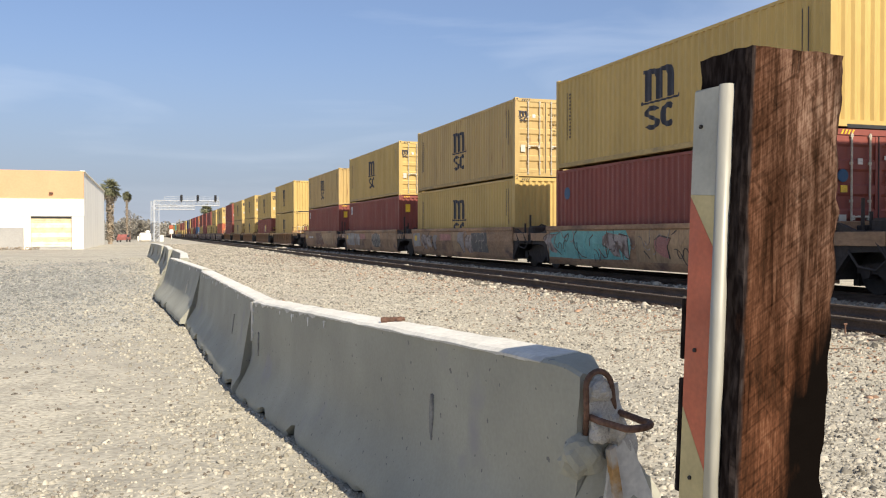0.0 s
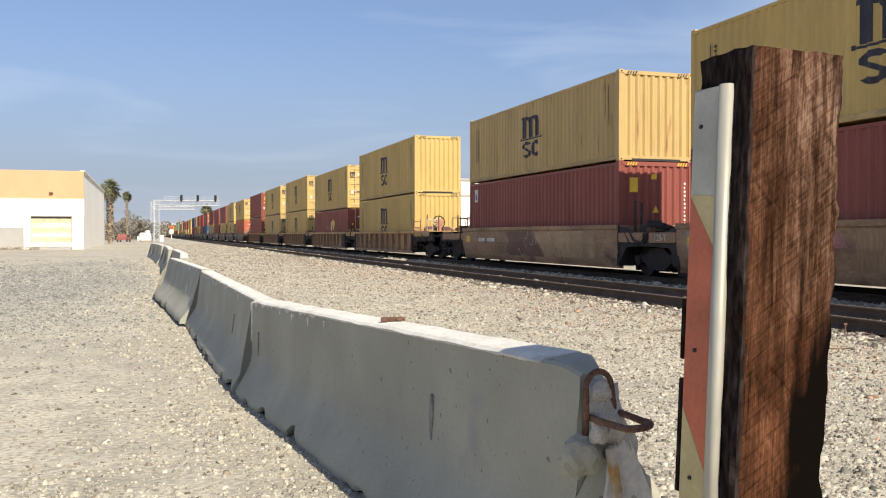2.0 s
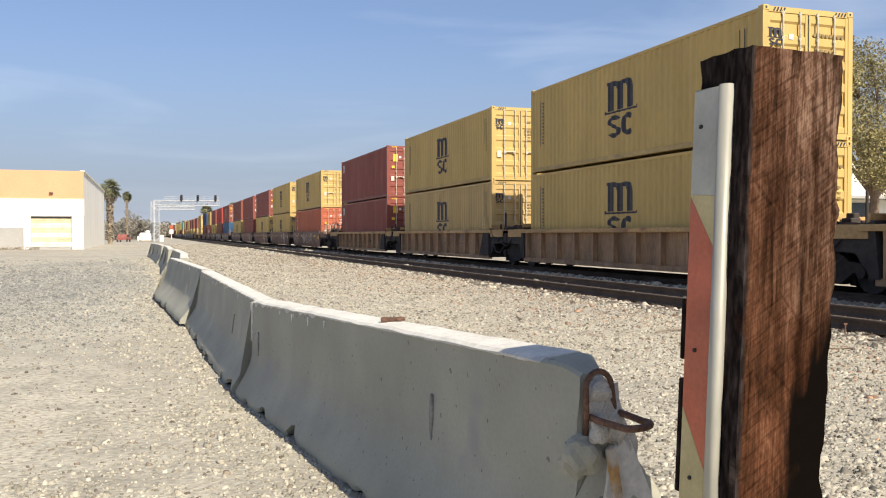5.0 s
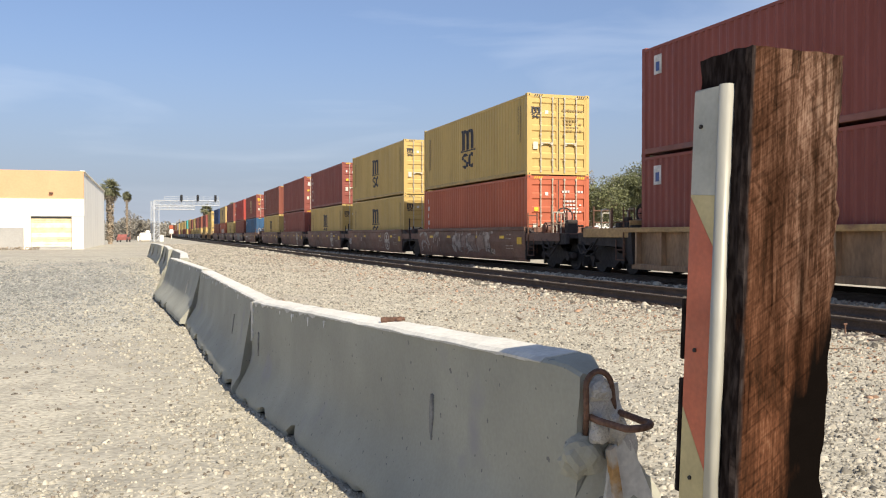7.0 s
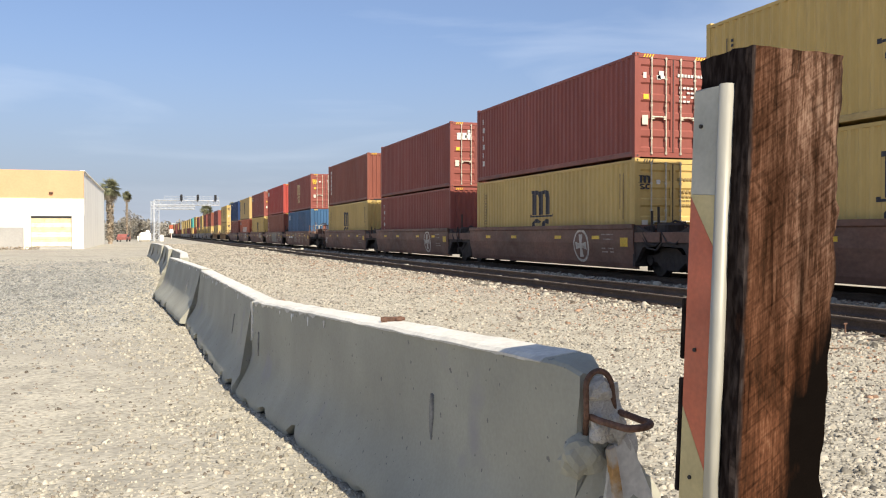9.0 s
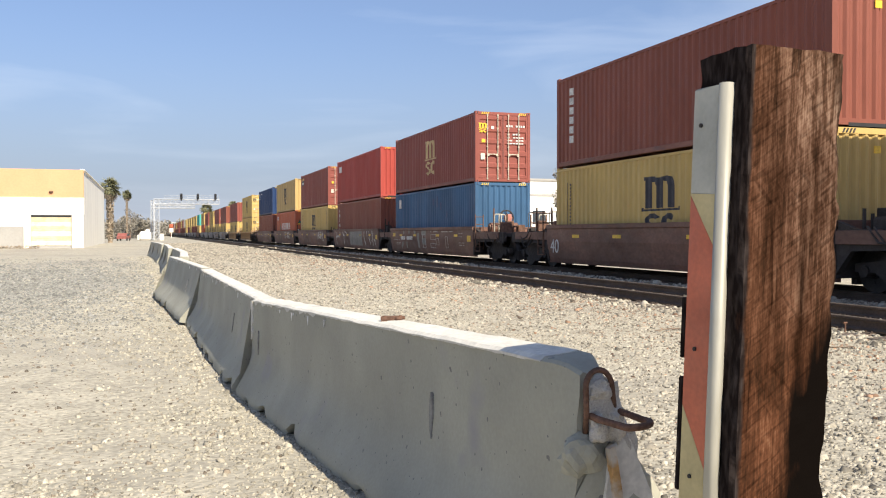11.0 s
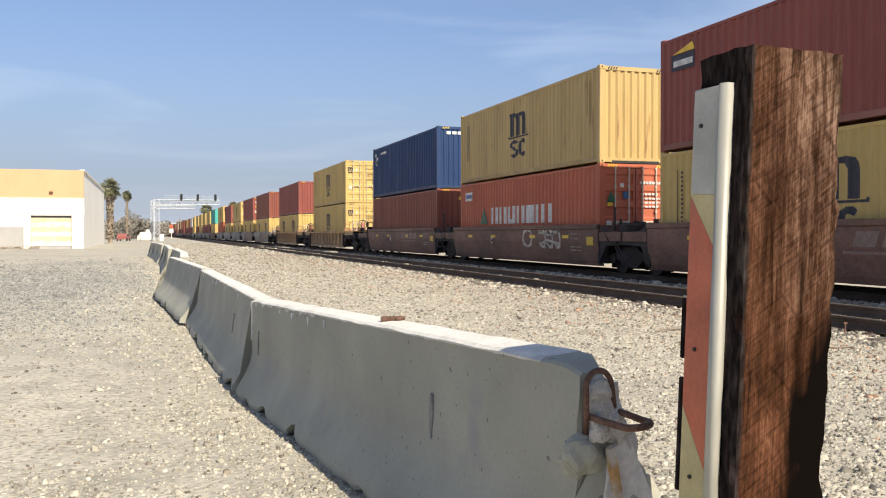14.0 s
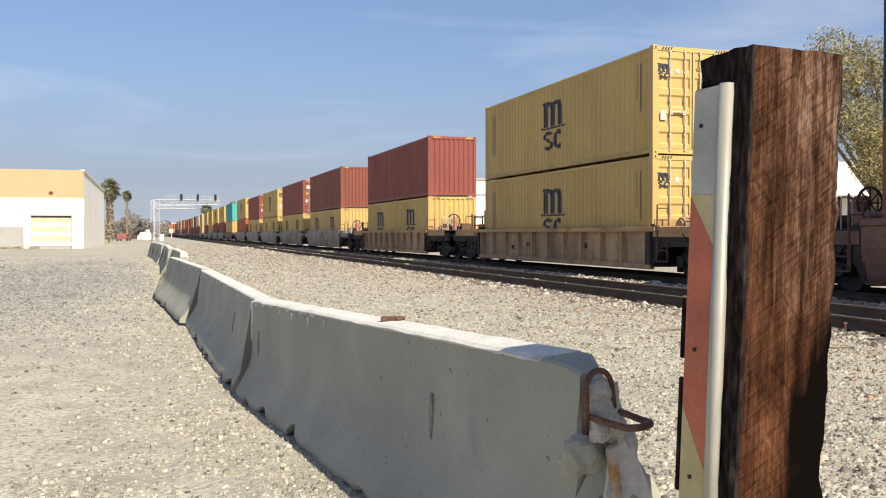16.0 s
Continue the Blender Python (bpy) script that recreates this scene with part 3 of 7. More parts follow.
def barrier_mesh(seed, fine, broken_near):
    """One cast length, from its near end at y = 0: rounded crest, flared foot, chipped lower edge."""
    off = Vector((seed * 11.3, 0, 0))
    levels = [0, 0.03, 0.06, 0.12, 0.2, 0.28, 0.36, 0.45, 0.55, 0.66, 0.74, 0.80, 0.81]
    sections = 70 if fine else 26
    bm = bmesh.new()
    rings = []
    ys = [BARRIER_LENGTH * i / sections for i in range(sections + 1)]
    for y in ys:
        ring = []
        chip = max(0.0, noise.noise(Vector((y * 2.1, 0, 0)) + off) * 0.8 + noise.noise(Vector((y * 4.6, 3, 0)) + off) * 0.45) * 0.17
        for side, zs in ((-1, levels), (1, levels[::-1])):
            for z in zs:
                w = float(barrier_half(z))
                zz = z
                if z < 0.2:
                    zz = z + chip * (1 - z / 0.2)
                    w = float(barrier_half(zz)) - (0.05 * chip / 0.06 if z < 0.03 else 0)
                k = noise.noise(Vector((side * 2, y * 2.2, z * 4)) + off) * 0.006 + noise.noise(Vector((side, y * 9, z * 14)) + off) * 0.0025
                if broken_near:
                    e = max(0.0, 1 - y / 0.16)
                    k -= e * (0.010 + 0.025 * noise.noise(Vector((side * 3, z * 9, y * 20)) + off))
                    if side > 0 and z > 0.25:
                        k -= e * 0.055
                    if z > 0.60:
                        zz -= e * e * (0.030 if side < 0 else 0.065)
                crest = 0.008 * noise.noise(Vector((y * 4, 9, side)) + off) if z > 0.7 else 0
                ring.append(bm.verts.new((side * (w + k), y + (0.03 * noise.noise(Vector((z * 8, side, 1)) + off) if broken_near and y == 0 else 0), zz + crest)))
        rings.append(ring)
    n = len(rings[0])
    for a, b in zip(rings, rings[1:]):
        for i in range(n):
            bm.faces.new((a[i], a[(i + 1) % n], b[(i + 1) % n], b[i]))
    bm.faces.new(rings[0][::-1])
    bm.faces.new(rings[-1])
    bmesh.ops.triangulate(bm, faces=[f for f in bm.faces if len(f.verts) > 4])
    return bm


def painted_crest(top, i):
    """White paint along the crest, its lower edge ragged."""
    bm = bmesh.new()
    n = 180 if i < 3 else 40
    y0 = 0.22 if i == 0 else 0.03
    off = Vector((i * 7.7, 0, 0))
    rows = []
    for k in range(n + 1):
        y = y0 + (BARRIER_LENGTH - 0.03 - y0) * k / n
        row = []
        for s in (-1, 1):
            lip = 0.796 - (0.034 if i else 0.006 + 0.030 * min(1.0, max(0.0, (y - 2.4) / 1.2))) * max(0, noise.noise(Vector((y * 7, s, 0)) + off) + 0.6 * noise.noise(Vector((y * 19, s, 4)) + off) + 0.12)
            w = float(barrier_half(lip)) + 0.006
            crest = 0.008 * noise.noise(Vector((y * 4, 9, s)) + Vector(((i + 2) * 11.3, 0, 0)))
            pts = [(s * (w - 0.03), lip - 0.004), (s * w, lip), (s * 0.088, 0.803 + crest), (s * 0.066, 0.8135 + crest)]
            row += pts if s < 0 else pts[::-1]
        rows.append([bm.verts.new((x, y, z)) for x, z in row])
    m = len(rows[0])
    for a, b in zip(rows, rows[1:]):
        for k in range(m):
            bm.faces.new((a[k], a[(k + 1) % m], b[(k + 1) % m], b[k]))
    bm.faces.new(rows[0])
    bm.faces.new(rows[-1][::-1])
    part("painted_crest", bm, CREST, top, "worn white paint along the crest")


# real paint on the crests; painted sunlight on the end slab and joint strip
CREST = material("worn_white_paint_and_sunlit_ends", (0.63, 0.605, 0.54), 0.85, dark=0.84, light=1.05, scale=3, fine=45, grain=0.12, bump=0.3, step=0.004,
                 stain=(0.46, 0.44, 0.40), stain_scale=4.5, stain_at=0.60, stain_width=0.1)


def build_barriers():
    ys = [2.45 + 5.32 * i for i in range(11)]
    xs = [1.37, 0.945, 0.785, 0.44, 0.86, 0.80, 0.73, 0.72, 0.55, 0.38, 0.22]
    for i in range(10):
        a, b = Vector((xs[i], ys[i], 0)), Vector((xs[i + 1], ys[i + 1], 0))
        z0, z1 = float(rise(a.x, a.y)) + (0.022 if i == 0 else 0), float(rise(b.x, b.y))
        top = tagged(new("concrete_barrier"), "weathered grey precast concrete road barrier with a chipped foot" if i else
                     "grey precast concrete road barrier with broken end and rusty lifting loops", "barrier", "row of concrete barriers")
        a.x -= (0, -0.03, 0.0, -0.24, 0.0, 0.12, 0.0, 0.10, 0.0, 0.0)[i]
        turn = math.degrees(math.atan2(-(b.x - a.x), b.y - a.y))
        top.matrix_world = pose(a.x, a.y, z0 - 0.005, math.degrees(math.atan2(z1 - z0, 5.33)), 0, turn)
        if i == 0:
            top.matrix_world = top.matrix_world @ pose(0.050, 0, 0.008, 0, -5.2, 0)
        if i == 2:
            top.matrix_world = top.matrix_world @ pose(-0.075, 0, 0.012, 0, 7.5, 0)
        body = part("barrier_body", barrier_mesh(i + 2, i < 3, i == 0), CONCRETE, top, smooth=i < 2)
        body.data.set_sharp_from_angle(angle=radians(38))
        painted_crest(top, i)
        if i < 4:
            # pale drips of paint that run over the edge of the crest
            rng = random.Random(40 + i)
            for _ in range(7 if i == 0 else 9):
                y, h, w = rng.uniform(0.5 if i else 2.6, 5.2), rng.uniform(0.02, 0.06), rng.uniform(0.008, 0.02)
                bm = bmesh.new()
                zt = 0.775
                pts = [(y - w, zt), (y + w, zt), (y + w * 0.5, zt - h * 0.7), (y, zt - h), (y - w * 0.6, zt - h * 0.6)]
                front = [bm.verts.new((-float(barrier_half(z)) - 0.006, yy, z)) for yy, z in pts]
                back_ = [bm.verts.new((-float(barrier_half(z)) + 0.01, yy, z)) for yy, z in pts]
                bm.faces.new(front)
                for k in range(5):
                    bm.faces.new((front[k], front[(k + 1) % 5], back_[(k + 1) % 5], back_[k]))
                part("paint_drip", bm, TAPE, top, "white paint drip")
        # slots for lifting, their hollow shade painted as dark patches on the face
        for y in ((1.17, 4.95) if i == 0 else (1.3,) if i < 3 else ()):
            bm = bmesh.new()
            pts = [(y - 0.006, 0.56), (y + 0.010, 0.565), (y + 0.020, 0.50), (y + 0.012, 0.41), (y - 0.010, 0.37), (y - 0.018, 0.46)]
            front = [bm.verts.new((-float(barrier_half(z)) - 0.009, yy, z)) for yy, z in pts]
            back_ = [bm.verts.new((-float(barrier_half(z)) + 0.02, yy, z)) for yy, z in pts]
            bm.faces.new(front)
            for k in range(6):
                bm.faces.new((front[k], front[(k + 1) % 6], back_[(k + 1) % 6], back_[k]))
            part("gouge", bm, material_dark_concrete, top, "gouge with its shade painted dark")
        if i == 0:
            # ragged white strip that paints the sunlit edge at the joint
            bm = bmesh.new()
            edge = [(BARRIER_LENGTH - 0.055 + 0.012 * math.sin(k * 2.3), 0.80 - 0.036 * k) for k in range(10)] + [(BARRIER_LENGTH + 0.03 + 0.014 * math.sin(k * 3.1), 0.80 - 0.037 * k) for k in range(9, -1, -1)]
            quads = [[bm.verts.new((-float(barrier_half(z)) + dx, y, z)) for y, z in edge] for dx in (-0.012, 0.03)]
            bmesh.ops.triangulate(bm, faces=[bm.faces.new(quads[0])])
            for k in range(20):
                bm.faces.new((quads[0][k], quads[0][(k + 1) % 20], quads[1][(k + 1) % 20], quads[1][k]))
            part("joint_filler", bm, CREST, top, "ragged white strip painted as a sunlit joint edge")
        if i == 0:
            near_end(top)


material_dark_concrete = material("concrete_hollow_shade", (0.23, 0.22, 0.20), 0.95, scale=8)


def near_end(top):
    """The broken near end: rusty loops, rubble of concrete, stains."""
    def arc(c, r1, r2, a0, a1, u, v, n=12):
        c, u, v = Vector(c), Vector(u), Vector(v)
        return [c + u * (r1 * math.cos(a0 + (a1 - a0) * k / n)) + v * (r2 * math.sin(a0 + (a1 - a0) * k / n)) for k in range(n + 1)]
    bm = bmesh.new()
    up = [(-0.072, 0.0, 0.585), (-0.075, -0.025, 0.66)] + arc((-0.028, -0.035, 0.735), 0.047, 0.052, math.pi, 0, (1, 0, 0), (0, 0, 1)) + [(0.030, -0.02, 0.66), (0.045, 0.01, 0.60)]
    tube(bm, up, 0.0095, 8)
    part("lifting_loop", bm, RUSTY, top, "rusty upright reinforcing-bar loop", True)
    bm = bmesh.new()
    flat = [(-0.060, 0.05, 0.652), (-0.055, -0.06, 0.640)] + arc((0.012, -0.145, 0.630), 0.05, 0.05, math.pi * 1.15, math.pi * 2.1, (1, 0, 0), (0, 1, 0)) + [(0.05, -0.06, 0.640), (0.035, 0.03, 0.650)]
    tube(bm, flat, 0.0115, 8)
    part("pin_loop", bm, RUSTY, top, "rusty flat pin loop", True)
    for name, c, r, sq in (("concrete_lump", (-0.092, 0.0, 0.525), 0.072, (1.0, 0.55, 1.0)), ("concrete_lump", (0.0, -0.005, 0.66), 0.085, (0.8, 0.3, 1.1)),
                           ("concrete_lump", (0.02, 0.0, 0.28), 0.16, (1.0, 0.25, 1.5)), ("concrete_lump", (-0.015, -0.02, 0.72), 0.045, (1.0, 0.5, 0.8)),
                           ("concrete_lump", (0.03, -0.02, 0.60), 0.05, (0.8, 0.5, 1.2)), ("concrete_lump", (-0.04, -0.03, 0.60), 0.035, (0.9, 0.7, 1.3)),
                           ("concrete_lump", (0.07, -0.01, 0.52), 0.05, (0.8, 0.4, 1.5))):
        bm = bmesh.new()
        bmesh.ops.create_icosphere(bm, subdivisions=3, radius=r)
        for v in bm.verts:
            n = v.co.normalized()
            v.co *= 1 + 0.32 * noise.noise(n * 1.7 + Vector((r * 50, c[0] * 30, 0))) + 0.18 * noise.noise(n * 5 + Vector((c[2] * 9, 0, 0)))
            v.co = Vector((v.co.x * sq[0], v.co.y * sq[1], v.co.z * sq[2])) + Vector(c)
        part(name, bm, CONCRETE if r > 0.1 or c[0] < -0.08 else BROKEN, top, "rough broken concrete")
    # broken end face leaning out to its foot, sunlight put into its pale colour
    outline = [(-0.075, 0.02), (-0.070, 0.22), (-0.050, 0.36), (-0.030, 0.44), (0.0, 0.53), (0.04, 0.57), (0.075, 0.55), (0.10, 0.46), (0.125, 0.40), (0.15, 0.30), (0.205, 0.20), (0.25, 0.08), (0.26, 0.02)]
    bm = bmesh.new()
    front = [bm.verts.new((x, -0.048 + 0.04 * z + 0.006 * math.sin(k * 2.7), z)) for k, (x, z) in enumerate(outline)]
    rear = [bm.verts.new((x * 1.05, 0.02, z)) for x, z in outline]
    bmesh.ops.triangulate(bm, faces=[bm.faces.new(front)])
    for k in range(13):
        bm.faces.new((front[k], front[(k + 1) % 13], rear[(k + 1) % 13], rear[k]))
    part("end_slab", bm, CREST, top, "broken end face, painted pale as if sunlit")
    bm = bmesh.new()
    pts = [(-0.022, 0.54), (0.0, 0.55), (0.010, 0.4), (0.006, 0.2), (-0.016, 0.18), (-0.018, 0.4)]
    prism(bm, pts, 1, -0.056, -0.03)
    part("rust_run", bm, material("rust_run_stain", (0.42, 0.25, 0.10), 0.9, scale=10, stain=(0.5, 0.45, 0.38), stain_scale=9, stain_at=0.5), top, "orange rust streak")


def build_bolt():
    """A rusty clamp that lies on the crest of the first barrier."""
    bm = bmesh.new()
    box(bm, -0.022, 0.016, -0.045, 0.045, 0.0, 0.026, 0.005)
    for y in (-0.05, 0.03):
        rod(bm, (-0.025, y, 0.012), (-0.025, y + 0.03, 0.012), 0.017, 8)
        box(bm, -0.036, -0.012, y, y + 0.022, 0, 0.030, 0.003)
    rod(bm, (0.0, -0.062, 0.015), (0.0, 0.066, 0.015), 0.010, 8)
    ob = part("iron_clamp", bm, RUSTY, None)
    z0, z1 = float(rise(1.37, 2.45)) + 0.022, float(rise(0.945, 7.78))
    k = (4.48 - 2.45) / 5.33
    ob.matrix_world = pose(1.37 - 0.425 * k + 0.015, 4.48, z0 + (z1 - z0) * k + 0.812, -1.5, 0, 70)
    tagged(ob, "small rusty iron clamp lying on the barrier top", "clamp")


# ---- the timber post with its marker plate ----
def build_post():
    """Origin on the ground under the corner that faces the camera; x along the sunny face, y along the shaded one."""
    post = tagged(new("marker_post"), "weathered brown timber post with a striped metal marker plate", "post")
    W, D, HT = 0.300, 0.20, 1.71
    bm = bmesh.new()
    nx, ny, nz = 12, 10, 120
    def point(u, v, w):
        p = Vector((u * W, v * D, w * HT))
        k = noise.noise(Vector((p.x * 9, p.y * 9, p.z * 2.2))) * 0.006 + noise.noise(p * 24) * 0.003
        edge = min(u, 1 - u) < 0.01 and min(v, 1 - v) < 0.01
        c = Vector((W / 2, D / 2, p.z))
        pull = 0.005 + 0.024 * max(0, noise.noise(Vector((u * 3, v * 3, p.z * 7)))) if edge else 0
        if u > 0.99:
            # torn weather edge
            rag = noise.noise(Vector((3.1, v * 2, p.z * 11))) + 0.6 * noise.noise(Vector((7.7, v * 3, p.z * 31)))
            worn = 0.010 if p.z > 1.28 else 0.004
            pull += worn * (rag + abs(noise.noise(Vector((1.3, v * 2, p.z * 19))))) - 0.002
        # a gouge half way down the shared corner
        if u < 0.01 and v < 0.3:
            pull += 0.012 * math.exp(-((p.z - 1.02) / 0.09) ** 2)
        p += (p - c).normalized() * (k - pull)
        p.x += 0.020 * u * max(0.0, w - 0.45) / 0.55
        p.z += 0.022 * u * w
        if w > 0.99:
            p.z += 0.006 * noise.noise(Vector((u * 5, v * 5, 2))) + 0.006 * (1 - u) * (1 - v) - 0.004 * u
        return p
    seen = {}
    def vert(i, j, k):
        if (i, j, k) not in seen:
            seen[i, j, k] = bm.verts.new(point(i / nx, j / ny, k / nz))
        return seen[i, j, k]
    for k in range(nz):
        for i in range(nx):
            for j in (0, ny):
                bm.faces.new((vert(i, j, k), vert(i + 1, j, k), vert(i + 1, j, k + 1), vert(i, j, k + 1)))
        for j in range(ny):
            for i in (0, nx):
                bm.faces.new((vert(i, j, k), vert(i, j + 1, k), vert(i, j + 1, k + 1), vert(i, j, k + 1)))
    for i in range(nx):
        for j in range(ny):
            bm.faces.new((vert(i, j, nz), vert(i + 1, j, nz), vert(i + 1, j + 1, nz), vert(i, j + 1, nz)))
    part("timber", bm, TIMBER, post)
    # folded marker plate on the shaded face (x = 0): flat sheet towards the back, rolled rim towards the camera
    y0, y1, z0, z1 = 0.052, 0.186, 0.1, 1.628
    plate = part("marker_plate", plate_mesh(y0, y1, z0, z1), ALU, post, "bent aluminium plate with a rolled rim", True)
    x = -0.0135
    def sheet(name, pts, mat, label, lift=0.0):
        bm = bmesh.new()
        a = [bm.verts.new((x - 0.0025 - lift, y, z)) for y, z in pts]
        b = [bm.verts.new((x + 0.001, y, z)) for y, z in pts]
        bm.faces.new(a)
        n = len(pts)
        for k in range(n):
            bm.faces.new((a[k], a[(k + 1) % n], b[(k + 1) % n], b[k]))
        return part(name, bm, mat, plate, label)
    ya, yb = y0 + 0.042, y1
    sheet("grey_panel", [(ya, 1.35), (yb, 1.355), (yb, z1 - 0.004), (ya, z1 - 0.004)], SHEET_GREY, "faded grey reflective sheet")
    sheet("cream_band", [(ya, 1.22), (yb, 1.350), (yb, 1.354), (ya, 1.349)], SHEET_CREAM, "cream reflective stripe")
    sheet("orange_stripe", [(ya, 0.65), (yb, 0.80), (yb, 1.349), (ya, 1.218)], SHEET_ORANGE, "faded orange-red reflective stripe")
    sheet("cream_band", [(ya, z0 + 0.01), (yb, z0 + 0.01), (yb, 0.798), (ya, 0.648)], SHEET_CREAM, "cream reflective stripe")
    for y, z in ((0.155, 1.53), (0.145, 0.95), (0.145, 0.62)):
        bm = bmesh.new()
        rod(bm, (x - 0.001, y, z), (x - 0.007, y, z), 0.0055, 10)
        part("rivet", bm, WHEEL_STEEL, plate)
    # splinters that stand off the far edge
    for z, h in ((1.0, 0.16), (0.72, 0.3)):
        bm = bmesh.new()
        box(bm, -0.012, 0.004, D - 0.004, D + 0.012, z - h / 2, z + h / 2, 0.003)
        part("splinter", bm, TIMBER, post)
    return post


def plate_mesh(y0, y1, z0, z1):
    bm = bmesh.new()
    rim = []
    for k in range(9):
        a = math.pi * k / 8
        rim.append((-0.014 - 0.014 * math.sin(a), y0 + 0.019 - 0.019 * math.cos(a)))
    line = [(-0.002, y0)] + rim + [(-0.0135, y0 + 0.041), (-0.0135, y1)]
    inner = [(-0.011, y1), (-0.011, y0 + 0.036), (-0.002, y0 + 0.036)]
    prism(bm, line + inner, 2, z0, z1)
    return bm


POST_AT = pose(1.326, 1.80, 0.10, 0, 2.6, 5.0)


# ---- buildings, gantry, trees ----
def build_warehouse():
    """Single-storey warehouse, its front across the line of the track."""
    house = tagged(new("warehouse"), "white and peach stucco warehouse with a roller door", "building")
    house.location = (-5.87, 90.4, 0)
    bm = bmesh.new()
    box(bm, -40, 0, 0.25, 42, -0.2, 4.74)
    box(bm, -40, -0.02, 0.23, 41.8, 4.74, 7.40)
    part("wall", bm, STUCCO, house)
    bm = bmesh.new()
    box(bm, -40, 0.03, 0.2, 0.5, 4.76, 7.43, 0.02)
    part("parapet_band", bm, PEACH, house, "peach-orange painted upper band")
    bm = bmesh.new()
    box(bm, -40, 0.06, 0.05, 0.25, 3.1, 4.72, 0.02)
    part("canopy_band", bm, STUCCO, house, "white projecting band above the door")
    bm = bmesh.new()
    box(bm, -40, 0.02, 0.16, 0.27, 4.69, 4.80, 0.01)
    part("ledge", bm, SLAT_CREAM, house)
    for x0, x1 in ((-40, -4.6), (-1.05, 0.0)):
        bm = bmesh.new()
        box(bm, x0, x1, 0.0, 0.25, -0.2, 3.08, 0.02)
        part("pier", bm, STUCCO, house)
    # black strip that stands for the shadow over the door
    bm = bmesh.new()
    box(bm, -4.6, -1.05, 0.10, 0.2, 2.92, 3.08)
    part("lintel", bm, LAMP_BLACK, house, "black strip painted as the shadow over the door")
    door = new("roller_door")
    door.parent = house
    tagged(door, "cream roller door with paler bands")
    for k in range(12):
        bm = bmesh.new()
        z = 0.22 + k * 0.225
        box(bm, -4.58, -1.07, 0.14, 0.22, z, z + 0.219, 0.02)
        part("slat", bm, SLAT_CREAM if (k // 2) % 2 else SLAT_PALE, door)
    bm = bmesh.new()
    box(bm, -4.6, -1.05, -1.5, 0.14, -0.2, 0.2)
    part("loading_ramp", bm, GREY_WALL, house, "low concrete ramp")
    bm = bmesh.new()
    box(bm, -3.0, -2.66, 0.0, 0.22, 5.2, 5.38, 0.03)
    part("wall_lamp", bm, RUSTY, house, "small brown wall lamp")
    bm = bmesh.new()
    box(bm, -0.3, 0.12, 0.3, 41.9, 7.38, 7.5, 0.02)
    part("coping", bm, STUCCO, house)
    bm = bmesh.new()
    box(bm, -14, -5.05, -1.6, -1.3, -0.1, 2.02, 0.03)
    tagged(part("yard_wall", bm, GREY_WALL, None), "low grey block wall in front of the warehouse", "wall", kind="structure").location = (-5.87, 90.4, 0)


def build_gantry():
    """Cantilevered signal bridge over both tracks."""
    g = tagged(new("signal_gantry"), "pale galvanised lattice signal bridge with black signal heads", "gantry")
    g.location = (0, 185, 0)
    def lattice(name, a, b, w, step, label=""):
        a, b = Vector(a), Vector(b)
        d = (b - a).normalized()
        u = d.orthogonal().normalized() if abs(d.z) < 0.5 else Vector((1, 0, 0))
        if abs(d.z) < 0.5:
            u = Vector((0, 0, 1))
        v = Vector((0, 1, 0))
        bm = bmesh.new()
        corners = [u * (w * i / 2) + v * (0.5 * j) for i, j in ((-1, -1), (1, -1), (1, 1), (-1, 1))]
        for c in corners:
            rod(bm, a + c, b + c, 0.09, 6)
        n = max(2, int((b - a).length / step))
        for k in range(n):
            p, q = a + (b - a) * (k / n), a + (b - a) * ((k + 1) / n)
            for i in range(4):
                c, e = corners[i], corners[(i + 1) % 4]
                rod(bm, p + c, (q if k % 2 else p) + e if k % 2 else q + e, 0.05, 4)
                rod(bm, q + c, q + e, 0.05, 4)
        part(name, bm, STEEL_PALE, g, label)
    lattice("mast", (1.55, 0, -0.2), (1.55, 0, 8.2), 0.9, 0.8)
    lattice("mast", (0.75, 6, -0.2), (0.75, 6, 8.2), 0.5, 0.9)
    lattice("beam", (1.0, 0, 7.75), (13.7, 0, 7.75), 0.95, 1.0)
    lattice("beam", (0.6, 6, 6.9), (9.2, 6, 6.9), 0.6, 1.2)
    bm = bmesh.new()
    for z in (8.6, 9.0):
        rod(bm, (3.0, -0.5, z), (13.6, -0.5, z), 0.03, 4)
    for k in range(8):
        rod(bm, (3.0 + k * 1.51, -0.5, 8.1), (3.0 + k * 1.51, -0.5, 9.0), 0.03, 4)
    part("handrail", bm, STEEL_PALE, g)
    for x in (6.31, 9.5, 12.95):
        bm = bmesh.new()
        box(bm, x - 0.24, x + 0.24, -0.8, -0.5, 8.25, 9.4, 0.1)
        for z in (8.55, 9.1):
            rod(bm, (x, -0.8, z), (x, -1.05, z), 0.15, 8)
        rod(bm, (x, -0.55, 7.9), (x, -0.55, 9.0), 0.06, 6)
        part("signal_head", bm, LAMP_BLACK, g, "black two-lamp signal head")
    bm = bmesh.new()
    box(bm, 2.2, 2.9, -0.6, 0.2, -0.1, 1.3, 0.03)
    part("relay_case", bm, STUCCO, g, "white equipment case at the mast foot")


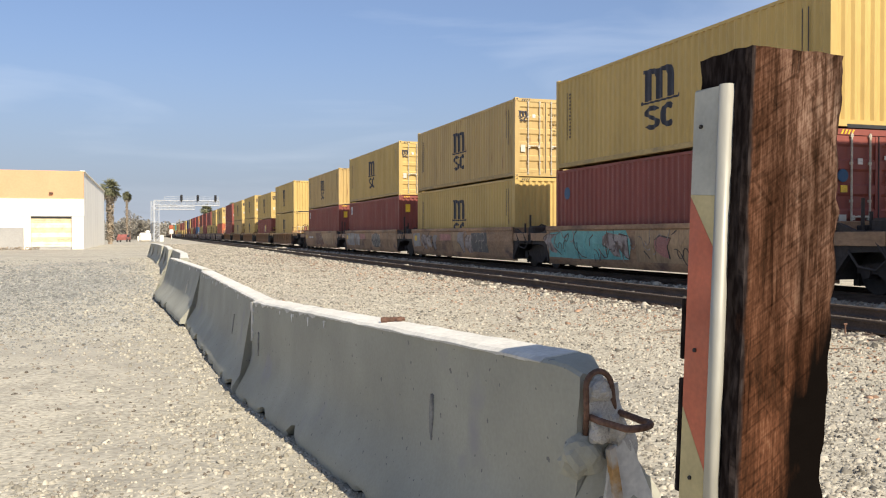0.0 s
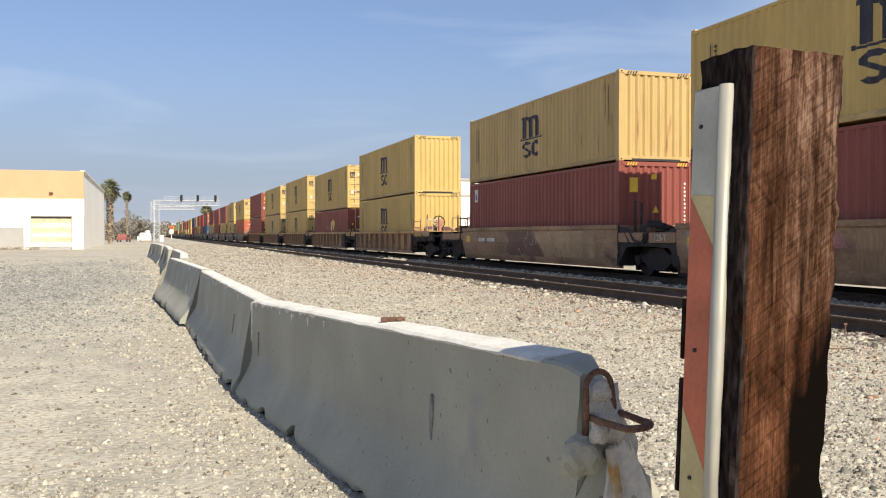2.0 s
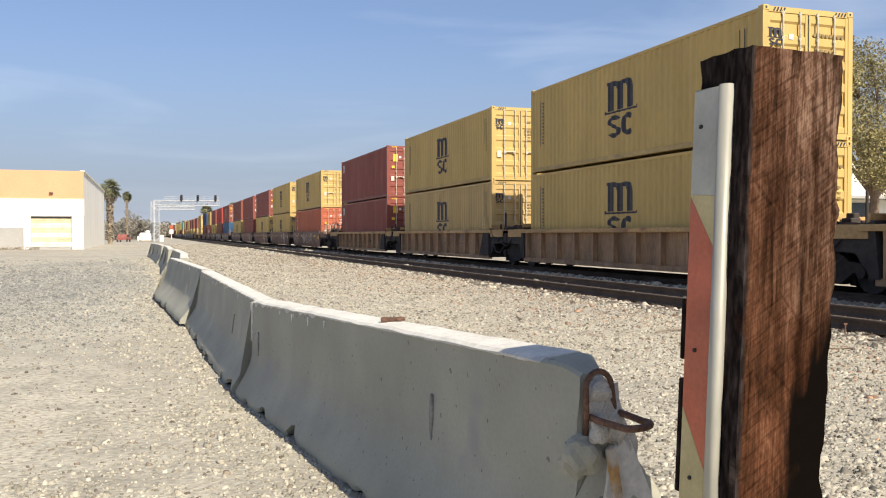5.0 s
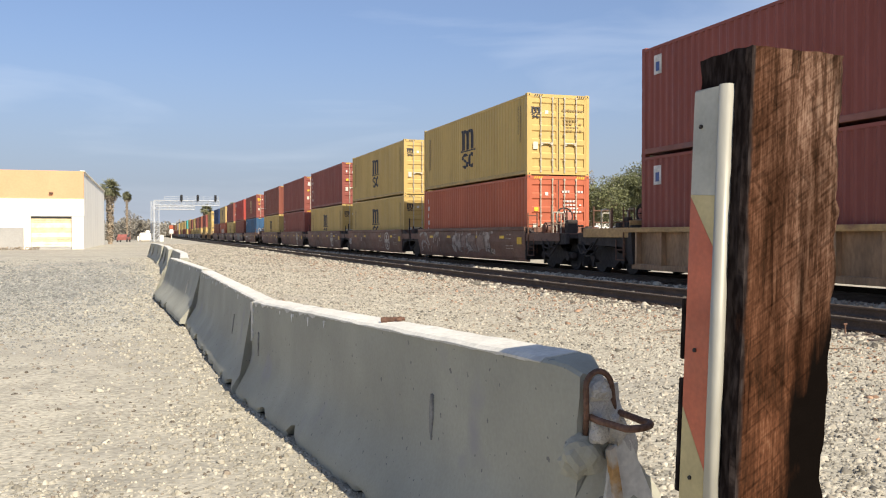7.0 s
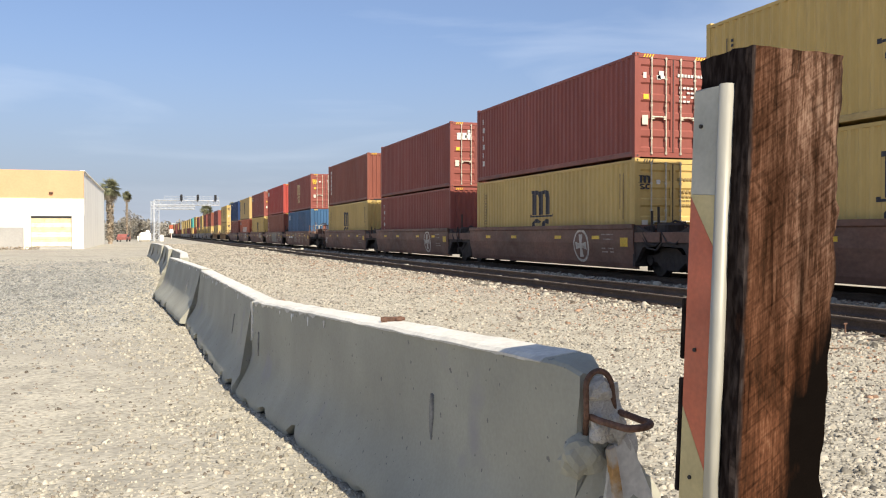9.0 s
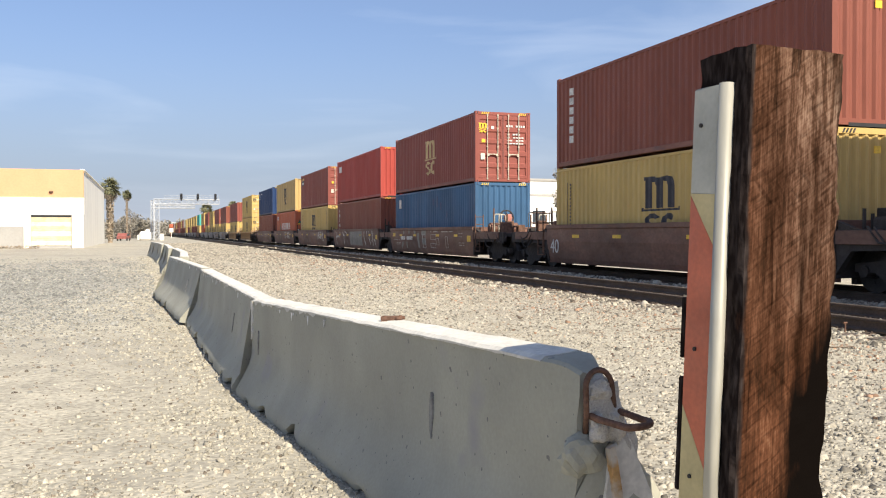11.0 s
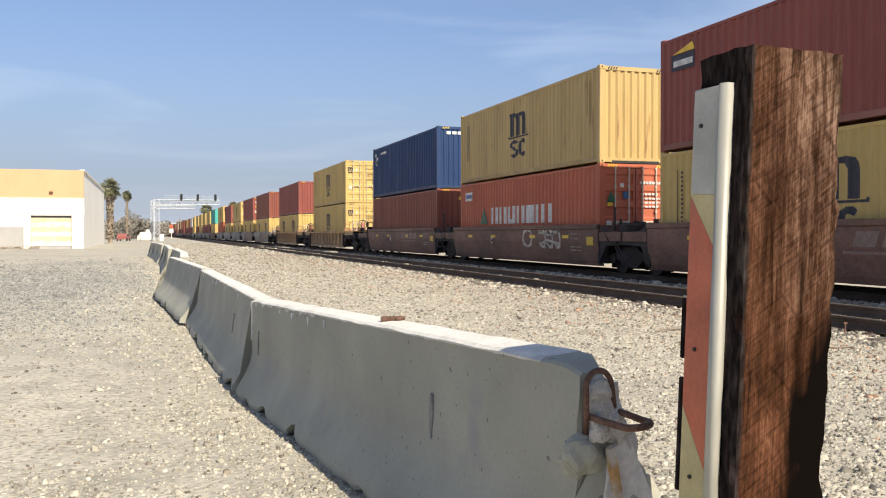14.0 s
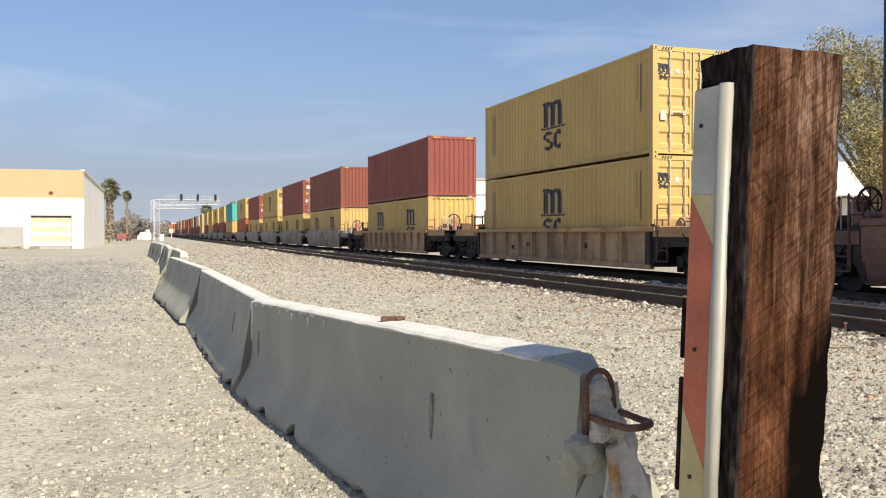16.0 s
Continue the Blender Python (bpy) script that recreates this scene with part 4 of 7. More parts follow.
def leaf_cloud(rng, centre, radius, count, size, squash=0.8):
    """Small bent leaves scattered in a lobe; four corners each."""
    d = rng.normal(size=(count, 3))
    d /= np.linalg.norm(d, axis=1)[:, None]
    p = d * (radius * rng.uniform(0.25, 1, count) ** 0.5)[:, None]
    p[:, 2] *= squash
    a = rng.normal(size=(count, 3))
    a /= np.linalg.norm(a, axis=1)[:, None]
    b = np.cross(a, rng.normal(size=(count, 3)))
    b /= np.linalg.norm(b, axis=1)[:, None]
    s = size * rng.uniform(0.6, 1.4, count)[:, None]
    p += centre
    return np.stack([p - a * s, p - b * s * 0.45, p + a * s, p + b * s * 0.45], 1)


def build_tree(name, label, at, height, spread, seed, leaf_mat, lobes, leaves, leaf, bare=False):
    rng = np.random.default_rng(seed)
    tree = tagged(new(name), label, "tree")
    tree.location = at
    bm = bmesh.new()
    fork = height * (0.28 if not bare else 0.35)
    rod(bm, (0, 0, -0.2), (0.1, 0, fork), 0.22, 8, 0.15)
    clouds = []
    for k in range(lobes):
        a = 6.283 * k / lobes + rng.uniform(-0.4, 0.4)
        r = spread * rng.uniform(0.25, 0.85)
        top = Vector((r * math.cos(a), r * math.sin(a), height * rng.uniform(0.45, 0.92)))
        mid = Vector((0.1, 0, fork)).lerp(top, 0.5) + Vector((0, 0, 0.3))
        rod(bm, (0.1, 0, fork - 0.1), mid, 0.10, 6, 0.06)
        rod(bm, mid, top, 0.06, 5, 0.02)
        for _ in range(3):
            tip = top + Vector(rng.uniform(-1, 1, 3)) * spread * 0.35
            rod(bm, mid.lerp(top, 0.6), tip, 0.025, 4, 0.01)
            clouds.append(leaf_cloud(rng, np.array(tip), spread * rng.uniform(0.20, 0.34), leaves // (lobes * 4), leaf))
        clouds.append(leaf_cloud(rng, np.array(top), spread * rng.uniform(0.3, 0.45), leaves // (lobes * 4), leaf))
    part("trunk", bm, BARK, tree)
    v = np.concatenate(clouds).reshape(-1, 3)
    put("crown", arrays("crown", v, np.arange(len(v)).reshape(-1, 4), leaf_mat), tree)


def build_palm(at, height, crown, seed, stout=1.0):
    rng = np.random.default_rng(seed)
    palm = tagged(new("fan_palm"), "tall fan palm with green crown above a dry skirt", "palm", "fan palms beyond the yard")
    palm.location = at
    bm = bmesh.new()
    n = 10
    for k in range(n):
        z0, z1 = height * k / n - 0.2, height * (k + 1) / n - 0.2
        rod(bm, (0, 0, z0), (0, 0, z1), (0.34 - 0.012 * k) * stout, 10, (0.31 - 0.012 * k) * stout)
    part("trunk", bm, PALM_BARK, palm)
    def fronds(count, lo, hi, length, droop, mat, name):
        vs = []
        for _ in range(count):
            a, e, L = rng.uniform(0, 6.283), rng.uniform(lo, hi), length * rng.uniform(0.75, 1.1)
            d = Vector((math.cos(a) * math.cos(e), math.sin(a) * math.cos(e), math.sin(e)))
            side = Vector((-math.sin(a), math.cos(a), 0))
            base = Vector((0, 0, height - 0.1 + rng.uniform(-0.3, 0.2)))
            hub = base + d * L * 0.5
            for j in range(13):
                f = (j - 6) / 6
                tip = hub + (d * math.cos(f * 1.35) + side * math.sin(f * 1.35)) * L * 0.55 - Vector((0, 0, droop * L * rng.uniform(0.1, 0.35)))
                w = side.cross(d) * 0.03 + side * 0.045
                vs += [hub - w, hub + w, tip + w * 0.2, tip - w * 0.2]
            vs += [base - side * 0.03, base + side * 0.03, hub + side * 0.02, hub - side * 0.02]
        v = np.array([tuple(p) for p in vs])
        put(name, arrays(name, v, np.arange(len(v)).reshape(-1, 4), mat), palm)
    fronds(120, -0.7, 1.45, crown, 1.0, FROND, "crown")
    fronds(60, -1.5, -0.8, crown * 0.95, 0.6, DRY, "dry_skirt")
    # the shag of dead leaf bases down the trunk
    clouds = [leaf_cloud(rng, np.array([0, 0, z]), (0.62 - 0.2 * (1 - z / height)) * stout, 60, 0.22 * stout, 1.0) for z in np.arange(0.6, height - 0.5, 0.35)]
    v = np.concatenate(clouds).reshape(-1, 3)
    put("trunk_shag", arrays("trunk_shag", v, np.arange(len(v)).reshape(-1, 4), DRY), palm)


def build_distance():
    """What stands far along the line and behind the train."""
    build_palm((-5.3, 137, 0), 8.2, 1.7, 1)
    build_palm((-3.9, 178, 0), 8.9, 0.95, 2, 0.45)
    build_palm((15.9, 262, 0), 8.7, 1.9, 3)
    build_palm((29.3, 330, 0), 12.0, 1.7, 4)
    # scrub and small trees at the end of the yard
    rng = np.random.default_rng(8)
    clouds = []
    for _ in range(90):
        y = rng.uniform(230, 420)
        x = -0.02 * y + rng.uniform(-6, 9)
        clouds.append(leaf_cloud(rng, np.array([x, y, rng.uniform(0.5, 3.2)]), rng.uniform(1.5, 3.2), 160, 0.35, 0.8))
    for _ in range(160):
        y = rng.uniform(420, 760)
        x = rng.uniform(-60, 26)
        clouds.append(leaf_cloud(rng, np.array([x, y, rng.uniform(0.5, 7)]), rng.uniform(3, 6), 120, 0.8, 0.8))
    v = np.concatenate(clouds).reshape(-1, 3)
    tagged(put("distant_scrub", arrays("distant_scrub", v, np.arange(len(v)).reshape(-1, 4), SCRUB)), "grey-green scrub and trees far along the line", "scrub", kind="stuff")
    # dry weeds at the foot of the yard wall
    clouds = [leaf_cloud(rng, np.array([-13.0 + 0.45 * k + 0.2 * math.sin(k * 2.1), 86.5 + 0.5 * math.cos(k), 0.12]), 0.45, 30, 0.10, 0.4) for k in range(8)]
    v = np.concatenate(clouds).reshape(-1, 3)
    tagged(put("dry_weeds", arrays("dry_weeds", v, np.arange(len(v)).reshape(-1, 4), DRY)), "dry brown weeds at the foot of the yard wall", "weeds", kind="stuff")
    # shrub beside the gantry, white tank and parked red car
    build_tree("yard_tree", "small dark tree beside the gantry", (-1.7, 215, 0), 4.6, 2.0, 12, SCRUB, 6, 2000, 0.2)
    build_tree("bare_tree", "sparse leafless shrub behind the palms", (-4.3, 230, 0), 7.0, 3.0, 14, SCRUB, 7, 1200, 0.2, True)
    bm = bmesh.new()
    box(bm, -1.1, 1.1, -1.2, 1.2, 0, 1.75, 0.3)
    box(bm, -1.5, -1.1, -0.9, 0.9, 0, 1.1, 0.15)
    box(bm, 0.0, 0.9, -0.9, 0.9, 1.65, 2.2, 0.25)
    tagged(part("white_tank", bm, STUCCO, None), "white rounded storage tank at the foot of the gantry", "tank").location = (-0.6, 180, 0)
    car = tagged(new("parked_car"), "red car parked far down the yard", "car")
    car.matrix_world = pose(-4.5, 178, 0, 0, 0, 80)
    bm = bmesh.new()
    prism(bm, [(-2.1, 0.35), (2.1, 0.35), (2.15, 0.8), (1.3, 0.92), (0.8, 1.4), (-1.0, 1.42), (-1.6, 0.95), (-2.1, 0.9)], 1, -0.85, 0.85)
    part("body", bm, CAR_RED, car)
    for x in (-1.3, 1.3):
        for y in (-0.86, 0.86):
            bm = bmesh.new()
            rod(bm, (x, y - 0.09, 0.32), (x, y + 0.09, 0.32), 0.32, 14)
            part("wheel", bm, SEAL, car)
    for y in (-0.856, 0.856):
        bm = bmesh.new()
        prism(bm, [(-1.3, 0.95), (1.05, 0.95), (0.72, 1.33), (-0.95, 1.35)], 1, y - 0.003, y + 0.003)
        part("window", bm, GLASS_DARK, car)
    bm = bmesh.new()
    rod(bm, (0, 0, 0), (0, 0, 1.3), 0.14, 8)
    tagged(part("bollard", bm, SLAT_PALE, None), "short pale bollard near the palms", "bollard").location = (-7.0, 133, 0)
    # trackside equipment further on, orange and white
    bm = bmesh.new()
    box(bm, -0.6, 0.6, -0.3, 0.3, 3.2, 4.4, 0.1)
    rod(bm, (0, 0, 0), (0, 0, 2.6), 0.12, 8)
    tagged(part("trackside_sign", bm, ORANGE, None), "orange board on a post beside the far track", "sign").location = (7.0, 300, 0)
    bm = bmesh.new()
    box(bm, -0.6, 0.6, -0.2, 0.2, 1.7, 3.0, 0.05)
    rod(bm, (0, 0, 0), (0, 0, 1.7), 0.1, 8)
    tagged(part("white_board", bm, STUCCO, None), "white board on a post beside the far track", "sign").location = (6.8, 288, 0)
    # flat-roofed white buildings beyond the train
    hall = tagged(new("white_hall"), "white flat-roofed building behind the train", "building")
    hall.location = (34, 95, 0)
    bm = bmesh.new()
    box(bm, 0, 13, 0, 30, -0.2, 7.6)
    box(bm, 13.01, 34, 0.4, 30, -0.2, 5.7)
    part("wall", bm, STUCCO, hall)
    for x0, x1, y, z in ((-0.1, 13.1, -0.12, 7.5), (13.12, 34.1, 0.28, 5.6), (-0.04, 13.04, -0.06, 5.7)):
        bm = bmesh.new()
        box(bm, x0, x1, y, y + 0.25, z, z + 0.28, 0.03)
        part("coping", bm, GREY_WALL, hall)
    for x in (4.2, 9.0, 16, 20, 24, 28):
        bm = bmesh.new()
        y = -0.04 if x < 13 else 0.36
        box(bm, x, x + 1.6, y, y + 0.06, 2.4, 4.0, 0.01)
        part("window", bm, GLASS_DARK, hall)
    shop = tagged(new("white_shop"), "low white building with dark windows behind the train", "building")
    shop.location = (36, 46, 0)
    bm = bmesh.new()
    box(bm, 0, 26, 0, 18, -0.2, 6.0)
    part("wall", bm, STUCCO, shop)
    for x in (1.0, 4.2, 7.4, 10.6):
        bm = bmesh.new()
        box(bm, x, x + 2.2, -0.04, 0.02, 0.8, 3.4, 0.01)
        part("window", bm, GLASS_DARK, shop)
    bm = bmesh.new()
    box(bm, -0.1, 26, -1.4, 0, 3.6, 3.8, 0.03)
    part("awning", bm, GREY_WALL, shop)
    # street lamp and trees between them
    lamp = tagged(new("street_lamp"), "pale square-headed street lamp beyond the train", "lamp")
    lamp.location = (35.75, 70.2, 0)
    bm = bmesh.new()
    rod(bm, (0, 0, -0.2), (0, 0, 10.0), 0.14, 10, 0.10)
    part("pole", bm, STUCCO, lamp)
    bm = bmesh.new()
    box(bm, -0.05, 0.75, -0.15, 0.15, 9.72, 10.0, 0.05)
    part("lamp_head", bm, STUCCO, lamp)
    build_tree("leafy_tree", "leafy olive-green tree behind the track", (25.0, 40.3, 0), 6.0, 3.1, 21, LEAF, 12, 46000, 0.058)
    build_tree("leafy_tree", "slim grey-green tree behind the track", (29.0, 54.5, 0), 6.3, 2.5, 22, SCRUB, 8, 9000, 0.085)
    build_tree("sparse_tree", "thin yellow-green tree behind the track", (25.2, 25.6, 0), 7.9, 3.1, 23, LEAF_YELLOW, 16, 44000, 0.048, True)
    # pale ridge at the horizon, haze put into its colour
    bm = bmesh.new()
    pts = [(-900, 0)] + [(-900 + 60 * k, 26 + 16 * noise.noise(Vector((k * 0.4, 0, 0))) + 10 * math.sin(k * 0.5)) for k in range(34)] + [(1140, 0)]
    prism(bm, pts, 1, 2600, 2700)
    tagged(part("far_hills", bm, HILL, None), "low hills at the horizon with haze painted into their colour", "hills", kind="structure")


# ---- the train ----
LENGTH, WIDTH, HIGH = 12.192, 2.438, 2.896
CENTRE = 13.89
FLOOR = 0.555
SHARED = {}


def shared(key, make):
    if key not in SHARED:
        SHARED[key] = make()
    return SHARED[key]


def corrugated(length, z0, z1, pitch, depth, pieces):
    """A pressed wall along y, facing -x, from 0 to length."""
    n = max(3, round(length / pitch))
    p = length / n
    line = [(0.0, 0.0)]
    for k in range(n):
        y = k * p
        line += [(y + 0.26 * p, 0.0), (y + 0.5 * p, depth), (y + 0.76 * p, depth), (y + p, 0.0)]
    bm = bmesh.new()
    low = [bm.verts.new((x, y, z0)) for y, x in line]
    high = [bm.verts.new((x, y, z1)) for y, x in line]
    for k in range(len(line) - 1):
        bm.faces.new((low[k], low[k + 1], high[k + 1], high[k]))
    return bm


def side_data(length):
    return shared(("side", length), lambda: data(corrugated(length - 0.28, 0.15, HIGH - 0.09, 0.277, 0.036, 4), "side_panel", YELLOW))


def frame_data(length):
    def make():
        bm = bmesh.new()
        h = WIDTH / 2
        for sx in (-1, 1):
            for y in (0.0, length - 0.15):
                box(bm, sx * h, sx * (h - 0.12), y, y + 0.15, 0.11, HIGH - 0.11)
            box(bm, sx * (h - 0.002), sx * (h - 0.07), 0.15, length - 0.15, HIGH - 0.12, HIGH - 0.045)
        for y in (0.0, length - 0.1):
            box(bm, -h + 0.12, h - 0.12, y + 0.004, y + 0.1, HIGH - 0.14, HIGH - 0.02)
            box(bm, -h + 0.12, h - 0.12, y + 0.004, y + 0.1, 0.03, 0.16)
        return data(bm, "frame", YELLOW)
    return shared(("frame", length), make)


def rail_data(length):
    def make():
        bm = bmesh.new()
        h = WIDTH / 2
        box(bm, h - 0.06, h + 0.001, 0.15, length - 0.15, 0.045, 0.185, 0.012)
        return data(bm, "bottom_rail", YELLOW)
    return shared(("rail", length), make)


def dusty(colour):
    """The colour's enamel under a film of road dust, for the bottom rails."""
    if ("dusty", colour.name) not in SHARED:
        base = SHADES[colour.name]
        SHARED["dusty", colour.name] = material("dusty_" + colour.name, [0.74 * c + 0.26 * d for c, d in zip(base, (0.24, 0.19, 0.15))], 0.8, dark=0.8, light=1.1, scale=1.2, fine=12, grain=0.12,
                                                bump=0.03, stain=[0.5 * c + 0.06 for c in base], stain_scale=2.5, stain_at=0.55, stretch=(1, 0.5, 1))
    return SHARED["dusty", colour.name]


def roof_data(length):
    def make():
        bm = bmesh.new()
        box(bm, -WIDTH / 2 + 0.05, WIDTH / 2 - 0.05, 0.05, length - 0.05, HIGH - 0.09, HIGH - 0.05)
        box(bm, -WIDTH / 2 + 0.05, WIDTH / 2 - 0.05, 0.05, length - 0.05, 0.06, 0.16)
        return data(bm, "roof", YELLOW)
    return shared(("roof", length), make)


def casting_data():
    def make():
        bm = bmesh.new()
        box(bm, -0.083, 0.083, -0.089, 0.089, -0.059, 0.059, 0.012)
        return data(bm, "corner_casting", YELLOW)
    return shared("casting", make)


def hole_data():
    def make():
        bm = bmesh.new()
        # a solid block, black for the shade inside a casting's hole
        box(bm, -0.03, 0.03, -0.093, 0.093, -0.034, 0.034, 0.01)
        return data(bm, "casting_hole", SEAL)
    return shared("hole", make)


def end_data():
    def make():
        bm = corrugated(WIDTH - 0.24, 0.16, HIGH - 0.14, 0.25, 0.045, 4)
        bmesh.ops.transform(bm, matrix=Matrix.Translation((-WIDTH / 2 + 0.12, 0.012, 0)) @ Matrix(((0, 1, 0, 0), (1, 0, 0, 0), (0, 0, 1, 0), (0, 0, 0, 1))), verts=bm.verts)
        return data(bm, "end_panel", YELLOW)
    return shared("end", make)


def door_data():
    """One leaf, hinge edge at x = 0, free edge at x = 1.09."""
    def make():
        bm = bmesh.new()
        z0, z1 = 0.17, HIGH - 0.15
        line = [(z0, 0.0), (z0 + 0.06, 0.0)]
        n = 5
        h = (z1 - z0 - 0.12) / n
        for k in range(n):
            z = z0 + 0.06 + k * h
            line += [(z + 0.10 * h, 0.0), (z + 0.20 * h, 0.04), (z + 0.66 * h, 0.04), (z + 0.78 * h, 0.0)]
        line += [(z1, 0.0)]
        a = [bm.verts.new((0.07, 0.02 + y, z)) for z, y in line]
        b = [bm.verts.new((1.02, 0.02 + y, z)) for z, y in line]
        for k in range(len(line) - 1):
            bm.faces.new((a[k], b[k], b[k + 1], a[k + 1]))
        box(bm, 0.0, 0.072, 0.012, 0.06, z0, z1)
        box(bm, 1.018, 1.088, 0.012, 0.06, z0, z1)
        box(bm, 0.0, 1.088, 0.055, 0.075, z0, z1)
        return data(bm, "door", YELLOW)
    return shared("door", make)


def bar_data():
    def make():
        bm = bmesh.new()
        rod(bm, (0, -0.012, 0.10), (0, -0.012, HIGH - 0.10), 0.021, 8)
        for z in (0.14, 0.55, 1.45, 2.2, HIGH - 0.15):
            box(bm, -0.032, 0.032, -0.022, 0.018, z - 0.028, z + 0.028)
        return data(bm, "locking_bar", GALV)
    return shared("bar", make)


def handle_data():
    def make():
        bm = bmesh.new()
        tube(bm, [(0, -0.02, 1.12), (0.10, -0.035, 1.13), (0.3, -0.03, 1.15), (0.44, -0.025, 1.12)], 0.016, 6)
        box(bm, 0.38, 0.47, -0.03, 0.012, 1.07, 1.17)
        return data(bm, "handle", GALV)
    return shared("handle", make)


WORD = (8.7, 2.9)
SPAN = {}


def on_wall(bm, outlines, parent):
    """Painted shapes that follow the pressed wall, in and out of its folds."""
    length = SPAN[parent.name]
    wall = length - 0.28
    n = max(3, round(wall / 0.277))
    p = wall / n
    for pts in outlines:
        bm.faces.new([bm.verts.new((0, u, v)) for u, v in pts])
    lo, hi = min(u for pts in outlines for u, v in pts), max(u for pts in outlines for u, v in pts)
    for k in range(n):
        for f in (0.26, 0.5, 0.76, 1.0):
            u = 0.14 + (k + f) * p
            if lo < u < hi:
                bmesh.ops.bisect_plane(bm, geom=bm.verts[:] + bm.edges[:] + bm.faces[:], plane_co=(0, u, 0), plane_no=(0, 1, 0))
    for v in bm.verts:
        q = ((v.co.y - 0.14) / p) % 1.0
        v.co.x = -WIDTH / 2 + 0.0025 + 0.036 * float(np.interp(q, [0, 0.26, 0.5, 0.76, 1.0], [0, 0, 1, 1, 0]))


def marks(boxes, name, mat, parent, plane, label="", depth=0.004):
    """Flat painted shapes: rectangles (u0, u1, v0, v1) on a side wall ('side', u along the car from the near end) or an end ('end', u across)."""
    bm = bmesh.new()
    if plane == "side" and name == "painted_word":
        on_wall(bm, [[(u0, v0), (u1, v0), (u1, v1), (u0, v1)] for u0, u1, v0, v1 in boxes], parent)
        boxes = boxes[:3]
    for u0, u1, v0, v1 in boxes if name != "painted_word" or plane == "end" else ():
        if plane == "side":
            box(bm, -WIDTH / 2 - depth, -WIDTH / 2 + 0.002, u0, u1, v0, v1)
        else:
            box(bm, u0, u1, 0.010 - depth, 0.022, v0, v1)
    ob = part(name, bm, mat, parent, label)
    if len(boxes) > 2:
        tagged(ob, kind="stuff")
    return ob


def band(cx, cy, rx, ry, tx, ty, a0, a1, n=6):
    """A bent band of paint as quads: an arc from a0 to a1 degrees, its outer radii and its thickness."""
    out = []
    for k in range(n):
        p, q = radians(a0 + (a1 - a0) * k / n), radians(a0 + (a1 - a0) * (k + 1) / n)
        out.append([(cx + rx * math.cos(p), cy + ry * math.sin(p)), (cx + rx * math.cos(q), cy + ry * math.sin(q)),
                    (cx + (rx - tx) * math.cos(q), cy + (ry - ty) * math.sin(q)), (cx + (rx - tx) * math.cos(p), cy + (ry - ty) * math.sin(p))])
    return out


def slab(x0, x1, z0, z1):
    return [(x0, z0), (x1, z0), (x1, z1), (x0, z1)]


def emblem(size, u, v, mat, parent, plane, label):
    """A rounded comb over a thin bar, a bent band and a crescent, of that width, its foot at u, v; each shape a part."""
    s = size
    upper, lower = band(-.235, .290, .235, .125, .135, .088, 25, 195), band(-.235, .118, .235, .125, .135, .088, 15, -155)
    waist = [upper[-1][1], lower[0][3], lower[0][0], upper[-1][2]]
    shapes = (
        ("emblem_comb", [slab(-.45, -.25, .50, 1.05), slab(-.53, -.45, .985, 1.05), slab(-.10, .10, .50, 1.0), slab(.25, .45, .50, .86), [(-.10, 1.0), (.10, 1.0), (.10, 1.03), (-.10, 1.02)],
                         [(-.25, .955), (-.17, .945), (-.17, 1.045), (-.25, 1.05)], [(-.17, .945), (-.10, .88), (-.10, 1.02), (-.17, 1.045)], [(.10, .955), (.18, .945), (.18, 1.045), (.10, 1.03)],
                         [(.18, .945), (.25, .88), (.25, 1.035), (.18, 1.045)], [(.25, .86), (.45, .86), (.425, .955), (.25, .955)], [(.25, .955), (.425, .955), (.35, 1.01), (.25, 1.035)]]),
        ("emblem_bar", [slab(-.53, .53, .452, .488), slab(-.60, -.53, .452, .515), slab(.53, .60, .452, .515)]),
        ("emblem_twist", upper + lower + [waist]),
        ("emblem_crescent", band(.26, .204, .23, .211, .14, .098, 46, 314, 9)))
    for name, quads in shapes:
        bm = bmesh.new()
        if plane == "side":
            on_wall(bm, [[(u - a * s, v + b * s) for a, b in q] for q in quads], parent)
        else:
            for q in quads:
                prism(bm, [(-u + a * s, v + b * s) for a, b in q], 1, 0.007, 0.022)
        bmesh.ops.remove_doubles(bm, verts=bm.verts, dist=0.0005)
        part(name, bm, mat, parent, label)


def script(u0, u1, v0, v1, n, rng, upright=False):
    """A row of small bars where writing stands."""
    out = []
    for k in range(n):
        a, b = u0 + (u1 - u0) * k / n, u0 + (u1 - u0) * (k + 0.72) / n
        if upright:
            c, d = v0 + (v1 - v0) * k / n, v0 + (v1 - v0) * (k + 0.7) / n
            out.append((u0, u1 - 0.3 * (u1 - u0) * (k % 3 == 1), c, c + (d - c) * 0.8))
        elif rng.random() < 0.9:
            out.append((a, b, v0, v1 - (v1 - v0) * 0.2 * rng.random()))
    return out


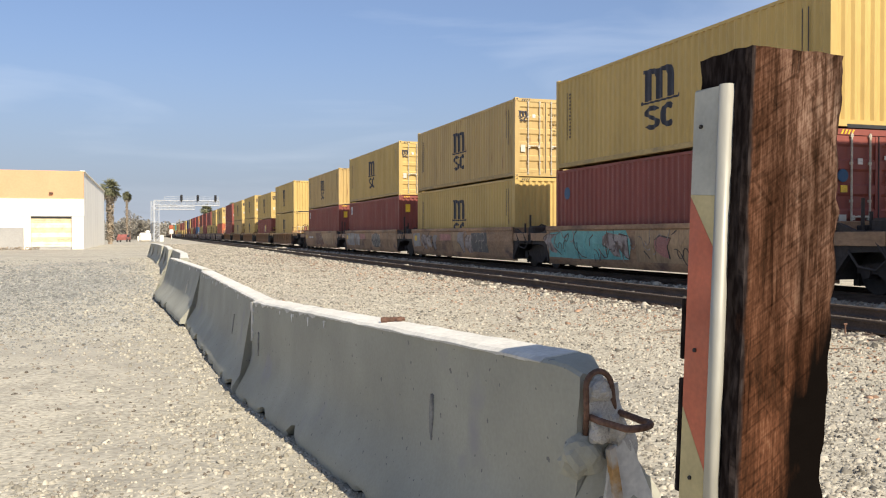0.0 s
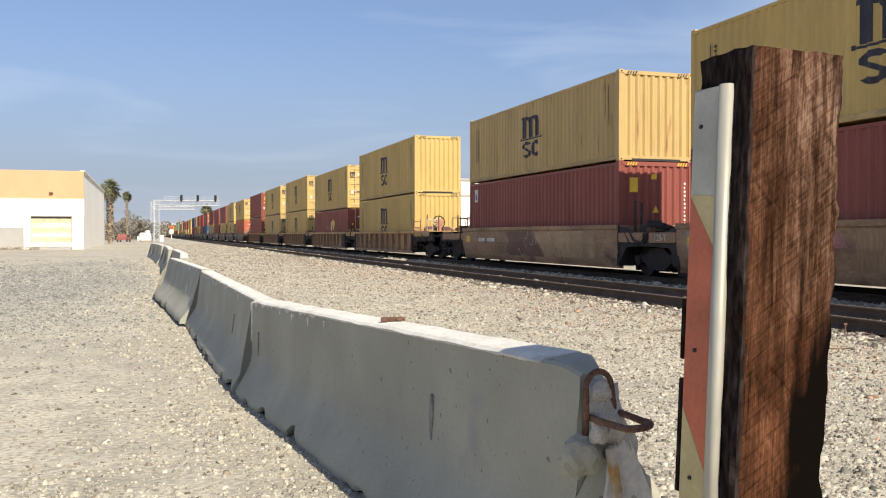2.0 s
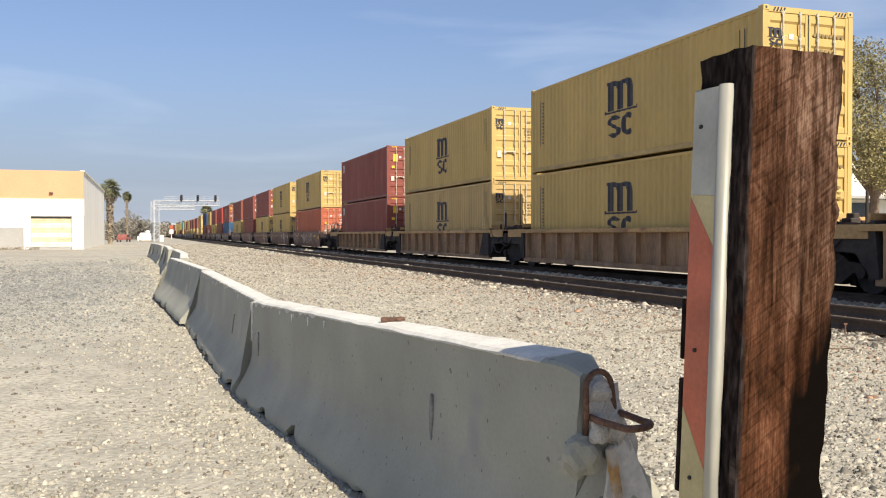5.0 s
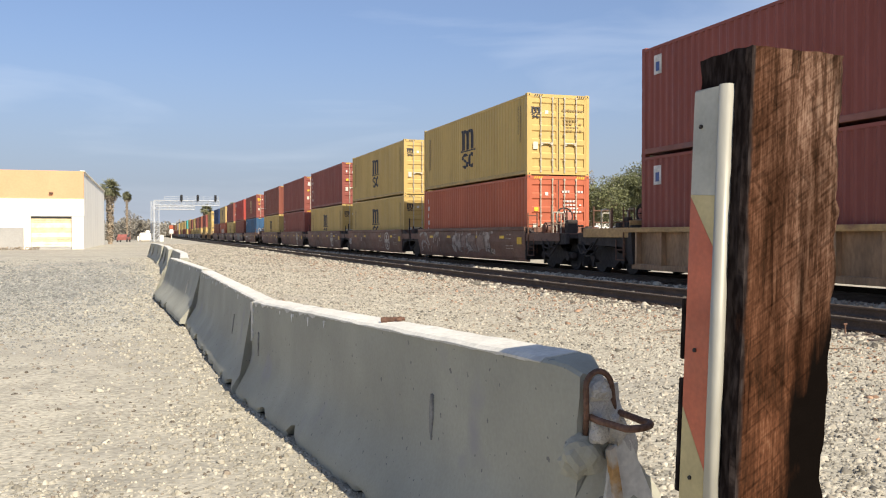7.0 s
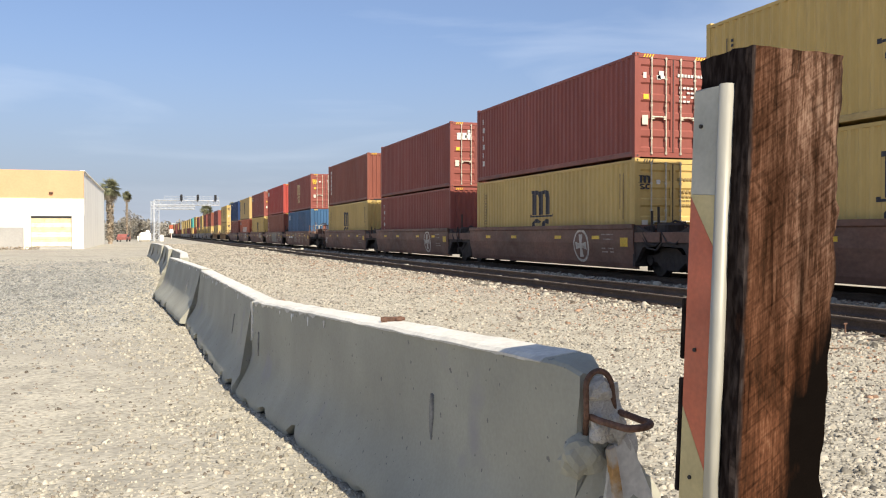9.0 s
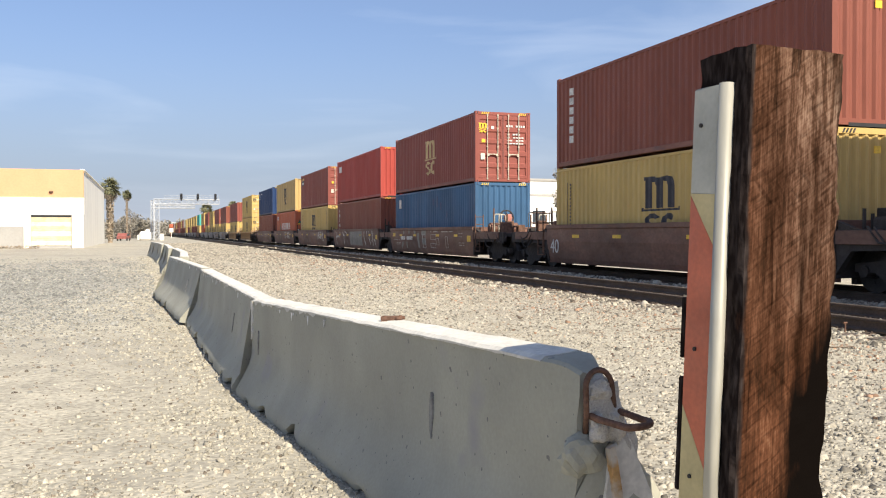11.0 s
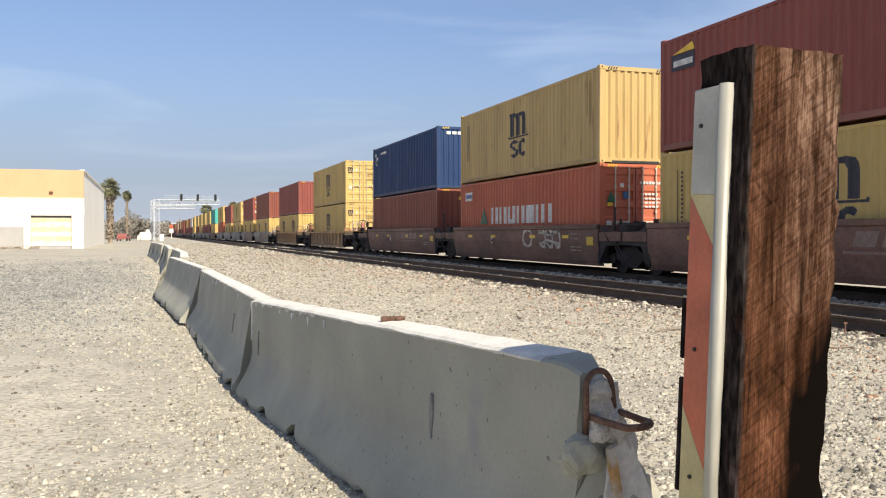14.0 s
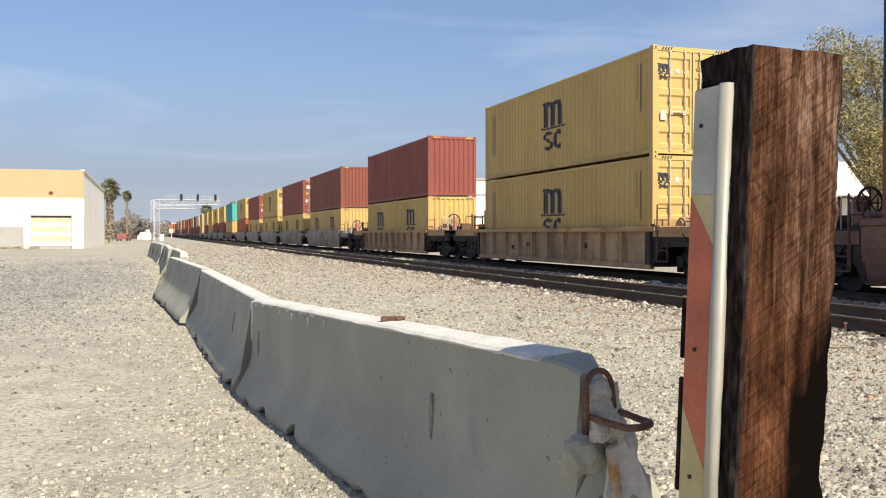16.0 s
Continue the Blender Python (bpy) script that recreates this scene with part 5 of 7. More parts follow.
def lettering(u_start, u_end, z0, z1, shapes):
    """Large plain strokes in a row on a side wall; shapes names each sign as strokes in a unit cell."""
    cell = collections.defaultdict(lambda: [(0, 1, 0, 1)], {"I": [(.3, .7, 0, 1)], "P": [(0, .36, 0, 1), (.64, 1, 0, 1)], "Q": [(0, .36, 0, 1), (.36, .64, 0, .25), (.64, 1, 0, 1)]})
    n = len(shapes)
    w = (u_end - u_start) / n
    out = []
    for k, c in enumerate(shapes):
        for a, b, lo, hi in cell[c]:
            out.append((u_start + (k + a * 0.78) * w, u_start + (k + b * 0.78) * w, z0 + lo * (z1 - z0), z0 + hi * (z1 - z0)))
    return [(min(a, b), max(a, b), c, d) for a, b, c, d in out]


def build_container(colour, end, label, deco, rng, length=LENGTH, detail=2, low=False):
    """A 40 ft high-cube box (or a 20 ft one): near end at y = 0, floor at z = 0."""
    c = tagged(new("shipping_container"), label, "container", "containers on the train")
    SPAN[c.name] = length
    h = WIDTH / 2
    put("side_panel", side_data(length), c, colour, pose(-h + 0.006, 0.14, 0))
    put("side_panel", side_data(length), c, colour, pose(h - 0.006, length - 0.14, 0, 0, 0, 180))
    put("frame", frame_data(length), c, colour)
    put("roof", roof_data(length), c, colour)
    for sx in (-1, 1):
        put("bottom_rail", rail_data(length), c, dusty(colour), Matrix.Diagonal((sx, 1, 1, 1)), "dust-covered bottom rail")
    put("end_panel", end_data(), c, colour, pose(0, length, 0, 0, 0, 180))
    if detail:
        for sx in (-1, 1):
            for y in (0.085, length - 0.085):
                for z in (0.058, HIGH - 0.058):
                    cast = put("corner_casting", casting_data(), c, colour, pose(sx * (h - 0.082), y - (0.006 if y < 1 else -0.006), z))
                    if detail > 1 and y < 1:
                        put("casting_hole", hole_data(), cast)
    if end == "door":
        for k, sx in enumerate((-1, 1)):
            leaf = put("door", door_data(), c, colour, pose(-1.095, 0, 0) if k == 0 else Matrix.Translation((1.095, 0, 0)) @ Matrix.Diagonal((-1, 1, 1, 1)))
            if detail:
                for j, u in enumerate((0.40, 0.86)):
                    put("locking_bar", bar_data(), leaf, at=pose(u, 0, 0), label="galvanised locking bar" if colour is not RED else "painted locking bar")
                    if detail > 1:
                        put("handle", handle_data(), leaf, at=pose(u, 0, 0) if j == 0 else pose(u, 0, 0) @ Matrix.Diagonal((-1, 1, 1, 1)))
        if detail > 1:
            bm = bmesh.new()
            box(bm, -0.012, 0.012, 0.0, 0.03, 0.17, HIGH - 0.15)
            part("door_seal", bm, SEAL, c)
            marks(script(0.15, 1.0, 2.28, 2.37, 8, rng), "number_lettering", WHITE if colour not in YELLOWS else FAINT, c, "end")
            marks(script(0.2, 0.8, 1.95, 2.02, 5, rng) + script(0.2, 0.95, 1.82, 1.88, 6, rng) + script(0.2, 0.95, 1.70, 1.76, 6, rng)
                  + script(0.2, 0.95, 1.58, 1.64, 6, rng), "data_lettering", WHITE if colour not in YELLOWS else FAINT, c, "end")
            marks([(-0.52, -0.40, 2.18, 2.30)], "white_label", WHITE, c, "end")
            marks([(-0.98, -0.80, 0.92, 1.18)], "paper_label", IVORY, c, "end")
            if colour not in YELLOWS:
                marks([(-0.94, -0.78, 1.62, 1.76)], "yellow_label", SIGNAL_YELLOW, c, "end")
    else:
        put("end_panel", end_data(), c, colour)
        if detail > 1:
            if rng.random() < 0.55 and colour is not BLUE:
                marks([(-0.78, -0.62, 2.1, 2.24)] if end == "door" else [(-0.15, 0.02, 2.38, 2.53)], "yellow_label", SIGNAL_YELLOW, c, "end")
    if detail > 1 and end == "panel":
        # no hollow here: the recess's shade is a flat black slab
        marks([(-0.80, 0.80, 0.005, 0.078)], "sill_recess", LAMP_BLACK, c, "end", "flat black slab painted as the shade of a sill recess", 0.010)
    if detail > 1:
        # slanting hazard bars on the header, height marks on the corners
        for s in (-1, 1):
            bm = bmesh.new()
            for k in range(4):
                x = s * (0.70 + 0.085 * k)
                prism(bm, [(x, HIGH - 0.125), (x + 0.04, HIGH - 0.125), (x + 0.085, HIGH - 0.035), (x + 0.045, HIGH - 0.035)], 1, -0.004, 0.01)
            tagged(part("hazard_marking", bm, SIGNAL_YELLOW if colour not in YELLOWS else INK, c), kind="stuff")
        bars = INK
    if detail > 1 and colour in YELLOWS and length > 10:
        marks(script(length - 1.02, length - 0.94, 0.95, 2.4, 13, rng, True) + [(length - 0.80, length - 0.775, 0.9, 2.4)], "upright_lettering", bars, c, "side")
        marks([(0.60, 0.625, 1.2, 2.5), (0.78, 0.80, 1.5, 2.5)], "upright_lettering", bars, c, "side")
    ink = INK
    for d in deco:
        if d == "comb":
            emblem(1.54, length / 2, 0.68, INK, c, "side", "dark blue painted emblem")
        elif d == "comb_end":
            emblem(0.37, 0.885, 2.03, INK, c, "end", "small dark blue emblem")
        elif d == "comb_tan":
            emblem(1.54, length / 2, 0.68, TAN_MARK, c, "side", "tan painted emblem")
            emblem(0.37, 0.885, 2.03, SIGNAL_YELLOW, c, "end", "small yellow emblem")
        elif d == "white_square":
            marks([(length - 0.95, length - 0.6, 2.1, 2.6)], "white_sticker", WHITE, c, "side", "white sticker")
            marks([(length - 0.86, length - 0.69, 2.18, 2.42)], "blue_sticker", STICKER_BLUE, c, "side", "blue sticker on white", 0.007)
            marks([(-0.86, -0.60, 2.0, 2.42)], "yellow_label", SIGNAL_YELLOW, c, "end", "yellow warning label")
            bm = bmesh.new()
            prism(bm, [(-0.12, 1.42), (0.10, 1.42), (-0.01, 1.62)], 1, 0.004, 0.02)
            part("warning_triangle", bm, SIGNAL_YELLOW, c, "small yellow triangle")
            marks(script(0.93, 0.99, 0.95, 2.35, 12, rng, True), "upright_lettering", WHITE, c, "end")
        elif d == "disc":
            bm = bmesh.new()
            prism(bm, [(length - 0.8 + 0.2 * math.cos(k * 0.5236), 2.1 + 0.2 * math.sin(k * 0.5236)) for k in range(12)], 0, -h - 0.004, -h + 0.004)
            part("blue_disc", bm, BLUE, c, "pale blue round sticker")
            bm = bmesh.new()
            prism(bm, [(-0.9 + 0.13 * math.cos(k * 0.5236), 1.95 + 0.13 * math.sin(k * 0.5236)) for k in range(12)], 1, -0.008, 0.012)
            part("blue_disc", bm, BLUE, c, "pale blue round sticker")
        elif d == "end_word":
            marks(mirrored(lettering(0.2, 0.95, 2.1, 2.4, "BBB")), "painted_word", WHITE, c, "end", "white painted strokes")
            marks([(-0.4, -0.28, 2.42, 2.54)], "white_dot", WHITE, c, "end")
        elif d == "end_sign":
            marks([(-0.5, -0.2, 2.2, 2.28), (-0.45, -0.3, 2.28, 2.42), (-0.95, -0.85, 2.2, 2.36)], "painted_word", WHITE, c, "end", "white painted sign")
        elif d == "tall_word":
            marks([(length - 1.15, length - 0.85, 0.75 + 0.3 * k, 0.97 + 0.3 * k) for k in range(6)], "painted_word", WHITE, c, "side", "white upright painted strokes")
        elif d == "curl_word":
            marks([(length - 0.75 + 0.05 * (k % 2), length - 0.6 + 0.05 * (k % 2), 0.6 + 0.33 * k, 0.8 + 0.33 * k) for k in range(6)], "painted_word", WHITE, c, "side", "white upright painted strokes")
        elif d == "corner_word":
            marks(lettering(length - 1.45, length - 0.55, 2.1, 2.5, "BBB"), "painted_word", WHITE, c, "side", "white painted strokes")
        elif d == "corner_badge":
            marks([(length - 1.5, length - 0.5, 2.0, 2.4)], "badge", INK, c, "side", "dark badge with pale bars")
            marks([(length - 1.42, length - 0.6, 2.1, 2.25)], "badge_stripe", WHITE, c, "side", "", 0.008)
            bm = bmesh.new()
            prism(bm, [(length - 1.5, 2.42), (length - 0.55, 2.42), (length - 1.4, 2.62)], 0, -h - 0.005, -h + 0.002)
            part("badge_flash", bm, SIGNAL_YELLOW, c, "yellow flash")
        elif d == "big_word":
            marks(lettering(WORD[0], WORD[1], 1.17, 1.80, "PPQPBPI")[::1], "painted_word", WHITE, c, "side", "large white painted strokes")
            bm = bmesh.new()
            prism(bm, [(WORD[0] + 0.35, 1.17), (WORD[0] + 1.15, 1.17), (WORD[0] + 0.75, 1.82)], 0, -h - 0.005, -h + 0.002)
            part("green_triangle", bm, TEAL_DARK, c, "green painted triangle")
            marks([(length - 1.4, length - 0.6, 2.15, 2.5)], "white_panel", WHITE, c, "side")
            marks([(length - 1.35, length - 0.7, 2.25, 2.4)], "badge_stripe", STICKER_BLUE, c, "side", "", 0.008)
            bm = bmesh.new()
            prism(bm, [(-0.98, 1.72), (-0.66, 1.72), (-0.82, 2.06)], 1, 0.006, 0.022)
            part("green_triangle", bm, TEAL_DARK, c, "small dark green triangle")
            marks([(-0.42, -0.24, 1.84, 2.05)], "blue_sticker", BLUE, c, "end", "blue sticker")
        elif d == "shield_word":
            marks([(5.32, 5.62, 1.2, 1.95)], "white_stripe", WHITE, c, "side", "white painted stripe")
            marks(lettering(7.5, 5.4, 1.32, 1.62, "PPPP"), "painted_word", TAN_MARK, c, "side", "yellow painted strokes")
            bm = bmesh.new()
            prism(bm, [(4.8 - 0.46 * math.cos(k * 0.5236) * (1 if k < 6 else 0.7), 1.68 + 0.44 * math.sin(k * 0.5236)) for k in range(12)], 0, -h - 0.005, -h + 0.002)
            part("painted_shield", bm, SIGNAL_YELLOW, c, "yellow painted shield")
        elif d == "navy_word":
            bm = bmesh.new()
            rr = random.Random(3)
            for _ in range(9):
                u, v = length - 0.9 + rr.uniform(-0.4, 0.4), 2.25 + rr.uniform(-0.3, 0.25)
                prism(bm, [(u + rr.uniform(.08, .22) * math.cos(k * 1.047), v + rr.uniform(.06, .16) * math.sin(k * 1.047)) for k in range(6)], 0, -h - 0.005, -h + 0.002)
            part("painted_splash", bm, WHITE, c, "white painted splash")
            marks(lettering(length - 1.6, length - 3.0, 2.42, 2.55, "BBBBBB"), "painted_word", WHITE, c, "side", "white painted strokes")
            marks(lettering(-0.75, 0.9, 2.52, 2.66, "BBBBBB"), "painted_word", WHITE, c, "end", "white painted strokes")
        elif d == "smears":
            marks([(4.9, 5.05, 2.0, 2.5), (5.5, 5.7, 2.1, 2.4), (3.6, 3.7, 1.5, 1.8), (4.4, 4.6, 1.85, 2.2)], "dark_smear", NAVY, c, "side", "dark smears")
            marks([(length - 1.1, length - 0.7, 2.1, 2.55)], "white_sticker", WHITE, c, "side", "white sticker")
    if low:
        # a box of the lower standard height
        for ob in c.children:
            ob.matrix_basis = Matrix.Diagonal((1, 1, 2.591 / HIGH, 1)) @ ob.matrix_basis
    return c


def mirrored(boxes):
    return [(-b, -a, c, d) for a, b, c, d in boxes]


WELL = 12.75


def wheel_data():
    def make():
        bm = bmesh.new()
        rod(bm, (-0.95, 0, 0), (0.95, 0, 0), 0.08, 10)
        for s in (-1, 1):
            rod(bm, (s * 0.69, 0, 0), (s * 0.82, 0, 0), 0.42, 22)
            rod(bm, (s * 0.66, 0, 0), (s * 0.69, 0, 0), 0.45, 22)
            rod(bm, (s * 0.82, 0, 0), (s * 0.90, 0, 0), 0.14, 10)
            for k in range(3):
                a = k * 2.094
                box(bm, s * 0.82, s * 0.835, 0.22 * math.cos(a) - 0.04, 0.22 * math.cos(a) + 0.04, 0.22 * math.sin(a) - 0.04, 0.22 * math.sin(a) + 0.04)
        return data(bm, "wheelset", WHEEL_STEEL)
    return shared("wheel", make)


def truck_data():
    def make():
        bm = bmesh.new()
        for s in (-1, 1):
            x0, x1 = s * 0.93, s * 1.07
            prism(bm, [(-1.15, 0.40), (-1.15, 0.56), (-0.55, 0.62), (-0.30, 0.78), (0.30, 0.78), (0.55, 0.62), (1.15, 0.56), (1.15, 0.40), (0.65, 0.40),
                       (0.35, 0.20), (-0.35, 0.20), (-0.65, 0.40)], 0, min(x0, x1), max(x0, x1))
            for y in (-0.89, 0.89):
                rod(bm, (s * 0.9, y, 0.42), (s * 1.12, y, 0.42), 0.12, 10)
            for y in (-0.18, 0, 0.18):
                rod(bm, (s * 1.0, y, 0.22), (s * 1.0, y, 0.52), 0.075, 8)
        box(bm, -1.05, 1.05, -0.2, 0.2, 0.42, 0.72, 0.03)
        rod(bm, (0, 0, 0.7), (0, 0, 0.85), 0.2, 12)
        # spring plank, brake beams with their heads, pull rods
        box(bm, -0.95, 0.95, -0.30, 0.30, 0.16, 0.30, 0.02)
        for y in (-1.42, -0.40, 0.40, 1.42):
            box(bm, -0.80, 0.80, y - 0.05, y + 0.05, 0.17, 0.40, 0.015)
            for s in (-0.75, 0.75):
                box(bm, s - 0.09, s + 0.09, y - 0.07, y + 0.07, 0.14, 0.50, 0.015)
        for x in (-0.35, 0.35):
            rod(bm, (x, -1.42, 0.30), (x, 1.42, 0.30), 0.025, 6)
        return data(bm, "truck", UNDER)
    return shared("truck", make)


TRUCKS = []


def add_truck(car, y):
    t = put("truck", truck_data(), car, at=pose(0, y, 0))
    for dy in (-0.89, 0.89):
        w = put("wheelset", wheel_data(), t, at=pose(0, dy, 0.42))
        TRUCKS.append((w, dy))


CREASE = 0.88


def tuck(z):
    """How far the lower half of a slab side is drawn in."""
    return 0.075 * max(0.0, CREASE - z) / 0.56


def smooth_side(bm, s):
    """Slab side of a well: rolled top sill, lower half drawn in below a crease, turned-in bottom flange."""
    x = s * 1.42
    prism(bm, [(x, 1.42), (x + s * 0.05, 1.42), (x + s * 0.05, 1.30), (x + s * 0.015, 1.27), (x + s * 0.015, CREASE), (x + s * (0.015 - tuck(0.34)), 0.34), (x - s * 0.10, 0.195),
               (x - s * 0.20, 0.19), (x - s * 0.20, 0.26), (x - s * 0.12, 0.36), (x - s * 0.05, CREASE), (x - s * 0.05, 1.42)], 1, 0, WELL)


def press_on(car):
    """Lay the painted shapes of a slab side round its crease."""
    for ob in car.children:
        if ob.type == "MESH" and ob.data.users == 1 and ob.name.split(".")[0] in PAINTED:
            bm = bmesh.new()
            bm.from_mesh(ob.data)
            bmesh.ops.bisect_plane(bm, geom=bm.verts[:] + bm.edges[:] + bm.faces[:], plane_co=(0, 0, CREASE), plane_no=(0, 0, 1))
            for v in bm.verts:
                v.co.x += tuck(v.co.z)
            bm.to_mesh(ob.data)
            bm.free()


PAINTED = {"sprayed_patch", "sprayed_stroke", "sprayed_outline", "yellow_reflector", "yellow_panel", "side_lettering", "emblem_rim", "emblem_field", "emblem_spoke", "emblem_hub",
           "number_panel", "number_lettering", "owner_lettering", "owner_stripe", "primer_patch", "stencil_frame"}


def smooth_data():
    def make():
        bm = bmesh.new()
        smooth_side(bm, 1)
        return data(bm, "side_sill", CAR_BROWN)
    return shared("smooth", make)


def ribbed_data():
    def make():
        bm = bmesh.new()
        x = 1.40
        box(bm, x - 0.13, x - 0.10, 0, WELL, 0.27, 1.30)
        box(bm, x - 0.14, x + 0.02, 0.1, WELL - 0.1, 0.205, 0.35, 0.01)
        return data(bm, "side_sill", CAR_OCHRE)
    return shared("ribbed", make)


def chord_data():
    def make():
        bm = bmesh.new()
        box(bm, 1.30, 1.50, -0.25, WELL + 0.25, 1.20, 1.33, 0.012)
        return data(bm, "top_chord", CHORD)
    return shared("chord", make)


def rib_data():
    def make():
        bm = bmesh.new()
        prism(bm, [(1.29, -0.04), (1.29, 0.04), (1.44, 0.04), (1.44, -0.04)], 2, 0.345, 1.202)
        return data(bm, "rib", CAR_OCHRE)
    return shared("rib", make)


def deck_data(reach):
    """Platform over a truck, from the well's end outwards."""
    def make():
        bm = bmesh.new()
        box(bm, -1.25, 1.25, 0, reach, 1.02, 1.14, 0.01)
        box(bm, -0.38, 0.38, -0.1, reach, 0.62, 1.03, 0.02)
        for s in (-1, 1):
            prism(bm, [(0, 0.30), (0.18, 0.52), (0.42, 0.80), (reach, 0.84), (reach, 1.18), (0.5, 1.22), (0, 1.40)], 0, min(s * 1.26, s * 1.38), max(s * 1.26, s * 1.38))
        box(bm, -1.4, 1.4, -0.06, 0.04, 0.27, 1.40)
        return data(bm, "end_deck", UNDER)
    return shared(("deck", reach), make)


def platform_data(reach):
    """The painted plate over an end deck, with its turned-down edges and treads."""
    def make():
        bm = bmesh.new()
        box(bm, -1.40, 1.40, 0.06, reach, 1.145, 1.195, 0.01)
        for s in (-1, 1):
            box(bm, s * 1.395, s * 1.425, 0.06, reach, 0.93, 1.19, 0.006)
        box(bm, -1.38, 1.38, 0.045, 0.10, 1.19, 1.40, 0.01)
        for k in range(3):
            box(bm, -1.36, 1.36, 0.25 + 0.3 * k, 0.29 + 0.3 * k, 1.193, 1.21)
        return data(bm, "end_platform", CAR_TAN)
    return shared(("platform", reach), make)


def gear(car, y, s, rng, paint_):
    """Brake wheel, air tank, handrails and ladder on a car's outer end; s: which way is outward."""
    for x in (-1.12, -0.55, 0.45, 1.12):
        bm = bmesh.new()
        rod(bm, (x, y + s * 1.5, 1.1), (x, y + s * 1.5, 1.1 + rng.uniform(0.75, 1.05)), 0.03, 6)
        part("rail_post", bm, RUSTY, car)
    for x0, x1, z in ((0.45, 1.12, 1.55), (0.45, 1.12, 1.95), (-1.12, -0.55, 1.5)):
        bm = bmesh.new()
        rod(bm, (x0, y + s * 1.5, z), (x1, y + s * 1.5, z), 0.022, 6)
        part("handrail", bm, RUSTY, car)
    bm = bmesh.new()
    c = Vector((-0.35, y + s * 0.9, 1.75))
    pts = [c + Vector((0.31 * math.cos(k * 0.3927), 0, 0.31 * math.sin(k * 0.3927))) for k in range(17)]
    tube(bm, pts, 0.03, 6)
    for k in range(8):
        rod(bm, c, pts[k * 2], 0.018, 5)
    part("brake_wheel", bm, UNDER, car, "dark spoked hand-brake wheel")
    bm = bmesh.new()
    rod(bm, c, c + Vector((0, s * 0.25, 0)), 0.07, 10)
    rod(bm, c + Vector((0, s * 0.10, 0)), c + Vector((0, s * 0.34, 0)), 0.15, 12, 0.12)
    box(bm, c.x - 0.1, c.x + 0.1, c.y + s * 0.15, c.y + s * 0.35, 1.1, 1.9, 0.03)
    part("brake_stand", bm, CASTING_RED, car, "faded red hand-brake housing")
    bm = bmesh.new()
    for a, b, r in ((-0.9, 0.25, 0.21),):
        rod(bm, (a, y + s * 0.55, 1.36), (b, y + s * 0.55, 1.36), r, 14)
        for e in (a - 0.05, b + 0.05):
            rod(bm, (min(e, a if e < a else b), y + s * 0.55, 1.36), (max(e, a if e < a else b), y + s * 0.55, 1.36), r * 0.75, 14)
    part("air_tank", bm, paint_, car, "round air tank on the end deck")
    bm = bmesh.new()
    for x in (-1.44, -1.1):
        rod(bm, (x, y + s * 0.3, 0.5), (x, y + s * 0.3, 1.9), 0.022, 6)
    for k in range(5):
        rod(bm, (-1.44, y + s * 0.3, 0.6 + 0.3 * k), (-1.1, y + s * 0.3, 0.6 + 0.3 * k), 0.018, 5)
    part("ladder", bm, RUSTY, car)
    bm = bmesh.new()
    box(bm, -0.12, 0.12, y + s * 2.5, y + s * 3.7, 0.58, 0.82, 0.03)
    box(bm, -0.2, 0.2, y + s * 3.4, y + s * 3.75, 0.5, 0.88, 0.05)
    rod(bm, (0.35, y + s * 2.6, 0.75), (0.2, y + s * 3.6, 0.35), 0.035, 6)
    part("coupler", bm, UNDER, car)
    for x in (-1.25, -0.78, 0.95):
        bm = bmesh.new()
        d = y + s * (1.9 if x < -1 else 1.2)
        tube(bm, [(x, d, 1.15), (x, d, 1.82), (x + 0.03, d, 1.88), (x + 0.25, d, 1.88), (x + 0.28, d, 1.82), (x + 0.28, d, 1.15)], 0.02, 6)
        part("grab_iron", bm, GALV, car, "pale bent grab iron")
    bm = bmesh.new()
    for k in range(2):
        z = 0.42 + 0.28 * k
        box(bm, -1.44, -1.40, y + s * 0.25, y + s * 0.75, z, z + 0.03)
    for d in (0.25, 0.72):
        box(bm, -1.438, -1.41, y + s * d, y + s * (d + 0.03), 0.42, 1.0)
    part("step_frame", bm, RUSTY, car)
    clutter(car, y, s, rng, 2.6, 9)


def small_gear(car, y, s, rng):
    """Posts and hoses between two wells that share a truck."""
    bm = bmesh.new()
    for x in (-1.15, -0.95, 0.9):
        rod(bm, (x, y + s * 0.5, 1.1), (x, y + s * 0.5, 1.1 + rng.uniform(0.35, 1.0)), 0.035, 6)
    box(bm, -1.1, -0.5, y + s * 0.6, y + s * 1.1, 1.12, 1.45, 0.06)
    box(bm, 0.1, 0.8, y + s * 0.7, y + s * 1.2, 1.12, 1.38, 0.06)
    tube(bm, [(-0.9, y + s * 0.4, 1.2), (-0.7, y + s * 0.9, 1.5), (-0.4, y + s * 1.4, 1.3), (0.2, y + s * 1.7, 1.2)], 0.03, 6)
    part("hose_rack", bm, UNDER, car)
    clutter(car, y, s, rng, 1.4, 6)


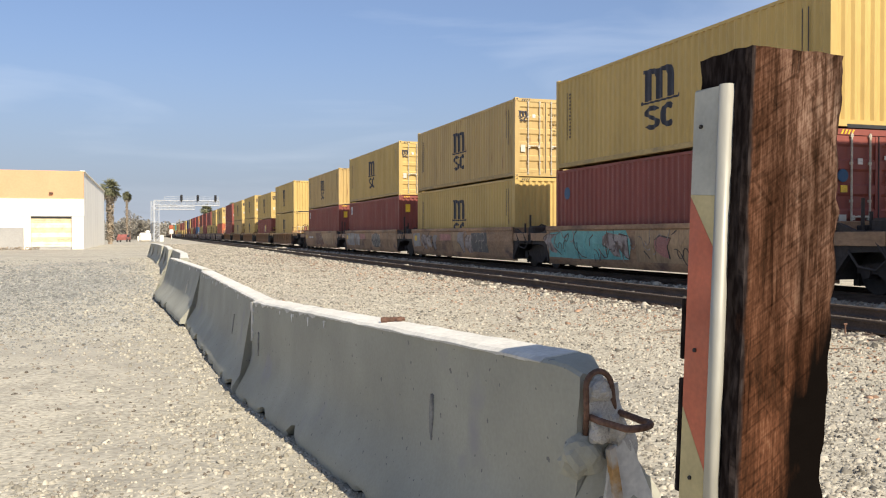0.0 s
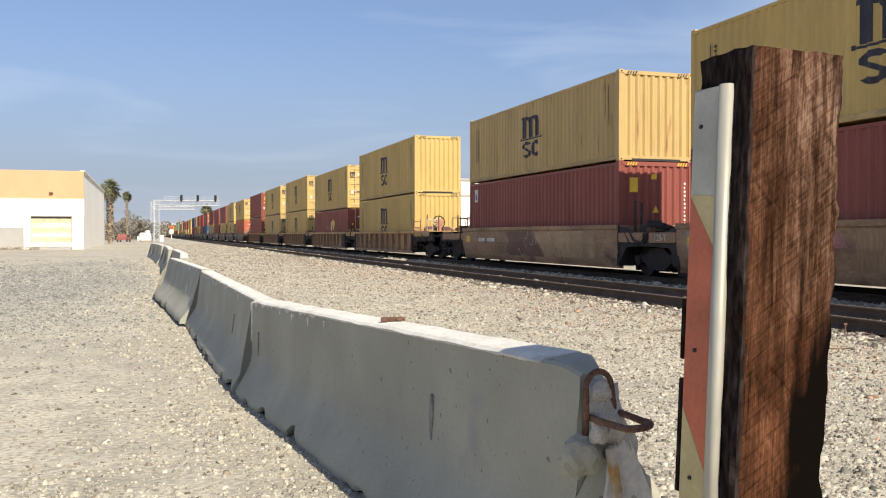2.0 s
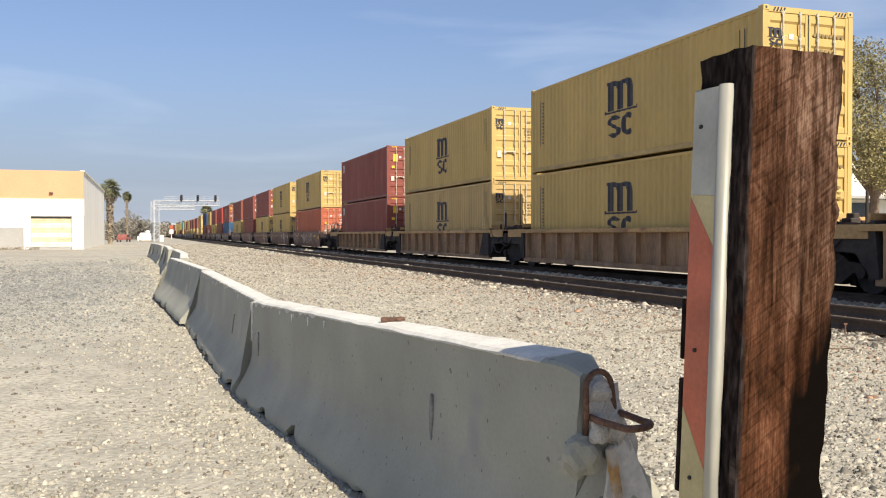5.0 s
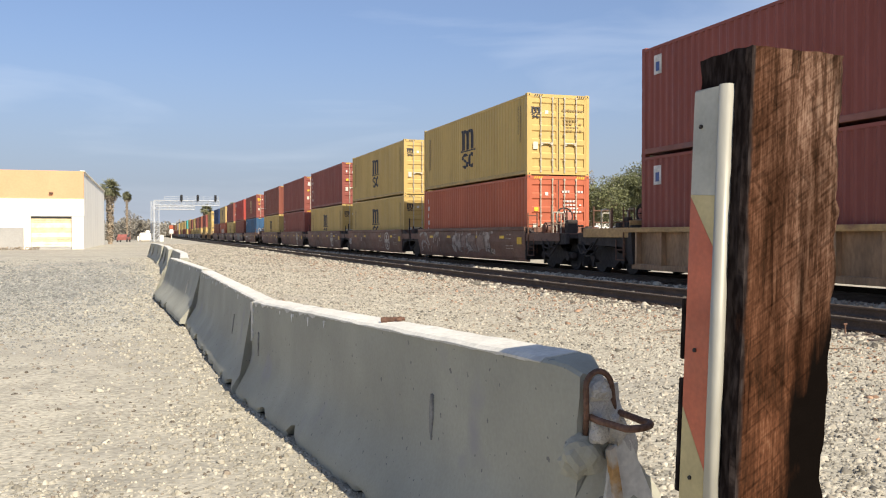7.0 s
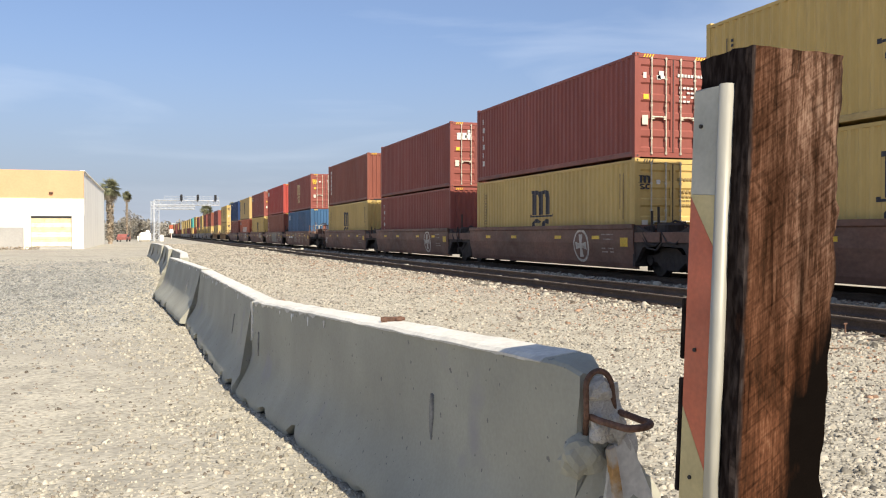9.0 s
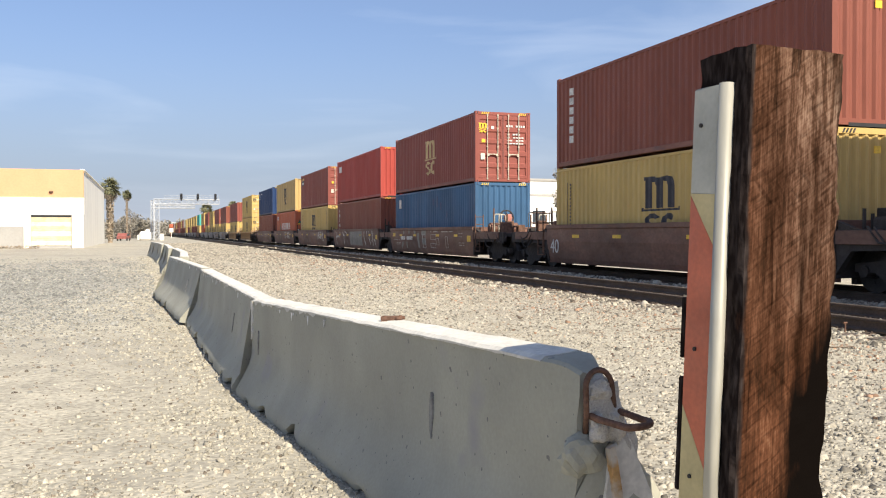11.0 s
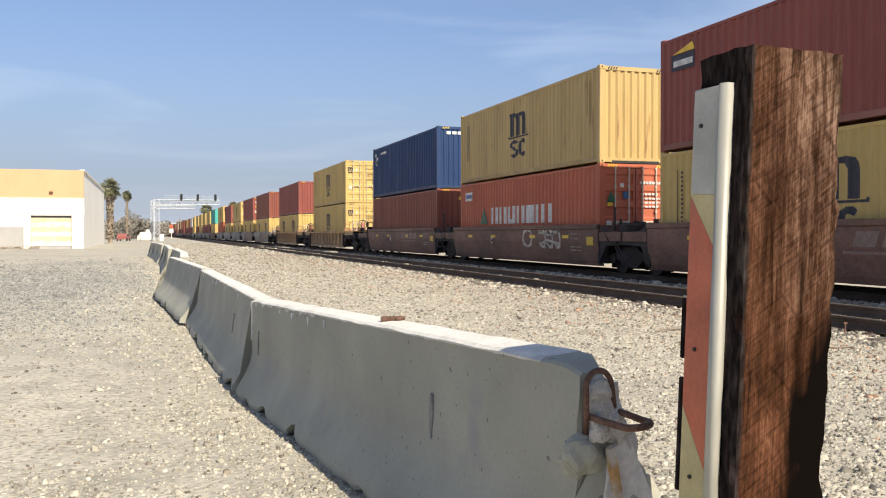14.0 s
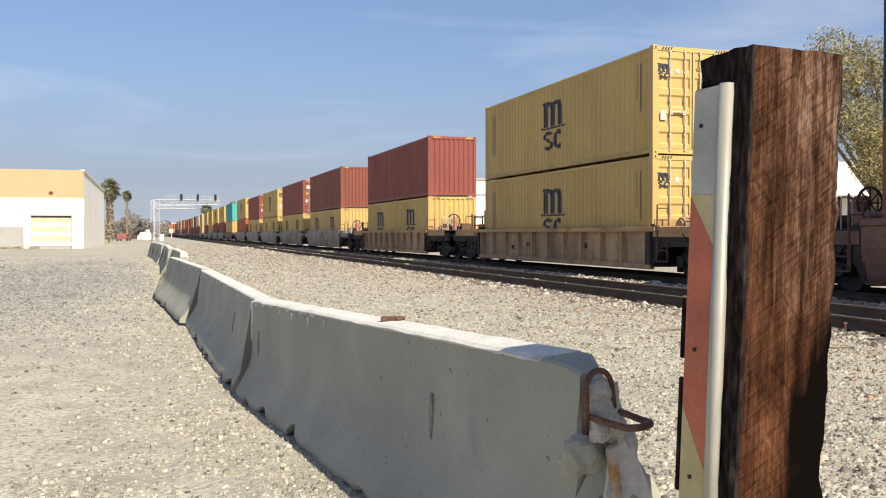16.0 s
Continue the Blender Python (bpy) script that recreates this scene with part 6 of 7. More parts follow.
def clutter(car, y, s, rng, reach, n):
    """Valve boxes, brackets and pipes crowded on an end deck."""
    for _ in range(n):
        bm = bmesh.new()
        x, d, h = rng.uniform(-1.2, 0.9), rng.uniform(0.1, reach), rng.uniform(0.15, 0.5)
        w = rng.uniform(0.12, 0.4)
        box(bm, x, x + w, y + s * d - 0.12, y + s * d + 0.12, 1.13, 1.14 + h, 0.02)
        rod(bm, (x, y + s * d, 1.14 + h * 0.6), (x + w + 0.25, y + s * d, 1.14 + h * 0.6), 0.03, 6)
        part("valve_box", bm, rng.choice([UNDER, UNDER, RUSTY]), car)
    bm = bmesh.new()
    for _ in range(3):
        d, z = rng.uniform(0.1, reach), rng.uniform(0.5, 1.0)
        tube(bm, [(-1.40, y + s * d, z + 0.3), (-1.44, y + s * (d + 0.3), z), (-1.42, y + s * (d + 0.7), z - 0.05), (-1.38, y + s * (d + 1.0), z + 0.2)], 0.025, 6)
    part("brake_pipe", bm, UNDER, car)


def sprayed(car, x, name, mat, pts, lift, label):
    """A flat sprayed shape on the side, out of corners (along, up)."""
    bm = bmesh.new()
    prism(bm, [(u, min(1.27, max(0.38, v))) for u, v in pts], 0, x - lift, x + 0.004)
    part(name, bm, mat, car, label)


def scrawl(car, rng, paints, x, y0, y1, big=True):
    """A weathered mural: leaning letter-like slabs that overlap, edged here and there, crossed by thin hooked strokes; or the strokes alone."""
    y, lift = y0, 0.0045
    while y < y1:
        w = rng.uniform(0.55, 1.0)
        if big:
            lean, top, low = rng.uniform(-0.25, 0.25), rng.uniform(1.10, 1.27), rng.uniform(0.40, 0.58)
            waist = rng.uniform(0.15, 0.4) * w
            ring = [(y + rng.uniform(-0.05, 0.1), low), (y + w * 0.45, low + rng.uniform(-0.03, 0.06)), (y + w - waist * rng.random(), (low + top) / 2 - 0.1),
                    (y + w + lean, low + rng.uniform(0.3, 0.5)), (y + w + lean, top - 0.12), (y + w * 0.7 + lean, top), (y + lean * 0.7, top - rng.uniform(0, 0.08)), (y + waist * 0.6, (low + top) / 2)]
            sprayed(car, x, "sprayed_patch", rng.choice(paints), ring, lift, "faded sprayed patch")
            edge = rng.randrange(8)
            ribbons(car, x - lift, "sprayed_outline", GRIME_SPRAY, [[ring[(edge + k) % 8] for k in range(rng.randint(2, 5))]], 0.045, "faded dark sprayed outline")
            lift = 0.0045 + (lift + 0.0011) % 0.006
        lines = []
        for _ in range(2 if big else 1):
            h = rng.uniform(0, 6.28)
            turn = rng.choice([-1, 1]) * rng.uniform(0.2, 0.8)
            pts = [(y + rng.uniform(0.1, w * 0.8), 0.85 + rng.uniform(-0.3, 0.3))]
            for k in range(8):
                h += turn * (1 if k < 5 else -1)
                pts.append((pts[-1][0] + 0.09 * math.cos(h), pts[-1][1] + 0.12 * math.sin(h)))
            lines.append(pts)
        ribbons(car, x - 0.012 if big else x, "sprayed_stroke", GRIME_SPRAY if big and rng.random() < 0.4 else PALE_SPRAY, lines, 0.03 if big else 0.05, "thin sprayed stroke")
        y += w * (rng.uniform(0.7, 0.95) if big else rng.uniform(0.5, 0.9))


def ribbons(car, x, name, mat, lines, width, label):
    """Sprayed lines of one width on the side, each a part."""
    for line in lines:
        pts = [Vector(p) for p in line]
        bm = bmesh.new()
        left, right = [], []
        for k, p in enumerate(pts):
            d = (pts[min(k + 1, len(pts) - 1)] - pts[max(k - 1, 0)]).normalized()
            o = Vector((-d.y, d.x)) * width / 2 * (0.75 + 0.35 * math.sin(k * 2.1 + p.x))
            for side, q in ((left, p + o), (right, p - o)):
                z = min(1.40, max(0.36, q.y))
                side.append((bm.verts.new((x - 0.005, q.x, z)), bm.verts.new((x + 0.004, q.x, z))))
        for k in range(len(pts) - 1):
            a, b, c, d = left[k], left[k + 1], right[k + 1], right[k]
            bm.faces.new((a[0], b[0], c[0], d[0]))
            bm.faces.new((a[0], b[0], b[1], a[1]))
            bm.faces.new((d[0], c[0], c[1], d[1]))
        part(name, bm, mat, car, label)


SPRAYED = {
    "hooks": (0.13, [[(3.18, 1.41), (3.31, 1.06), (3.12, 0.67), (2.96, 0.43)], [(2.07, 1.4), (1.97, 1.15), (1.86, 1.06), (1.97, 0.85), (1.71, 0.47)], [(1.32, 1.36), (1.14, 1.07), (1.13, 0.43)],
                     [(2.55, 1.33), (2.52, 0.98)], [(0.85, 0.78), (0.6, 0.72), (0.55, 0.42)], [(11.69, 1.4), (11.57, 0.9), (11.53, 0.41)], [(11.57, 0.82), (11.32, 0.93), (10.72, 0.95)],
                     [(10.49, 1.4), (10.33, 1.12), (10.52, 0.84)], [(9.21, 1.4), (9.43, 1.22), (9.21, 1.04), (8.85, 1.02), (9.12, 0.77), (9.07, 0.44)], [(8.85, 1.29), (8.33, 1.19), (8.02, 0.99)]]),
    "jagged": (0.17, [[(3.18, 0.7), (2.91, 1.38), (2.73, 1.38), (2.65, 0.71)], [(3.09, 0.98), (2.7, 0.98)], [(2.18, 1.29), (2.47, 1.26), (2.52, 0.85), (2.07, 0.82), (2.04, 1.02), (2.3, 1.04)],
                      [(2.0, 1.29), (1.87, 0.72), (1.67, 1.12), (1.46, 0.69), (1.34, 1.38)], [(0.97, 1.38), (1.21, 1.36), (1.18, 0.63), (0.8, 0.61)], [(1.18, 1.05), (0.89, 1.07)]]),
    "blocks": (0.30, [[(9.93, 1.39), (9.84, 1.12)], [(8.98, 1.39), (8.9, 1.13)], [(8.05, 1.39), (7.85, 1.1)], [(7.34, 1.16), (7.30, 0.44)], [(6.79, 1.2), (6.08, 1.2)], [(6.74, 0.76), (6.1, 0.76)],
                      [(10.02, 0.71), (10.40, 0.44)], [(9.4, 0.72), (9.4, 0.41)]]),
    "bubbles": (0.13, [[(c + 0.27 * math.cos(k * 0.7854), 1.02 + 0.33 * math.sin(k * 0.7854 + 0.3)) for k in range(8)] for c in (3.55, 3.0, 2.45)]
                + [[(4.75 + 0.4 * math.cos(k * 0.7854), 1.0 + 0.3 * math.sin(k * 0.7854)) for k in range(9)], [(3.75, 0.75), (3.2, 0.95), (2.2, 0.8)], [(3.8, 1.2), (3.0, 1.1), (2.2, 1.25)]]),
    "swirls": (0.20, [[(12.2, 1.1), (11.7, 1.34), (11.15, 1.1), (10.72, 0.64)], [(11.86, 0.40), (12.0, 0.65), (11.68, 0.86), (11.14, 0.73), (10.88, 0.40)], [(10.8, 1.25), (9.98, 1.38), (9.29, 1.19)],
                      [(10.14, 0.79), (9.98, 1.1), (9.59, 1.23), (9.36, 1.02)], [(5.24, 1.2), (5.16, 0.58), (4.57, 0.5)], [(4.45, 1.28), (4.36, 0.45)],
                      [(4.2, 0.54), (3.93, 1.33), (3.43, 0.52)], [(2.7, 1.28), (3.18, 1.19), (3.31, 0.56), (2.59, 0.49)], [(6.22, 1.19), (5.94, 0.52)]]),
}


def build_well(style, first, last, rng, detail, deco):
    """One well of a stack car: near end of its boxes at y = 0, top of the rail at z = 0."""
    paint_, words = {"tan": (CAR_TAN, "tan graffiti-covered"), "ochre": (CAR_OCHRE, "ochre ribbed-sided"), "dun": (CAR_DUN, "faded dun-coloured ribbed"), "brown": (CAR_BROWN, "dark brown smooth-sided"), "grey": (CAR_GREY, "grimy grey")}[style]
    car = tagged(new("well_car"), words + " double-stack railway well car on its trucks", "railcar", "cars of the train")
    y0 = (LENGTH - WELL) / 2
    for s in (-1, 1):
        if style in ("ochre", "dun"):
            sill = put("side_sill", ribbed_data(), car, paint_, pose(0, y0, 0) @ Matrix.Diagonal((s, 1, 1, 1)))
            put("top_chord", chord_data(), sill, label="worn ochre top chord")
            if detail or s < 0:
                for k in range(11):
                    put("rib", rib_data(), sill, paint_, pose(0, 0.35 + k * 1.205, 0))
                for u, v in ((0.0, 1), (WELL, -1)):
                    wide = 1.0 if style == "ochre" and v > 0 and not first else 0.25
                    bm = bmesh.new()
                    prism(bm, [(u, 0.33), (u + v * wide, 0.33), (u + v * wide * 0.6, 1.197), (u, 1.197)], 0, 1.30, 1.468)
                    part("end_plate", bm, UNDER, sill, "dark tapered end plate")
        else:
            put("side_sill", smooth_data(), car, paint_, pose(0, y0, 0) @ Matrix.Diagonal((s, 1, 1, 1)))
    bm = bmesh.new()
    box(bm, -1.27, 1.27, 0, LENGTH, FLOOR - RAIL_TOP - 0.075, FLOOR - RAIL_TOP - 0.006)
    part("well_floor", bm, UNDER, car)
    near, far = 4.0 if first else 1.72, 4.0 if last else 1.72
    reach = 3.1
    put("end_deck", deck_data(reach if first else 1.55), car, at=pose(0, y0, 0, 0, 0, 180))
    put("end_deck", deck_data(reach if last else 1.55), car, at=pose(0, y0 + WELL, 0))
    up, deck_paint = (0.13, CHORD) if style in ("ochre", "dun") else (0.0, paint_)
    put("end_platform", platform_data(2.7 if first else 1.3), car, deck_paint, pose(0, y0, up, 0, 0, 180))
    put("end_platform", platform_data(2.7 if last else 1.3), car, deck_paint, pose(0, y0 + WELL, up))
    if first:
        add_truck(car, -2.05)
    add_truck(car, LENGTH + (2.05 if last else 1.72))
    if detail:
        (gear if first else small_gear)(car, y0, -1, rng, *([paint_] if first else []))
        if last:
            gear(car, y0 + WELL, 1, rng, paint_)
        x = -1.437 if style not in ("ochre", "dun") else -1.304
        def mark(name, mat, boxes, label=""):
            bm = bmesh.new()
            for u0, u1, v0, v1 in boxes:
                box(bm, x - 0.006, x + 0.01, u0, u1, v0, v1)
            part(name, bm, mat, car, label)
        if style == "brown":
            for u in (1.6, 4.1, 7.7, 10.2):
                mark("yellow_reflector", SIGNAL_YELLOW, [(u, u + 0.45, 1.0, 1.1)])
            mark("yellow_panel", SIGNAL_YELLOW, [(0.0, 0.4, 0.8, 1.05)])
            mark("side_lettering", PALE_SPRAY, script(0.8, 1.5, 1.12, 1.16, 6, rng) + script(0.8, 1.5, 0.98, 1.02, 6, rng) + script(0.8, 1.5, 0.72, 0.76, 6, rng) + script(0.8, 1.5, 0.62, 0.66, 6, rng))
        elif style == "tan":
            mark("yellow_panel", SIGNAL_YELLOW, [(11.6, 12.0, 0.85, 1.1)])
        for d in deco:
            if d == "wheel_sign":
                def disc(r, mat, lift, name, n=24):
                    bm = bmesh.new()
                    prism(bm, [(2.75 + r * math.cos(6.283 * k / n), 0.80 + r * math.sin(6.283 * k / n)) for k in range(n)], 0, x - lift, x + 0.004)
                    part(name, bm, mat, car, "worn white round emblem" if mat is WHITE_SPRAY else "")
                disc(0.50, WHITE_SPRAY, 0.004, "emblem_rim")
                disc(0.42, CAR_BROWN, 0.008, "emblem_field")
                for k in range(4):
                    a = k * 1.5708
                    u, v = Vector((math.cos(a), math.sin(a))), Vector((-math.sin(a), math.cos(a)))
                    bm = bmesh.new()
                    prism(bm, [(2.75 + p.x, 0.80 + p.y) for p in (u * 0.02 - v * 0.05, u * 0.02 + v * 0.05, u * 0.34 + v * 0.12, u * 0.34 - v * 0.12)], 0, x - 0.011, x)
                    part("emblem_spoke", bm, WHITE_SPRAY, car)
                disc(0.10, WHITE_SPRAY, 0.013, "emblem_hub")
            elif d == "number":
                mark("number_panel", UNDER, [(3.5, 3.8, 0.70, 0.86), (9.1, 9.3, 0.6, 0.75)])
                bm = bmesh.new()
                for u0, u1, v0, v1 in lettering(8.0, 7.4, 0.72, 0.84, "BIB"):
                    box(bm, x - 0.012, x, min(u0, u1), max(u0, u1), v0, v1)
                part("number_lettering", bm, UNDER, car)
            elif d == "owner":
                for k in range(4):
                    bm = bmesh.new()
                    u = 5.35 - 0.70 * k
                    prism(bm, [(u, 0.90), (u - 0.55, 0.90), (u - 0.66, 1.19), (u - 0.11, 1.19)], 0, x - 0.004, x + 0.004)
                    part("owner_lettering", bm, FADED_MARK, car, "faded slanting painted block")
                bm = bmesh.new()
                prism(bm, [(5.6, 0.76), (2.9, 0.76), (2.75, 0.82), (5.6, 0.81)], 0, x - 0.004, x + 0.004)
                part("owner_stripe", bm, FADED_MARK, car, "faded painted stripe")
            elif d == "car_number":
                mark("number_lettering", WHITE, lettering(10.41, 9.6, 0.82, 1.0, "BBBB") + lettering(9.34, 8.3, 0.82, 1.0, "BBBBBB"), "white painted number strokes")
            elif d in SPRAYED:
                w, lines = SPRAYED[d]
                ribbons(car, x, "sprayed_stroke", PRIMER if d == "blocks" else PALE_SPRAY if d == "swirls" else WHITE_SPRAY, lines, w, "pale sprayed stroke")
                if d == "swirls":
                    scrawl(car, rng, [PALE_SPRAY, PALE_SPRAY, FADED_MARK, CAR_GREY], x - 0.006, 2.9, 7.2)
                    scrawl(car, rng, [FADED_MARK, CAR_GREY], x - 0.006, 8.6, 11.6, False)
            elif d in ("40", "B", "C", "E", "125-T"):
                font = bpy.data.curves.new("numeral", "FONT")
                font.body, font.size, font.extrude = d, {"40": 0.62, "125-T": 0.24}.get(d, 0.32), 0.004
                ob = new("painted_numeral", font)
                ob.parent = car
                ob.matrix_basis = pose(x - 0.004, {"40": 12.2, "B": 7.6, "C": 8.2, "E": 8.9, "125-T": 13.5}[d], {"40": 0.52, "125-T": 0.98}.get(d, 0.78), 90, 0, -90)
                font.materials.append(WHITE)
            elif d == "teal":
                sprayed(car, x, "sprayed_patch", TURQUOISE, [(12.35, 0.42), (12.2, 1.20), (10.9, 1.27), (9.2, 1.24), (7.4, 1.26), (7.1, 0.9), (7.3, 0.45), (9.8, 0.40)], 0.003, "faded turquoise sprayed ground")
                scrawl(car, rng, [TURQUOISE, SAGE_SPRAY, TURQUOISE, PALE_SPRAY], x - 0.004, 7.2, 11.8)
                sprayed(car, x, "sprayed_patch", CAR_DUN, [(6.9, 0.40), (6.9, 1.25), (4.2, 1.26), (4.1, 0.42)], 0.003, "bare dun repainted panel")
                scrawl(car, rng, [ROSE_SPRAY, CAR_DUN, ROSE_SPRAY], x - 0.004, 4.6, 6.4)
                scrawl(car, rng, [TURQUOISE, SAGE_SPRAY], x, 2.0, 3.6)
            elif d == "pale_end":
                sprayed(car, x, "sprayed_patch", CHALK, [(12.0, 0.50), (12.05, 1.22), (9.9, 1.25), (9.85, 0.46)], 0.004, "chalky grey repainted panel")
                sprayed(car, x, "sprayed_patch", CHALK, [(9.7, 0.55), (9.75, 1.22), (8.5, 1.2), (8.3, 0.9), (8.5, 0.48)], 0.004, "chalky grey repainted panel")
                sprayed(car, x, "sprayed_patch", ROSE_SPRAY, [(8.2, 0.86), (8.3, 1.2), (7.0, 1.18), (6.8, 0.88)], 0.004, "faded rose sprayed panel")
                sprayed(car, x, "sprayed_patch", CAR_OCHRE, [(6.6, 0.44), (6.6, 1.24), (5.7, 1.24), (5.6, 0.44)], 0.004, "ochre repainted panel")
                sprayed(car, x, "sprayed_patch", SLATE_SPRAY, [(3.2 + 1.05 + 1.05 * math.cos(k * 0.5236), 0.82 + 0.42 * math.sin(k * 0.5236)) for k in range(12)], 0.005, "dark slate sprayed oval")
                for k in range(5):
                    u = 5.1 - 0.4 * k
                    ribbons(car, x - 0.006, "sprayed_outline", WHITE_SPRAY, [[(u, 0.52), (u + 0.1, 1.1), (u - 0.12, 1.16), (u - 0.2, 0.8)], [(u - 0.2, 0.7), (u - 0.06, 0.48)]], 0.05, "white sprayed outline")
                sprayed(car, x, "sprayed_patch", CAR_OCHRE, [(2.6, 0.42), (2.6, 1.26), (1.2, 1.26), (1.2, 0.42)], 0.004, "ochre repainted panel")
            elif d == "pale":
                sprayed(car, x, "sprayed_patch", CHALK, [(12.2, 0.55), (12.2, 1.2), (11.2, 1.22), (11.0, 0.6)], 0.004, "chalky grey repainted panel")
                scrawl(car, rng, [SLATE_SPRAY, PALE_SPRAY, CAR_GREY], x - 0.004, 8.6, 10.2)
                sprayed(car, x, "sprayed_patch", ROSE_SPRAY, [(8.0, 0.88), (8.1, 1.18), (6.6, 1.16), (6.5, 0.9)], 0.004, "faded rose sprayed panel")
                sprayed(car, x, "sprayed_patch", CAR_DUN, [(6.3, 0.42), (6.3, 1.25), (5.2, 1.25), (5.1, 0.42)], 0.004, "bare dun repainted panel")
                scrawl(car, rng, [PALE_SPRAY, CAR_GREY], x - 0.004, 3.9, 4.9)
                sprayed(car, x, "sprayed_patch", SLATE_SPRAY, [(4.0, 0.46), (4.0, 1.2), (2.3, 1.22), (2.2, 0.44)], 0.006, "dark slate sprayed panel")
                for c, v in ((3.5, 1.0), (3.0, 0.75), (2.7, 1.05)):
                    ribbons(car, x - 0.007, "sprayed_outline", PALE_SPRAY, [[(c + 0.2 * math.cos(k * 0.7854), v + 0.17 * math.sin(k * 0.7854)) for k in range(8)]], 0.04, "pale sprayed ring")
            elif d == "patched":
                sprayed(car, x, "sprayed_patch", CAR_BROWN, [(7.6, 0.40), (7.5, 0.9), (7.8, 1.25), (5.6, 1.26), (5.0, 0.8), (4.6, 0.40)], 0.004, "brown repainted panel")
                sprayed(car, x, "sprayed_patch", CAR_DUN, [(4.4, 0.42), (5.0, 0.86), (5.3, 1.22), (2.2, 1.26), (1.0, 1.24), (1.1, 0.42)], 0.004, "bare dun repainted panel")
                scrawl(car, rng, [FADED_MARK, CAR_TAN], x - 0.004, 3.0, 6.6, False)
                mark("number_lettering", WHITE, lettering(10.6, 9.9, 0.88, 1.02, "BBBB") + lettering(9.7, 8.9, 0.88, 1.02, "BBBBB"), "white painted number strokes")
            elif d == "owner_dark":
                for u in (4.62, 4.0):
                    ribbons(car, x, "owner_lettering", GRIME_SPRAY, [[(u, 0.88), (u - 0.52, 0.88)], [(u - 0.26, 0.84), (u - 0.26, 0.52)]], 0.09, "faded dark painted stroke")
                ribbons(car, x, "owner_lettering", GRIME_SPRAY, [[(3.4, 0.9), (2.95, 0.52)], [(2.95, 0.9), (3.4, 0.52)]], 0.10, "faded dark painted stroke")
                ribbons(car, x, "sprayed_stroke", BLACK_SPRAY, [[(8.3, 1.2), (7.9, 0.85), (7.7, 1.2)], [(7.9, 0.8), (7.75, 0.62)]], 0.06, "black sprayed stroke")
                ribbons(car, x, "sprayed_stroke", GRIME_SPRAY, [[(9.2, 0.55), (9.1, 0.95)], [(8.9, 0.55), (8.8, 0.95), (8.6, 0.9), (8.7, 0.55)]], 0.08, "faded dark sprayed stroke")
            elif d == "triangle":
                ribbons(car, x, "sprayed_stroke", PALE_SPRAY, [[(4.75, 0.46), (4.1, 1.24), (3.5, 0.44), (4.7, 0.43)], [(4.45, 0.86), (4.05, 0.98), (3.75, 0.86), (4.1, 0.78), (4.45, 0.86)]], 0.05, "thin sprayed triangle")
            elif d == "frames":
                for u, v, w, h in ((6.6, 0.46, 0.42, 0.62), (5.4, 0.48, 0.72, 0.20), (5.3, 0.86, 0.75, 0.22), (4.55, 0.62, 0.4, 0.3), (3.2, 0.5, 0.3, 0.5)):
                    ribbons(car, x - 0.006, "stencil_frame", WHITE_SPRAY, [[(u, v), (u - w, v), (u - w, v + h), (u, v + h), (u, v)]], 0.035, "thin white painted frame")
                mark("side_lettering", WHITE_SPRAY, script(4.3, 5.4, 1.20, 1.24, 8, rng) + script(2.2, 3.8, 1.20, 1.24, 14, rng) + script(10.6, 11.8, 0.80, 0.83, 9, rng)
                     + script(10.6, 11.6, 0.66, 0.69, 8, rng) + script(10.6, 11.7, 0.58, 0.61, 8, rng))
                mark("yellow_panel", SIGNAL_YELLOW, [(11.5, 11.95, 0.98, 1.16)])
            elif d == "few":
                scrawl(car, rng, [PALE_SPRAY, CAR_GREY, CAR_TAN], x, rng.uniform(1, 3), rng.uniform(6, 9))
            elif d == "tag":
                scrawl(car, rng, [CAR_GREY, CAR_BROWN, PALE_SPRAY], x, rng.uniform(3, 6), rng.uniform(8, 10), False)
            elif d == "patch":
                mark("primer_patch", PRIMER, [(3.85, 6.0, 0.39, 1.40), (6.0, 7.25, 0.41, 1.26)], "pale grey primer patch")
        if style not in ("ochre", "dun"):
            press_on(car)
    return car


